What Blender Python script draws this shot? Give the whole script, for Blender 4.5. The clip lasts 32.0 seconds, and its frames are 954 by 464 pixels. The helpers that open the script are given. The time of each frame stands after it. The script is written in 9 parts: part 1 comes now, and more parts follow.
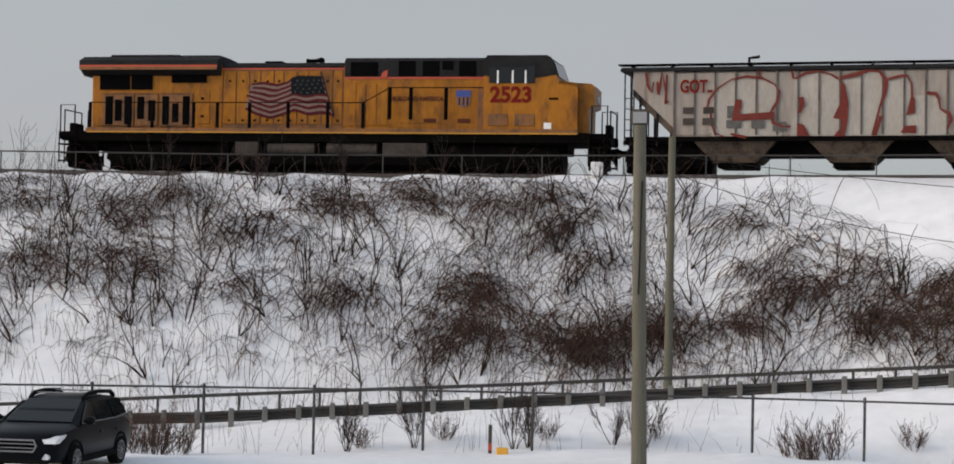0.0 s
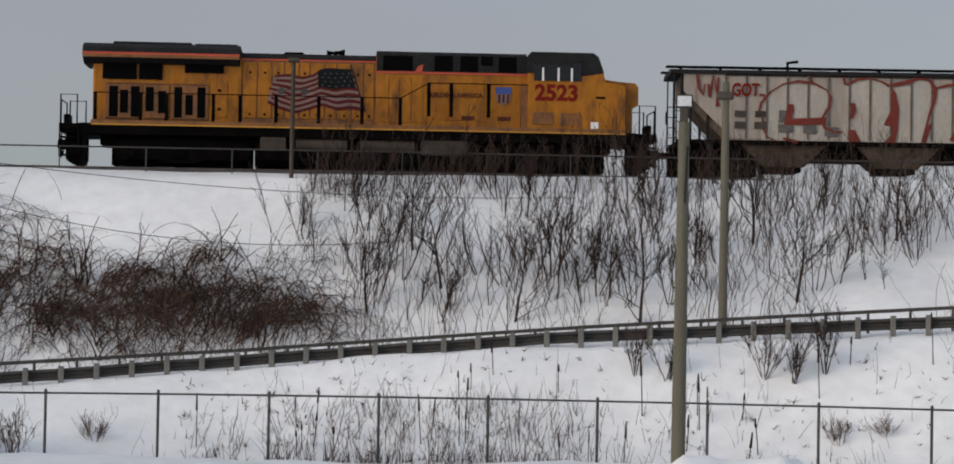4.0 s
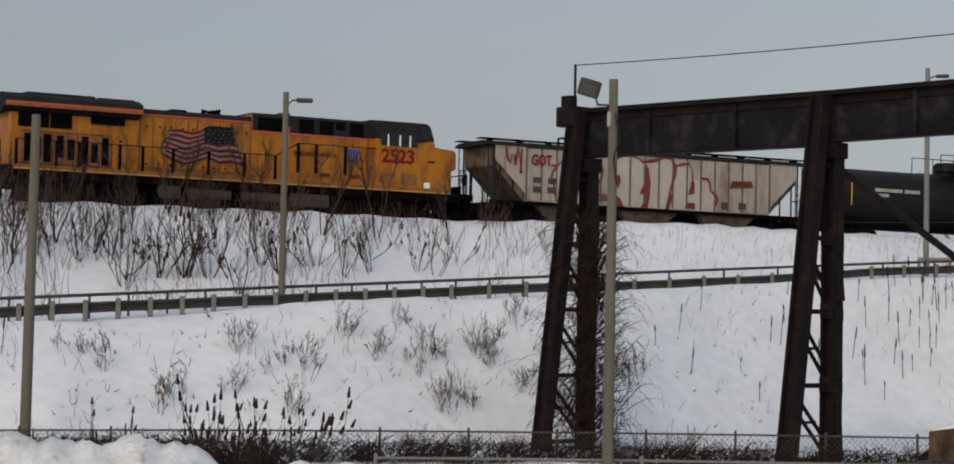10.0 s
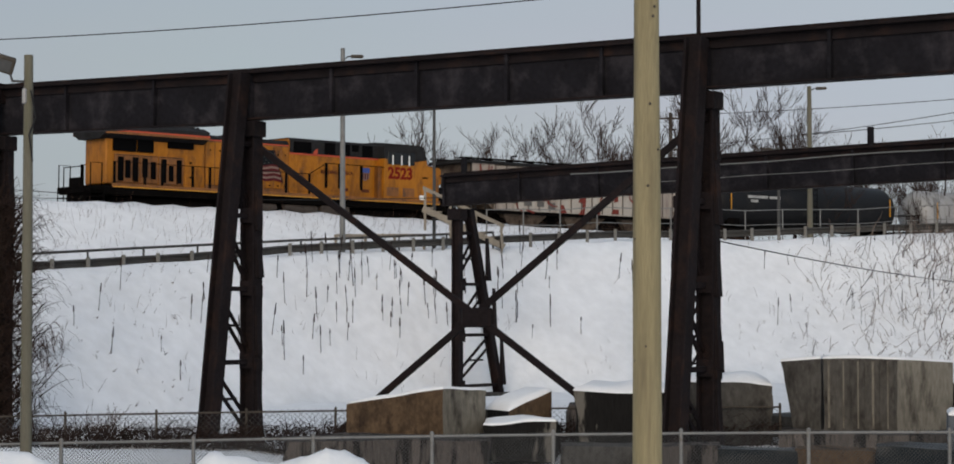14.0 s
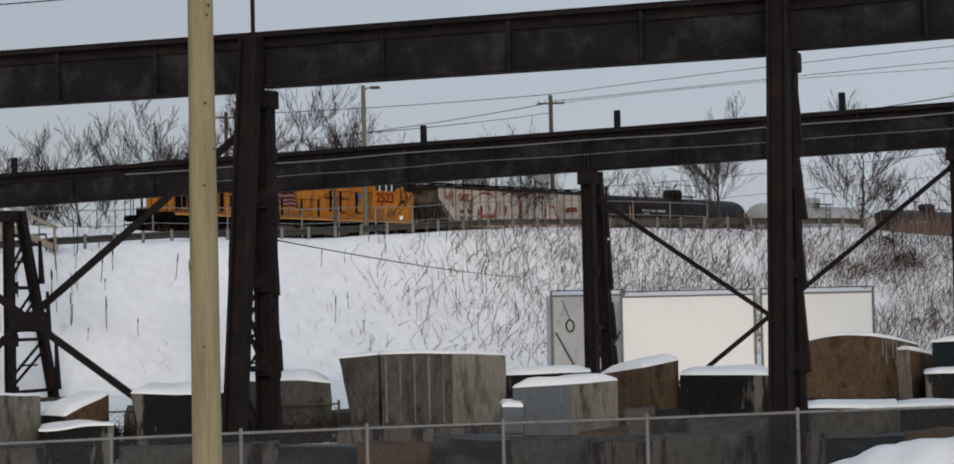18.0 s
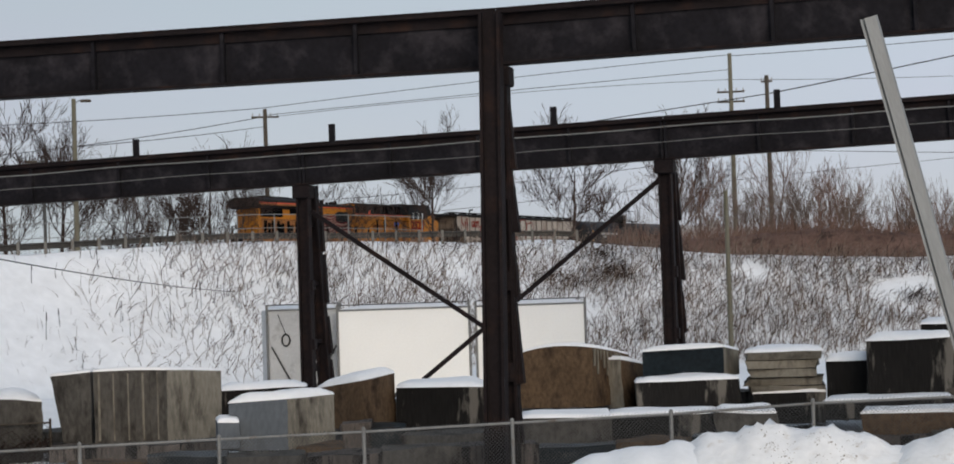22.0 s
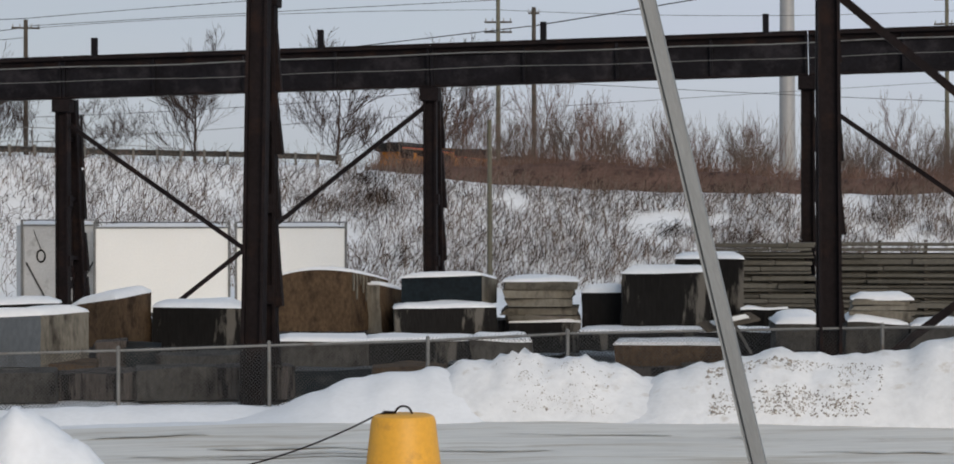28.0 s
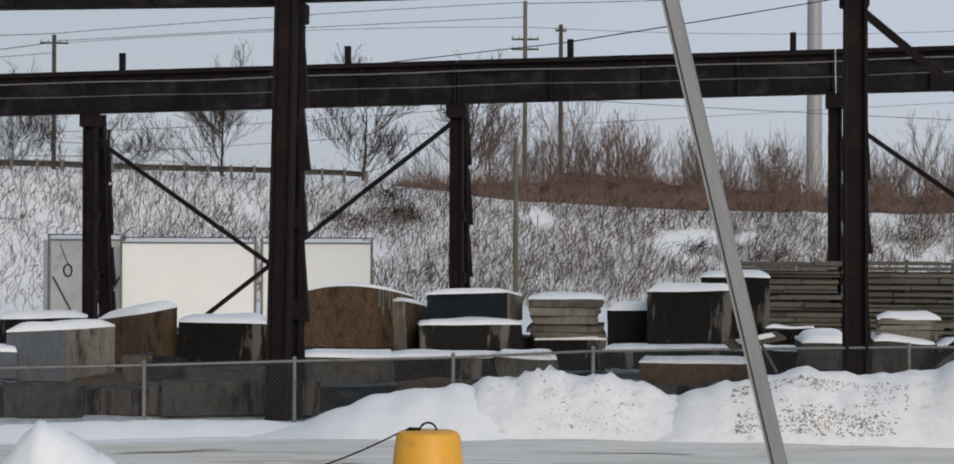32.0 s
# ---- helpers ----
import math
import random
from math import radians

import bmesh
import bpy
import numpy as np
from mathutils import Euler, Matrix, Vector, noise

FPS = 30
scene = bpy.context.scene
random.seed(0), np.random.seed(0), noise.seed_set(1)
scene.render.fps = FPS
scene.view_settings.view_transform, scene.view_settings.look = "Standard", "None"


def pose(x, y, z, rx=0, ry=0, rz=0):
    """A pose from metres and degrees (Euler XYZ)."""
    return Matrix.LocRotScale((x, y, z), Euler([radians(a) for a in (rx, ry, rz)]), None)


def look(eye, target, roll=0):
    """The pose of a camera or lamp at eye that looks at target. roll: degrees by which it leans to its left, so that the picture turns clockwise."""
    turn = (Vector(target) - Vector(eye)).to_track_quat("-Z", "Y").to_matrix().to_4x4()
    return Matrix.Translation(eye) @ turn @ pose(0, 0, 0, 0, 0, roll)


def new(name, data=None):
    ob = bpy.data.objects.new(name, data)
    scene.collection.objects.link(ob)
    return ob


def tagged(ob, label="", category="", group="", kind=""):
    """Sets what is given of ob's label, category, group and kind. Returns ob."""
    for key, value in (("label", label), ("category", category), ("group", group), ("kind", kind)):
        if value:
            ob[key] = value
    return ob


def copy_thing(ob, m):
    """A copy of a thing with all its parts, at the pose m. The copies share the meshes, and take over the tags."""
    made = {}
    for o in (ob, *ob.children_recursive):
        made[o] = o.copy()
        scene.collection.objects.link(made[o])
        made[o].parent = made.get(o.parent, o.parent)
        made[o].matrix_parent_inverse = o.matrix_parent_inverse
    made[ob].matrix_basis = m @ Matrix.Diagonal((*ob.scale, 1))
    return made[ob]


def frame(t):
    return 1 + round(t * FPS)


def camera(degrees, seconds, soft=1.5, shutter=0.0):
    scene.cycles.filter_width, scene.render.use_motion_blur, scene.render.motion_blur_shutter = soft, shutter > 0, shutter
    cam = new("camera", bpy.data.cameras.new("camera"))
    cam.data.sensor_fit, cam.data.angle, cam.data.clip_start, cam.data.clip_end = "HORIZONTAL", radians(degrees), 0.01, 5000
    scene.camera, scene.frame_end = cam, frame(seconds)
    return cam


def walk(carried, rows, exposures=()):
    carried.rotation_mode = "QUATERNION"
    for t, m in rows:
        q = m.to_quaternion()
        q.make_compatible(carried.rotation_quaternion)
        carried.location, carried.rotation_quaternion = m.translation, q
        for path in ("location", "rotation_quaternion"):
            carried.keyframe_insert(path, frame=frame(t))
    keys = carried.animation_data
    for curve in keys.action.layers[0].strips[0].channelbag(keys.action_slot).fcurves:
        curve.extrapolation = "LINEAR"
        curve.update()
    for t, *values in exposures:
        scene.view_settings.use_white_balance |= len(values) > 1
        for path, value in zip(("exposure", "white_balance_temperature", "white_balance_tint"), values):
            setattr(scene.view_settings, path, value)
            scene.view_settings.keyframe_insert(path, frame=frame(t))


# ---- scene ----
EYE = 4.0
AIM = [
    (0.0, -0.023, 1.472, 1.193), (0.5, 2.862, 1.624, 0.966), (1.0, 5.263, 2.05, 0.704), (1.5, 8.043, 2.408, 0.849),
    (2.0, 11.004, 2.408, 1.157), (2.5, 13.299, 2.14, 1.53), (4.5, 25.466, 1.586, 0.904), (5.0, 29.047, 1.601, 0.936),
    (5.5, 32.261, 1.855, 0.91), (6.0, 35.614, 2.36, 0.804), (6.5, 39.568, 2.59, 0.688), (7.0, 43.187, 2.771, 0.758),
    (7.5, 46.121, 2.688, 0.78), (8.0, 48.877, 2.403, 0.822), (8.5, 51.686, 2.41, 0.873), (9.0, 54.091, 2.501, 0.952),
    (9.5, 55.796, 2.553, 0.923), (10.0, 58.027, 2.629, 1.08), (10.5, 61.363, 2.623, 1.187), (11.0, 64.626, 2.275, 1.159),
    (11.5, 67.31, 1.927, 1.118), (12.0, 69.521, 1.885, 1.052), (12.5, 70.975, 1.904, 0.645), (13.0, 72.181, 2.089, 0.136),
    (13.5, 72.885, 2.076, 0.017), (15.5, 77.943, 2.465, -0.38), (16.0, 79.624, 2.195, -0.479), (16.5, 81.037, 2.066, -0.553),
    (17.0, 82.478, 1.961, -0.556), (17.5, 84.05, 1.986, -0.956), (18.0, 85.747, 2.016, -1.258), (18.5, 87.174, 1.751, -1.476),
    (19.0, 88.548, 1.238, -1.445), (19.5, 89.376, 0.968, -1.63), (20.0, 90.153, 0.963, -1.634), (20.5, 90.448, 1.46, -1.681),
    (21.0, 91.428, 2.001, -1.793), (21.5, 92.428, 2.247, -1.849), (22.0, 93.488, 2.177, -1.901), (22.5, 94.074, 1.715, -1.881),
    (23.0, 94.262, 1.345, -1.921), (23.5, 95.615, 1.137, -1.782), (24.0, 97.356, 0.814, -1.284), (24.5, 98.073, 0.737, -1.249),
    (26.5, 98.861, 0.266, -0.621), (27.0, 99.367, 0.211, -0.289), (27.5, 99.748, 0.116, -0.183), (28.0, 99.913, 0.024, -0.128),
    (28.5, 99.884, -0.035, -0.089), (29.0, 99.548, -0.054, 0.069), (29.5, 99.372, 0.046, 0.325), (30.0, 99.329, 0.182, 0.393),
    (30.5, 99.381, 0.264, 0.393), (31.0, 99.265, 0.299, 0.317), (31.5, 99.206, 0.409, 0.275), (32.0, 99.207, 0.483, 0.213),
]


def aim(yaw, pitch, roll):
    """Camera pose: yaw clockwise from +y, pitch up, roll, in degrees."""
    return pose(0, 0, EYE, 90 + pitch, 0, -yaw) @ pose(0, 0, 0, 0, 0, roll)


cam = camera(25.52, 32.0, soft=1.75)
EXPOSURES = [(0.0, 0.11, 7150, 14), (2.0, 0.02, 7050, 13), (6.0, -0.39, 6900, 12), (9.0, -0.38, 6980, 12), (13.0, -0.30, 6780, 10), (19.0, -0.32, 6700, 10), (24.0, -0.04, 6700, 10), (28.0, -0.24, 6680, 10), (32.0, -0.26, 6660, 10)]
walk(cam, [(t, aim(y, p, r)) for t, y, p, r in AIM], EXPOSURES)

# ---- light: a bright overcast winter sky with a weak wide sun ----
SUN_AZ, SUN_EL = 260.0, 20.0
world = bpy.data.worlds.new("overcast_sky")
scene.world = world
world.use_nodes = True
wn, wl = world.node_tree.nodes, world.node_tree.links
wn.clear()
w_out = wn.new("ShaderNodeOutputWorld")
w_bg = wn.new("ShaderNodeBackground")
w_sky = wn.new("ShaderNodeTexSky")
w_sky.sky_type = "NISHITA"
w_sky.sun_disc = False
w_sky.sun_elevation = radians(SUN_EL)
w_sky.sun_rotation = radians(SUN_AZ)
w_sky.air_density, w_sky.dust_density, w_sky.ozone_density = 1.0, 3.0, 1.0
w_co = wn.new("ShaderNodeTexCoord")
w_sep = wn.new("ShaderNodeSeparateXYZ")
w_ramp = wn.new("ShaderNodeValToRGB")
w_ramp.color_ramp.elements[0].position = 0.47
w_ramp.color_ramp.elements[0].color = (4.95, 5.48, 6.2, 1)
w_ramp.color_ramp.elements[1].position = 0.75
w_ramp.color_ramp.elements[1].color = (3.7, 4.53, 5.6, 1)
w_map = wn.new("ShaderNodeMapRange")
w_map.inputs["From Min"].default_value = -1.0
w_map.inputs["From Max"].default_value = 1.0
w_noise = wn.new("ShaderNodeTexNoise")
w_noise.inputs["Scale"].default_value = 2.2
w_noise.inputs["Detail"].default_value = 5.0
w_mapping = wn.new("ShaderNodeMapping")
w_mapping.inputs["Scale"].default_value = (1.0, 1.0, 4.0)
w_cloud = wn.new("ShaderNodeMixRGB")
w_cloud.blend_type = "MULTIPLY"
w_cloud.inputs["Fac"].default_value = 0.16
w_mix = wn.new("ShaderNodeMixRGB")
w_mix.inputs["Fac"].default_value = 0.8
wl.new(w_co.outputs["Generated"], w_sep.inputs[0])
wl.new(w_sep.outputs["Z"], w_map.inputs["Value"])
wl.new(w_map.outputs[0], w_ramp.inputs[0])
wl.new(w_co.outputs["Generated"], w_mapping.inputs[0])
wl.new(w_mapping.outputs[0], w_noise.inputs["Vector"])
wl.new(w_ramp.outputs[0], w_cloud.inputs[1])
wl.new(w_noise.outputs["Color"], w_cloud.inputs[2])
wl.new(w_sky.outputs[0], w_mix.inputs[1])
wl.new(w_cloud.outputs[0], w_mix.inputs[2])
# the cloud is brighter towards the veiled sun
w_dot = wn.new("ShaderNodeVectorMath")
w_dot.operation = "DOT_PRODUCT"
w_dot.inputs[1].default_value = (math.sin(radians(182)), math.cos(radians(182)), 0.0)
w_lift = wn.new("ShaderNodeMapRange")
w_lift.inputs["From Min"].default_value, w_lift.inputs["From Max"].default_value = -1.0, 1.0
w_lift.inputs["To Min"].default_value, w_lift.inputs["To Max"].default_value = 1.18, 2.12
w_mul = wn.new("ShaderNodeVectorMath")
w_mul.operation = "SCALE"
wl.new(w_co.outputs["Generated"], w_dot.inputs[0])
wl.new(w_dot.outputs["Value"], w_lift.inputs["Value"])
wl.new(w_mix.outputs[0], w_mul.inputs[0])
wl.new(w_lift.outputs[0], w_mul.inputs["Scale"])
wl.new(w_mul.outputs[0], w_bg.inputs[0])
w_bg.inputs[1].default_value = 0.083
wl.new(w_bg.outputs[0], w_out.inputs[0])

sun = new("sun", bpy.data.lights.new("sun", "SUN"))
sun.data.energy = 1.8
sun.data.angle = radians(35)
sun.data.color = (1.0, 0.89, 0.77)
SUN_DIR = Vector((math.sin(radians(SUN_AZ)) * math.cos(radians(SUN_EL)), math.cos(radians(SUN_AZ)) * math.cos(radians(SUN_EL)), math.sin(radians(SUN_EL))))
sun.matrix_world = look(SUN_DIR * 100, (0, 0, 0))


# ---- materials ----
def mat(name, col, rough=0.7, metal=0.0, var=0.2, scale=1.5, fine=14.0, bump=0.15, stain=None, amount=0.4, stretch=(1, 1, 1), glow=None, each=0.0, spec=None, sharp=None):
    """Procedural surface: base colour, broad variation, fine grain with relief, and stains of a second colour."""
    m = bpy.data.materials.new(name)
    m.use_nodes = True
    n, l = m.node_tree.nodes, m.node_tree.links
    b = n["Principled BSDF"]
    b.inputs["Roughness"].default_value, b.inputs["Metallic"].default_value = rough, metal
    b.inputs["Specular IOR Level"].default_value = spec if spec is not None else 0.1 if rough > 0.5 else 0.5
    co, mp = n.new("ShaderNodeTexCoord"), n.new("ShaderNodeMapping")
    mp.inputs["Scale"].default_value = stretch
    l.new(co.outputs["Object"], mp.inputs[0])
    big, small = n.new("ShaderNodeTexNoise"), n.new("ShaderNodeTexNoise")
    big.inputs["Scale"].default_value, big.inputs["Detail"].default_value = scale, 4
    small.inputs["Scale"].default_value, small.inputs["Detail"].default_value = fine, 5
    l.new(mp.outputs[0], big.inputs["Vector"])
    l.new(mp.outputs[0], small.inputs["Vector"])
    mix = n.new("ShaderNodeMath")
    mix.operation = "ADD"
    l.new(big.outputs[0], mix.inputs[0])
    l.new(small.outputs[0], mix.inputs[1])
    last = mix.outputs[0]
    if each:
        info, add = n.new("ShaderNodeObjectInfo"), n.new("ShaderNodeMath")
        add.operation = "MULTIPLY_ADD"
        add.inputs[1].default_value = each
        l.new(info.outputs["Random"], add.inputs[0])
        l.new(last, add.inputs[2])
        last = add.outputs[0]
    ramp = n.new("ShaderNodeValToRGB")
    e = ramp.color_ramp.elements
    e[0].position, e[1].position = 0.7, 1.3 + each
    mr = n.new("ShaderNodeMapRange")
    mr.inputs["From Min"].default_value, mr.inputs["From Max"].default_value = 0.65, 1.35 + each
    l.new(last, mr.inputs["Value"])
    e[0].position, e[1].position = 0.0, 1.0
    e[0].color = (*[max(0, c * (1 - var)) for c in col], 1)
    e[1].color = (*[min(1, c * (1 + var)) for c in col], 1)
    l.new(mr.outputs[0], ramp.inputs[0])
    out = ramp.outputs[0]
    if stain:
        st, sr, sm = n.new("ShaderNodeTexNoise"), n.new("ShaderNodeMapRange"), n.new("ShaderNodeMixRGB")
        st.inputs["Scale"].default_value, st.inputs["Detail"].default_value, st.inputs["Roughness"].default_value = scale * 1.7, 7, 0.65
        l.new(mp.outputs[0], st.inputs["Vector"])
        sr.inputs["From Min"].default_value, sr.inputs["From Max"].default_value = 0.62 - amount * 0.3, (0.62 - amount * 0.3 + sharp) if sharp else 0.78 - amount * 0.2
        l.new(st.outputs[0], sr.inputs["Value"])
        l.new(sr.outputs[0], sm.inputs[0])
        l.new(out, sm.inputs[1])
        sm.inputs[2].default_value = (*stain, 1)
        out = sm.outputs[0]
    l.new(out, b.inputs["Base Color"])
    if bump:
        bp = n.new("ShaderNodeBump")
        bp.inputs["Strength"].default_value, bp.inputs["Distance"].default_value = bump, 0.05
        l.new(small.outputs[0], bp.inputs["Height"])
        l.new(bp.outputs[0], b.inputs["Normal"])
    if glow:
        b.inputs["Emission Color"].default_value = (*glow[:3], 1)
        b.inputs["Emission Strength"].default_value = glow[3]
    return m


SNOW = mat("snow", (0.80, 0.81, 0.83), 0.6, var=0.09, scale=0.25, fine=1.8, bump=1.0)
SNOW_CAP = mat("snow_cap", (0.82, 0.83, 0.85), 0.6, var=0.05, scale=0.8, fine=7, bump=0.2)
SNOW_BANK = mat("ploughed_snow", (0.78, 0.785, 0.795), 0.7, var=0.08, scale=1.2, fine=6, bump=0.6, stain=(0.55, 0.51, 0.46), amount=0.12)
GRIT = mat("brown_road_grit", (0.3, 0.27, 0.24), 0.95, var=0.5, scale=3, bump=0.5)
SNOW_DIRTY = mat("dirty_snow", (0.72, 0.72, 0.72), 0.7, var=0.15, scale=1.6, fine=7, bump=0.8, stain=(0.3, 0.26, 0.21), amount=0.2)
SLUSH = mat("slush_road", (0.70, 0.675, 0.63), 0.6, var=0.14, scale=0.8, fine=5, bump=0.25, stain=(0.45, 0.39, 0.31), amount=0.34, stretch=(1, 0.16, 1))
YELLOW = mat("armour_yellow_paint", (0.335, 0.123, 0.010), 0.45, spec=0.2, var=0.28, scale=0.8, fine=6, bump=0.05, stain=(0.10, 0.042, 0.016), amount=0.44, stretch=(1, 1, 0.4))
YELLOW_GRIME = mat("grimy_and_shaded_yellow_paint", (0.20, 0.072, 0.01), 0.5, var=0.3, scale=1.2, fine=7, bump=0.08, stain=(0.05, 0.022, 0.01), amount=0.4, stretch=(1, 1, 0.5))
YELLOW_CLEAN = mat("yellow_sill_paint", (0.52, 0.24, 0.015), 0.45, var=0.15, scale=1.5, bump=0.05, stain=(0.2, 0.09, 0.03), amount=0.2)
LOCO_GREY = mat("harbour_grey_paint", (0.021, 0.021, 0.022), 0.75, spec=0.05, var=0.35, scale=1.0, bump=0.1, stain=(0.014, 0.012, 0.011), amount=0.4)
RED_STRIPE = mat("red_stripe_paint", (0.42, 0.055, 0.018), 0.5, var=0.2, bump=0.05)
NUM_RED = mat("number_red_paint", (0.16, 0.012, 0.007), 0.75, var=0.15, bump=0.0)
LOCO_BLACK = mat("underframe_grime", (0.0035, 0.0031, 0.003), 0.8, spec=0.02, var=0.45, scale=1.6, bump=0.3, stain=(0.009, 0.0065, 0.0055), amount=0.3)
TANK_GRIME = mat("fuel_tank_grime", (0.06, 0.05, 0.044), 0.75, var=0.3, scale=1.2, bump=0.2, stain=(0.03, 0.024, 0.02), amount=0.4)
DARK_GRILLE = mat("dark_grille", (0.003, 0.003, 0.0033), 0.8, spec=0.02, var=0.3, bump=0.2)
GLASS = mat("cab_glass", (0.012, 0.014, 0.016), 0.08, spec=0.2, var=0.1, bump=0.0)
WHITE_PAINT = mat("white_paint", (0.75, 0.75, 0.74), 0.5, var=0.06, bump=0.03)
FLAG_RED = mat("flag_red_paint", (0.085, 0.014, 0.016), 0.75, var=0.2, bump=0.0)
FLAG_WHITE = mat("flag_white_paint", (0.2, 0.135, 0.115), 0.75, var=0.2, bump=0.0)
FLAG_BLUE = mat("flag_blue_paint", (0.008, 0.010, 0.0115), 0.8, var=0.2, bump=0.0)
SHIELD_BLUE = mat("shield_blue_paint", (0.03, 0.06, 0.25), 0.5, bump=0.0)
HOPPER_GREY = mat("weathered_hopper_paint", (0.3, 0.262, 0.228), 0.7, var=0.22, scale=0.9, fine=5, bump=0.1, stain=(0.14, 0.095, 0.078), amount=0.3, stretch=(1, 1, 0.22))
# post colour is darkened to carry the shadow line beside each pale post
HOPPER_POST = mat("shadow_dark_rusty_post_paint", (0.12, 0.1, 0.088), 0.7, var=0.3, scale=2, bump=0.1, stain=(0.05, 0.035, 0.03), amount=0.3)
PALE_SPRAY = mat("pale_spray_paint", (0.37, 0.34, 0.30), 0.6, var=0.15, scale=1.2, bump=0.0, stain=(0.3, 0.25, 0.21), amount=0.3, stretch=(1, 1, 0.3))
HOPPER_RUST = mat("rusty_hopper_bay", (0.12, 0.092, 0.07), 0.8, var=0.35, scale=1.1, bump=0.2, stain=(0.035, 0.022, 0.018), amount=0.5)
GRAFFITI = mat("red_spray_paint", (0.15, 0.032, 0.025), 0.6, var=0.2, scale=2, bump=0.0)
BROWN_RED = mat("faded_brown_red_paint", (0.10, 0.03, 0.015), 0.6, var=0.3, scale=3, bump=0.0)
DATA_GREY = mat("grey_data_panel_paint", (0.10, 0.095, 0.09), 0.6, var=0.3, scale=3, bump=0.0)
TANK_TEXT = mat("worn_tank_lettering", (0.30, 0.30, 0.29), 0.6, var=0.3, scale=3, bump=0.0)
TANK_BLACK = mat("tank_car_black", (0.008, 0.008, 0.009), 0.5, spec=0.15, var=0.35, scale=0.5, bump=0.05, stain=(0.02, 0.018, 0.016), amount=0.3)
TANK_GREY = mat("tank_car_grey", (0.30, 0.30, 0.30), 0.5, var=0.2, scale=0.5, bump=0.05, stain=(0.08, 0.07, 0.06), amount=0.4, stretch=(2, 2, 0.4))
RUST_STEEL = mat("rusted_dark_steel", (0.0118, 0.009, 0.0098), 0.8, var=0.4, scale=0.7, fine=9, bump=0.25, stain=(0.028, 0.016, 0.013), amount=0.35)
GIRDER_STEEL = mat("grimy_girder_steel", (0.010, 0.0095, 0.012), 0.8, var=0.45, scale=0.6, fine=7, bump=0.25, stain=(0.034, 0.031, 0.036), amount=0.4)
GALV = mat("galvanised_steel", (0.18, 0.182, 0.18), 0.6, 0.2, var=0.2, scale=1.5, fine=18, bump=0.08, stain=(0.12, 0.10, 0.085), amount=0.2)
GALV_DARK = mat("weathered_galvanised_steel", (0.07, 0.07, 0.07), 0.7, 0.2, var=0.25, scale=1.5, bump=0.1)
GUARD_STEEL = mat("weathered_guard_rail_steel", (0.062, 0.06, 0.057), 0.6, 0.2, var=0.25, scale=1.5, bump=0.1, stain=(0.06, 0.05, 0.042), amount=0.3)
CONCRETE_POST = mat("weathered_post", (0.15, 0.147, 0.138), 0.85, var=0.2, scale=2, bump=0.2, each=0.3)
POLE_WOOD = mat("weathered_pole_wood", (0.13, 0.122, 0.095), 0.85, var=0.22, scale=1.3, fine=20, bump=0.3, stretch=(3, 3, 0.25), stain=(0.10, 0.10, 0.06), amount=0.3)
POLE_WOOD_LIGHT = mat("pale_treated_pole_wood", (0.25, 0.212, 0.125), 0.8, var=0.22, scale=1.6, fine=22, bump=0.25, stretch=(3, 3, 0.2), stain=(0.15, 0.125, 0.08), amount=0.4)
POLE_DARK = mat("dark_pole_wood", (0.07, 0.06, 0.05), 0.85, var=0.25, bump=0.2, stretch=(3, 3, 0.3))
WIRE = mat("black_cable", (0.02, 0.02, 0.021), 0.6, bump=0.0)
BARK = mat("winter_bark", (0.042, 0.029, 0.025), 0.9, var=0.35, scale=2, bump=0.2, each=0.3)
BARK_DARK = mat("dark_vine_bark", (0.027, 0.0175, 0.0145), 0.9, var=0.35, scale=2, bump=0.2)
TWIG = mat("pale_dry_stems", (0.074, 0.046, 0.035), 0.9, var=0.35, scale=2, bump=0.1, each=0.3)
DRY_STEM = mat("grey_dry_stems", (0.15, 0.118, 0.10), 0.9, var=0.45, scale=0.5, bump=0.1)
VINE = mat("brown_vine_bark", (0.072, 0.04, 0.029), 0.9, var=0.5, scale=0.4, bump=0.2)
THICKET = mat("grey_brown_thicket_bark", (0.125, 0.10, 0.088), 0.9, var=0.35, scale=1.2, bump=0.1, each=0.3)
BRUSH_RED = mat("reddish_brown_brush", (0.14, 0.09, 0.075), 0.9, var=0.3, scale=0.6, bump=0.2)
STONE_GREY = mat("grey_granite_block", (0.078, 0.074, 0.068), 0.85, var=0.5, scale=1.3, fine=11, bump=0.8, stain=(0.017, 0.015, 0.014), amount=0.5, stretch=(0.9, 0.9, 0.42), each=0.3)
STONE_BROWN = mat("brown_granite_block", (0.092, 0.062, 0.039), 0.85, var=0.5, scale=1.2, fine=11, bump=0.8, stain=(0.025, 0.017, 0.013), amount=0.42, stretch=(0.9, 0.9, 0.6), each=0.2)
STONE_LOW = mat("streaked_low_granite_block", (0.092, 0.08, 0.073), 0.8, var=0.6, scale=0.8, fine=10, bump=0.8, stain=(0.014, 0.0125, 0.012), amount=0.42, sharp=0.08, stretch=(2.5, 2.5, 0.33), each=0.3)
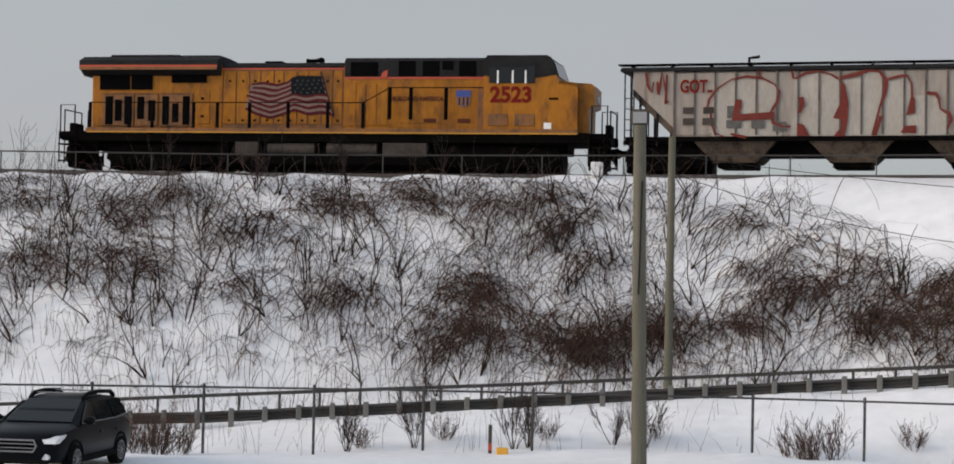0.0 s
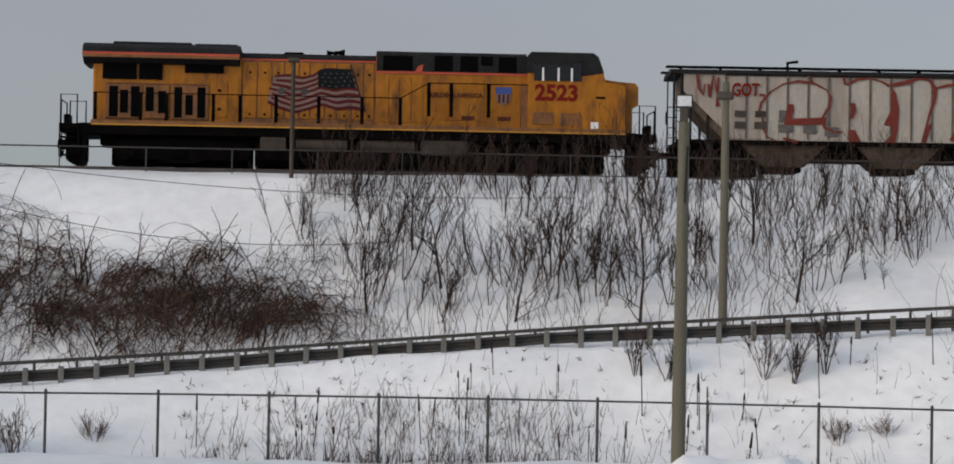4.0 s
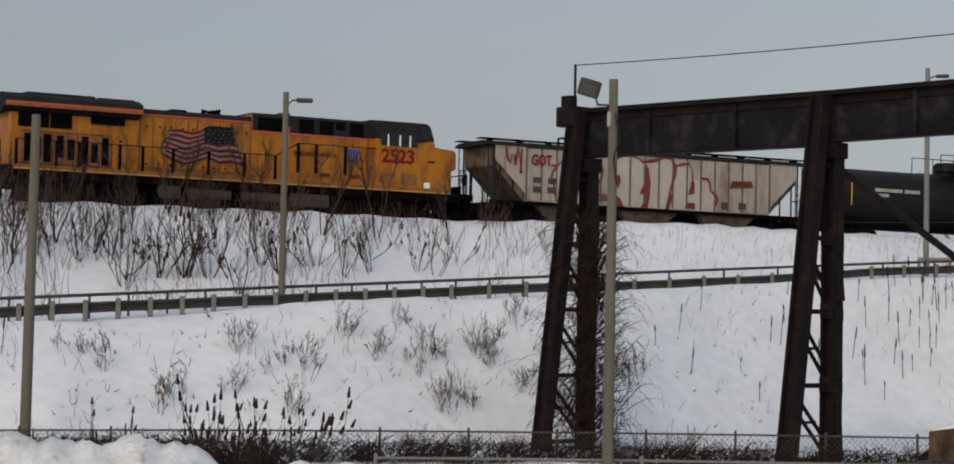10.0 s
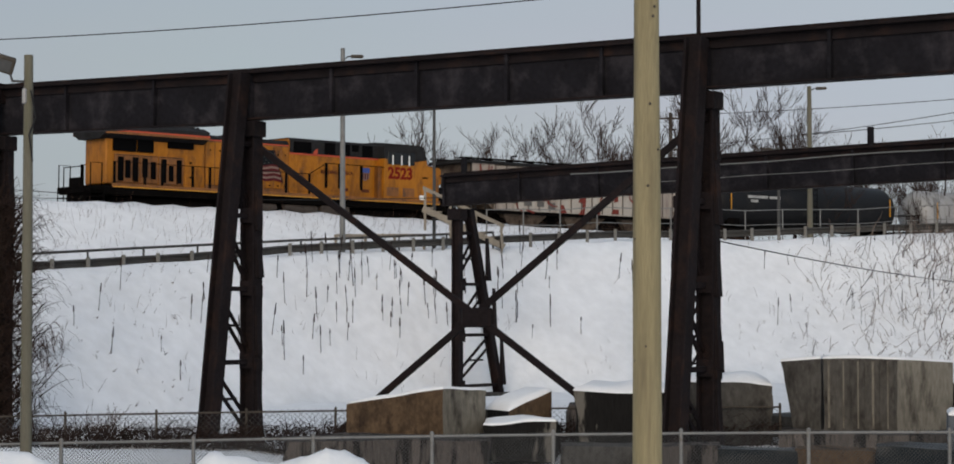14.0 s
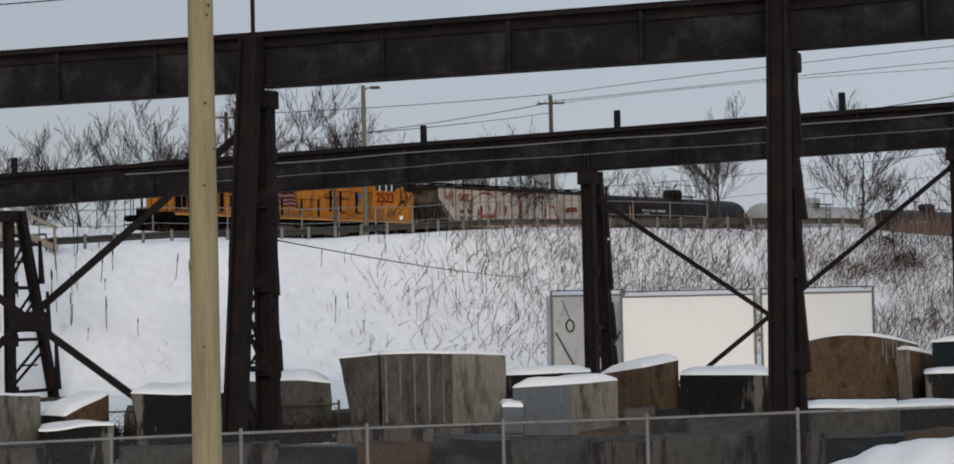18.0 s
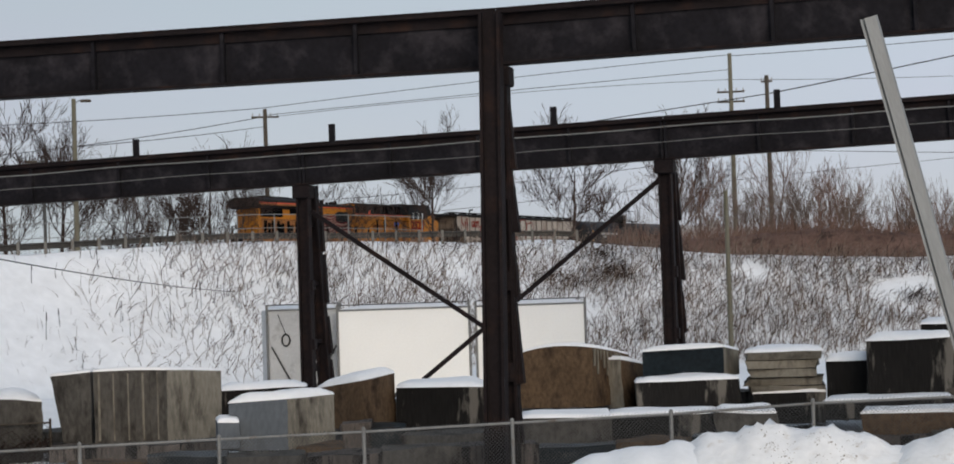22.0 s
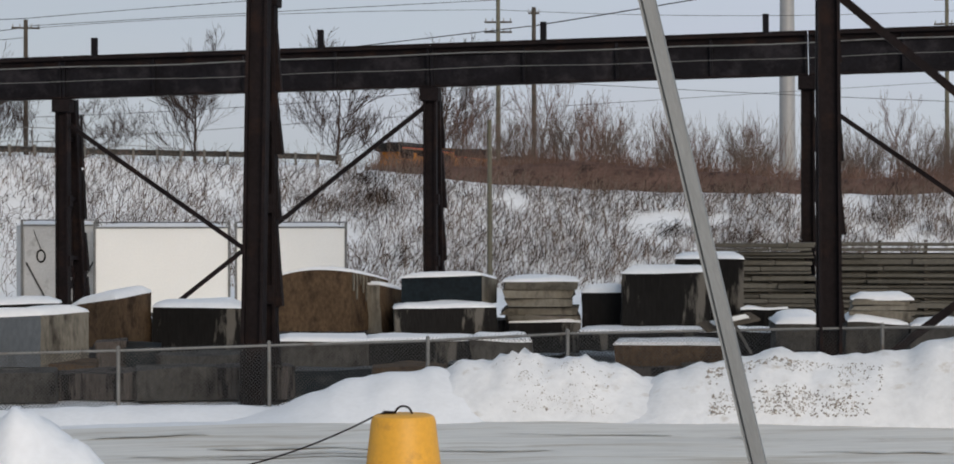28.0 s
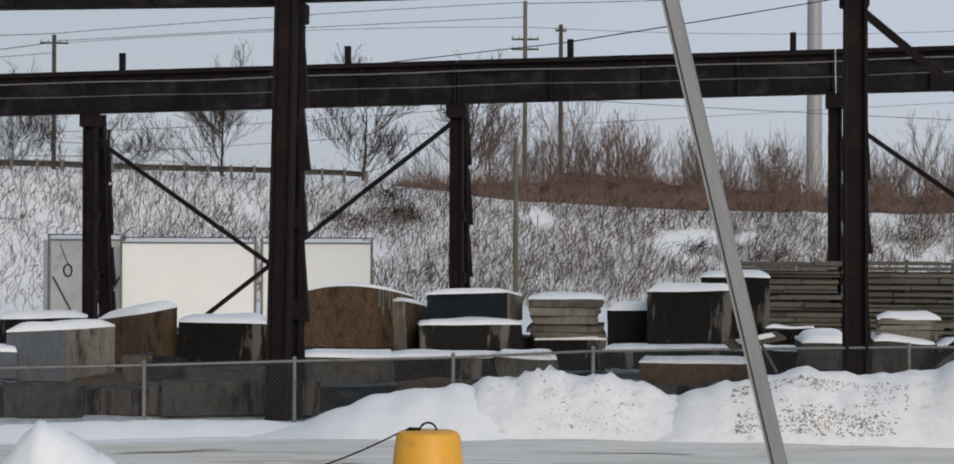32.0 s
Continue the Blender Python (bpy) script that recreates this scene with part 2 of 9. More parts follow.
STONE_DARK = mat("dark_wet_and_shaded_granite", (0.0095, 0.009, 0.0088), 0.7, var=0.6, scale=0.6, fine=9, bump=0.5, stain=(0.12, 0.112, 0.10), amount=0.24, sharp=0.07, stretch=(1.7, 1.7, 0.32), each=0.3)
STONE_BLUE = mat("sawn_blue_grey_stone_face", (0.10, 0.114, 0.132), 0.6, var=0.2, scale=0.7, fine=9, bump=0.15, stain=(0.02, 0.022, 0.025), amount=0.3, stretch=(1.2, 1.2, 0.5))
STONE_TEAL = mat("polished_dark_stone", (0.009, 0.014, 0.018), 0.3, var=0.5, scale=0.5, fine=9, bump=0.05, spec=0.12, stain=(0.035, 0.047, 0.053), amount=0.16)
STONE_PALE = mat("pale_layered_stone", (0.20, 0.185, 0.155), 0.85, var=0.35, scale=0.8, fine=9, bump=0.4, stain=(0.035, 0.03, 0.026), amount=0.5, stretch=(1.0, 1.0, 0.45), each=0.2)
SLAB = mat("grey_stone_slab", (0.105, 0.098, 0.084), 0.85, var=0.4, scale=0.9, fine=8, bump=0.3, each=0.7)
TRAILER_WHITE = mat("white_trailer_skin", (0.82, 0.82, 0.80), 0.5, var=0.04, scale=0.4, bump=0.03)
TRAILER_DOOR = mat("grey_trailer_door", (0.48, 0.48, 0.475), 0.5, var=0.12, scale=0.8, bump=0.05, stain=(0.25, 0.24, 0.23), amount=0.2)
BUCKET_YELLOW = mat("yellow_ballast_paint", (0.72, 0.36, 0.035), 0.5, var=0.1, scale=1.2, bump=0.08, stain=(0.4, 0.2, 0.04), amount=0.15)
CAR_PAINT = mat("black_car_paint", (0.003, 0.0036, 0.005), 0.3, spec=0.07, var=0.15, scale=1, bump=0.0, stain=(0.012, 0.011, 0.010), amount=0.1)
CAR_GLASS = mat("car_glass", (0.005, 0.007, 0.008), 0.08, spec=0.3, bump=0.0)
RUBBER = mat("tyre_rubber", (0.008, 0.008, 0.008), 0.85, spec=0.03, var=0.3, bump=0.2)
CHROME = mat("bright_trim", (0.20, 0.20, 0.21), 0.45, 0.5, bump=0.0)
LENS = mat("headlamp_lens", (0.6, 0.62, 0.64), 0.12, bump=0.0)
BALLAST = mat("track_ballast", (0.09, 0.08, 0.075), 0.9, var=0.4, scale=2, fine=20, bump=0.7)
SILVER_BOX = mat("white_lamp_housing", (0.27, 0.27, 0.27), 0.4, var=0.1, bump=0.0)
BROWN_EARTH = mat("reddish_bare_earth", (0.12, 0.076, 0.063), 0.95, var=0.35, scale=0.8, fine=5, bump=1.0, stain=(0.03, 0.021, 0.018), amount=0.4)
FADED_WOOD = mat("weathered_lumber", (0.25, 0.22, 0.18), 0.85, var=0.25, scale=2, bump=0.2)
STEEL_POST = mat("bare_aluminium_post", (0.21, 0.218, 0.22), 0.5, 0.4, var=0.15, scale=2, fine=25, bump=0.05, stretch=(3, 3, 0.3))


# ---- mesh building ----
class Shape:
    """Collects vertices and faces of one mesh."""

    def __init__(self):
        self.v, self.f = [], []

    def add(self, verts, faces):
        k = len(self.v)
        self.v += [tuple(p) for p in verts]
        self.f += [tuple(i + k for i in f) for f in faces]
        return self

    def box(self, x0, x1, y0, y1, z0, z1, c=0.0):
        if c <= 0:
            v = [(x, y, z) for x in (x0, x1) for y in (y0, y1) for z in (z0, z1)]
            return self.add(v, [(0, 1, 3, 2), (4, 6, 7, 5), (0, 4, 5, 1), (2, 3, 7, 6), (0, 2, 6, 4), (1, 5, 7, 3)])
        c = min(c, (x1 - x0) * 0.45, (y1 - y0) * 0.45, (z1 - z0) * 0.45)
        lo, hi = (x0, y0, z0), (x1, y1, z1)
        v, idx = [], {}
        for sx in (0, 1):
            for sy in (0, 1):
                for sz in (0, 1):
                    s = (sx, sy, sz)
                    for a in range(3):
                        p = []
                        for k in range(3):
                            e = (lo, hi)[s[k]][k]
                            p.append(e if k == a else e + (c if s[k] == 0 else -c))
                        idx[s, a] = len(v)
                        v.append(p)
        f = []
        for a in range(3):
            b, d = (a + 1) % 3, (a + 2) % 3
            for s in (0, 1):
                q = []
                for sb, sd in ((0, 0), (1, 0), (1, 1), (0, 1)):
                    t = [0, 0, 0]
                    t[a], t[b], t[d] = s, sb, sd
                    q.append(idx[tuple(t), a])
                f.append(q if s else q[::-1])
            for sb in (0, 1):
                for sd in (0, 1):
                    t0, t1 = [0, 0, 0], [0, 0, 0]
                    t0[b] = t1[b] = sb
                    t0[d] = t1[d] = sd
                    t1[a] = 1
                    q = [idx[tuple(t0), b], idx[tuple(t1), b], idx[tuple(t1), d], idx[tuple(t0), d]]
                    f.append(q if sb != sd else q[::-1])
        for sx in (0, 1):
            for sy in (0, 1):
                for sz in (0, 1):
                    q = [idx[(sx, sy, sz), a] for a in range(3)]
                    f.append(q if (sx + sy + sz) % 2 else q[::-1])
        return self.add(v, f)

    def prism(self, poly, y0, y1):
        """A polygon in x, z drawn out along y."""
        n = len(poly)
        v = [(x, y0, z) for x, z in poly] + [(x, y1, z) for x, z in poly]
        f = [tuple(range(n)), tuple(range(2 * n - 1, n - 1, -1))]
        f += [(i, i + n, (i + 1) % n + n, (i + 1) % n) for i in range(n)]
        return self.add(v, f)

    def cross(self, poly, x0, x1):
        """A polygon in y, z drawn out along x."""
        n = len(poly)
        v = [(x0, y, z) for y, z in poly] + [(x1, y, z) for y, z in poly]
        f = [tuple(range(n - 1, -1, -1)), tuple(range(n, 2 * n))]
        f += [((i + 1) % n, (i + 1) % n + n, i + n, i) for i in range(n)]
        return self.add(v, f)

    def rod(self, p, q, r, r2=None, n=8, caps=True):
        p, q = Vector(p), Vector(q)
        r2 = r if r2 is None else r2
        d = (q - p)
        if d.length < 1e-6:
            return self
        d.normalize()
        a = d.orthogonal().normalized()
        b = d.cross(a)
        v = []
        for c, rr in ((p, r), (q, r2)):
            for i in range(n):
                t = 2 * math.pi * i / n
                v.append(c + (a * math.cos(t) + b * math.sin(t)) * rr)
        f = [(i, (i + 1) % n, (i + 1) % n + n, i + n) for i in range(n)]
        if caps:
            f += [tuple(range(n - 1, -1, -1)), tuple(range(n, 2 * n))]
        return self.add(v, f)

    def bar(self, p, q, w, h, up=(0, 0, 1)):
        """A square bar from p to q, w wide and h high."""
        p, q = Vector(p), Vector(q)
        d = (q - p).normalized()
        s = d.cross(Vector(up))
        if s.length < 1e-4:
            s = d.orthogonal()
        s = s.normalized() * w / 2
        u = s.cross(d).normalized() * h / 2
        v = [c + a + b for c in (p, q) for a, b in ((-s, -u), (s, -u), (s, u), (-s, u))]
        return self.add(v, [(0, 1, 2, 3), (7, 6, 5, 4), (0, 4, 5, 1), (1, 5, 6, 2), (2, 6, 7, 3), (3, 7, 4, 0)])

    def tube(self, pts, r, n=6):
        """A connected round tube through the points."""
        P = [Vector(p) for p in pts]
        v, f = [], []
        for i, p in enumerate(P):
            d = (P[min(i + 1, len(P) - 1)] - P[max(i - 1, 0)])
            d = d.normalized() if d.length > 1e-6 else Vector((0, 0, 1))
            a = d.cross(Vector((0.31, 0.89, 0.33))).normalized()
            b = d.cross(a)
            v += [p + (a * math.cos(2 * math.pi * k / n) + b * math.sin(2 * math.pi * k / n)) * r for k in range(n)]
        for i in range(len(P) - 1):
            f += [(i * n + k, i * n + (k + 1) % n, (i + 1) * n + (k + 1) % n, (i + 1) * n + k) for k in range(n)]
        f += [tuple(range(n - 1, -1, -1)), tuple(range((len(P) - 1) * n, len(P) * n))]
        return self.add(v, f)

    def lathe(self, prof, n=20, axis="z"):
        """Profile of (radius, height) turned round an axis."""
        v, f = [], []
        for r, h in prof:
            for i in range(n):
                t = 2 * math.pi * i / n
                c, s = r * math.cos(t), r * math.sin(t)
                v.append((c, s, h) if axis == "z" else (h, c, s) if axis == "x" else (s, h, c))
        m = len(prof)
        for j in range(m - 1):
            for i in range(n):
                k = (i + 1) % n
                f.append((j * n + i, j * n + k, (j + 1) * n + k, (j + 1) * n + i))
        f += [tuple(range(n - 1, -1, -1)), tuple(range((m - 1) * n, m * n))]
        return self.add(v, f)

    def twig(self, pts, r0, r1):
        """A thin tapering three-sided stem through the points."""
        k, n = len(self.v), len(pts)
        for i, p in enumerate(pts):
            r = r0 + (r1 - r0) * i / (n - 1)
            x, y, z = p
            self.v += [(x + r, y, z), (x - r * 0.5, y + r * 0.87, z + r * 0.3), (x - r * 0.5, y - r * 0.87, z - r * 0.3)]
        for i in range(n - 1):
            a = k + 3 * i
            self.f += [(a, a + 1, a + 4, a + 3), (a + 1, a + 2, a + 5, a + 4), (a + 2, a, a + 3, a + 5)]
        return self

    def moved(self, m):
        self.v = [tuple(m @ Vector(p)) for p in self.v]
        return self

    def mesh(self, name, material, smooth=None):
        me = bpy.data.meshes.new(name)
        me.from_pydata(self.v, [], self.f)
        me.materials.append(material)
        if smooth:
            me.shade_smooth()
            me.set_sharp_from_angle(angle=radians(smooth))
        me.update()
        return me


def part(name, shape, material, parent, label="", smooth=None):
    ob = new(name, shape.mesh(name, material, smooth))
    ob.parent = parent
    return tagged(ob, label)


def thing(name, m, label, category, group="", kind=""):
    ob = new(name)
    ob.matrix_world = m
    return tagged(ob, label, category, group, kind)


def single(name, shape, material, label, category, m=None, group="", kind="", smooth=None):
    ob = new(name, shape.mesh(name, material, smooth))
    if m is not None:
        ob.matrix_world = m
    return tagged(ob, label, category, group, kind)


def polar(b, r):
    return r * math.sin(radians(b)), r * math.cos(radians(b))


def snow_on(ob_name, x0, x1, y0, y1, z, h, parent, rng):
    """A soft cap of snow on a flat top."""
    n = 8
    s = Shape()
    v, f = [], []
    for i in range(n + 1):
        for j in range(n + 1):
            a, b = i / n * 2 - 1, j / n * 2 - 1
            e = max(0.0, (1 - abs(a) ** 5) * (1 - abs(b) ** 5)) ** 0.5
            x, y = x0 + (x1 - x0) * i / n, y0 + (y1 - y0) * j / n
            v.append((x, y, z + h * e * (0.75 + 0.5 * noise.noise((x * 0.9 + rng, y * 0.9, rng)))))
    for i in range(n):
        for j in range(n):
            k = i * (n + 1) + j
            f.append((k, k + n + 1, k + n + 2, k + 1))
    s.add(v, f)
    return part(ob_name, s, SNOW_CAP, parent, "rounded cap of fresh snow", smooth=60)


# ---- the railway line: a long curve round the camera, falling gently ----
def railway():
    knots, curv = [-20, 40, 80, 120, 150, 180, 210, 260], [0.406, 0.342, 0.425, 0.161, 0.223, 0.118, -0.11, -0.108]
    s = np.arange(-160.0, 420.0, 1.0)
    h = np.cumsum(np.interp(s, knots, curv)) / 100
    h += radians(98.647) - np.interp(0, s, h)
    x, y = np.cumsum(np.sin(h)), np.cumsum(np.cos(h))
    x += -16.646 - np.interp(0, s, x)
    y += 85.321 - np.interp(0, s, y)
    return s, x, y


LINE_S, LINE_X, LINE_Y = railway()
LINE_B = np.degrees(np.arctan2(LINE_X, LINE_Y))
LINE_R = np.hypot(LINE_X, LINE_Y)


def rail_z(s):
    return float(np.interp(s, [-20, 10, 30, 45, 60, 75, 95, 112, 130, 150, 165, 182, 205, 222, 240, 400], [8.34, 8.24, 8.34, 8.44, 8.46, 8.49, 8.39, 8.29, 8.11, 7.91, 7.76, 7.63, 7.40, 7.23, 7.2, 7.0]))


def on_line(s):
    return Vector((float(np.interp(s, LINE_S, LINE_X)), float(np.interp(s, LINE_S, LINE_Y)), rail_z(s)))


def travelled(t):
    return 8.044 * t + 0.00413 * t * t


def car_pose(s, half):
    """A car whose middle is at s, standing on bogies half apart from it."""
    a, b = on_line(s - half), on_line(s + half)
    d = b - a
    yaw = math.degrees(math.atan2(d.y, d.x))
    pitch = -math.degrees(math.atan2(d.z, math.hypot(d.x, d.y)))
    m = (a + b) / 2
    return pose(m.x, m.y, m.z, 0, pitch, yaw)


# ---- ground ----
# bearing: guard rail or crest distance and rise per metre, foot of slope distance and height
G_B = [-60, -20, -7.2, 0.3, 11.7, 24.5, 35.7, 43, 47.3, 51.1, 59.3, 62.6, 66.4, 69.1, 77.4, 81.1, 84.5, 87.2, 90.3, 93.5, 96, 99.2, 108.4, 113, 140]
G_R = [90, 70, 66, 65, 64, 64, 65, 67, 69, 71.5, 80, 84.5, 90, 94, 106, 111, 116, 120, 125, 130, 133, 124, 120, 120, 125]
G_E = [-0.078, -0.074, -0.0679, -0.0595, -0.0437, -0.0237, -0.0118, -0.0034, 0.0027, 0.007, 0.0166, 0.0193, 0.0238, 0.0279, 0.0345, 0.0345, 0.0355, 0.0358, 0.0345, 0.0338, 0.0325, 0.0244, 0.0187, 0.0177, 0.01]
F_B = [-60, 36, 47, 55, 64, 73, 84, 92, 100, 113, 140]
F_R = [59, 59, 60, 66, 78, 93, 102, 107, 108, 107, 108]
F_Z = [-0.75, -0.75, 0.0, 0.15, 0.2, 0.4, 0.7, 0.9, 1.0, 1.0, 1.0]


def guard(b):
    r = float(np.interp(b, G_B, G_R))
    return r, EYE + r * float(np.interp(b, G_B, G_E))


def profile(b):
    """Ground heights outward along one bearing."""
    gr, gz = guard(b)
    fr, fz = float(np.interp(b, F_B, F_R)), float(np.interp(b, F_B, F_Z))
    tr = float(np.interp(b, LINE_B, LINE_R))
    s = float(np.interp(b, LINE_B, LINE_S))
    tz = rail_z(s) - 0.25
    k = min(1.0, max(0.0, (b - 56) / 12))
    lip = float(np.interp(b, [25, 50, 58, 64, 72, 82], [0.14, 0.58, 0.72, 1.08, 1.0, 0.58]))
    lot = 47.0 if b > 40 else 50.0
    bank = max(gr + 5.5, tr - 3.8)
    out = [(0, 0.0), (lot, 0.0), (fr, fz), (gr - 1.2, gz - 0.1), (gr + 3.2, gz + 0.05)]
    out += [(bank, tz + lip), (bank + 1.2, tz + lip - 0.13), (bank + 2.0, tz - 0.4), (max(bank + 3, tr + 5), tz - 0.4), (max(bank + 8, tr + 14), tz - 0.8), (330, 5.0), (900, 2.0), (4500, 0.0)]
    return zip(*out)


_cache = {}


def ground_z(x, y, rough=True):
    b, r = math.degrees(math.atan2(x, y)), math.hypot(x, y)
    if b < -60 or b > 140:
        return 0.0
    k = round(b * 4)
    if k not in _cache:
        _cache[k] = [np.array(q) for q in profile(k / 4)]
    z = float(np.interp(r, *_cache[k]))
    if rough:
        w = 0.12 if r < 50 else 0.4
        if r > float(_cache[k][0][5]) - 2.5:
            w = 0.12
        z += w * noise.noise((x * 0.09, y * 0.09, 0.0)) + w * 0.35 * noise.noise((x * 0.4, y * 0.4, 3.0)) + w * 0.16 * noise.noise((x * 0.95, y * 0.95, 8.0))
    edge = min(1.0, (b + 60) / 12, (140 - b) / 12)
    return z * edge


def build_ground():
    bs = [-180 + 6 * i for i in range(20)] + list(np.arange(-60, 140.1, 0.5)) + [146 + 6 * i for i in range(6)]
    rs = [3, 10, 20, 28, 34, 38, 42] + list(np.arange(44, 150, 1.25)) + [155, 165, 180, 200, 230, 270, 330, 450, 700, 1200, 2500, 4500]
    v, f = [(0, 0, 0)], []
    nb = len(bs)
    for r in rs:
        for b in bs:
            x, y = polar(b, r)
            v.append((x, y, ground_z(x, y)))
    for j in range(len(rs) - 1):
        for i in range(nb):
            k = (i + 1) % nb
            f.append((1 + j * nb + i, 1 + (j + 1) * nb + i, 1 + (j + 1) * nb + k, 1 + j * nb + k))
    for i in range(nb):
        f.append((0, 1 + i, 1 + (i + 1) % nb))
    single("ground", Shape().add(v, f), SNOW, "snow-covered yard, slopes and railway embankment", "ground", kind="structure", smooth=80)


build_ground()


# ---- railway track ----
def build_track():
    bed = Shape()
    ss = list(np.arange(-60, 300, 3.0))
    v, f = [], []
    for s in ss:
        p, q = on_line(s), on_line(s + 1)
        d = (q - p).normalized()
        n = Vector((d.y, -d.x, 0))
        for o, dz in ((-3.5, -0.5), (-2.2, -0.02), (2.2, -0.02), (3.5, -0.5)):
            v.append(p + n * o + Vector((0, 0, dz)))
    for i in range(len(ss) - 1):
        for k in range(3):
            a = i * 4 + k
            f.append((a, a + 1, a + 5, a + 4))
    bed.add(v, f)
    track = single("track", bed, BALLAST, "dark ballast bed of the railway line", "railway track", kind="structure")
    for side in (-0.75, 0.75):
        r = Shape()
        pts = []
        for s in ss:
            p, q = on_line(s), on_line(s + 1)
            d = (q - p).normalized()
            pts.append(p + Vector((d.y, -d.x, 0)) * side)
        for a, b in zip(pts[:-1], pts[1:]):
            r.bar(a - Vector((0, 0, 0.08)), b - Vector((0, 0, 0.08)), 0.07, 0.16)
        part("rail", r, RUST_STEEL, track, "rusty steel rail")


build_track()
MOVERS = []


def bogie(parent, x, wheels, wb):
    """A truck with side frames, springs and wheelsets."""
    fr = Shape()
    half = (wheels - 1) * wb / 2
    for y in (-1.08, 1.08):
        poly = [(x - half - 0.7, 0.55), (x - half - 0.6, 1.0), (x - 0.6, 1.12), (x + 0.6, 1.12), (x + half + 0.6, 1.0), (x + half + 0.7, 0.55), (x + half + 0.4, 0.3), (x + 0.9, 0.34), (x + 0.5, 0.2), (x - 0.5, 0.2), (x - 0.9, 0.34), (x - half - 0.4, 0.3)]
        fr.prism(poly, y - 0.09, y + 0.09)
    # solid box added inside the truck so that no daylight shows through
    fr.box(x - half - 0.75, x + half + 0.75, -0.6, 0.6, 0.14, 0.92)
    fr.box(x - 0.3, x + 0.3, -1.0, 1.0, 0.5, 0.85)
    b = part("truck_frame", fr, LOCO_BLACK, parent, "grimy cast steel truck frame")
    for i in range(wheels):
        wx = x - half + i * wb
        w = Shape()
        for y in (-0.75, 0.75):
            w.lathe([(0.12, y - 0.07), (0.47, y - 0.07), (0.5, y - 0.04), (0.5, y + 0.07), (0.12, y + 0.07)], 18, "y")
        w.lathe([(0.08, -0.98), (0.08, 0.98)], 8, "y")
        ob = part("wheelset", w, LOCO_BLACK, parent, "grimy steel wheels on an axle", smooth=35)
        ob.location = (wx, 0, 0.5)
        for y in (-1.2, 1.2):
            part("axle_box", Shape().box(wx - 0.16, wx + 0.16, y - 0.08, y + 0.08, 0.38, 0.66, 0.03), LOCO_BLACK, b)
    return b


def coupler(parent, x, way):
    c = Shape()
    c.box(min(x, x + way * 0.75), max(x, x + way * 0.75), -0.12, 0.12, 0.78, 1.02, 0.02)
    c.box(min(x + way * 0.5, x + way * 0.85), max(x + way * 0.5, x + way * 0.85), -0.2, 0.2, 0.72, 1.08, 0.04)
    part("coupler", c, LOCO_BLACK, parent, "rusty knuckle coupler")


def text_on(name, body, size, x, z, y, material, parent, wide=1.0, bold=0.0):
    """Raised lettering on the side that faces -y."""
    cu = bpy.data.curves.new(name, "FONT")
    cu.body, cu.size, cu.extrude, cu.offset = body, size, 0.006, bold
    tmp = bpy.data.objects.new(name + "_tmp", cu)
    scene.collection.objects.link(tmp)
    me = bpy.data.meshes.new_from_object(tmp.evaluated_get(bpy.context.evaluated_depsgraph_get()))
    bpy.data.objects.remove(tmp)
    me.materials.clear()
    me.materials.append(material)
    ob = new(name, me)
    ob.parent = parent
    ob.matrix_basis = pose(x, y, z, 90, 0, 0) @ Matrix.Diagonal((wide, 1, 1, 1))
    return ob


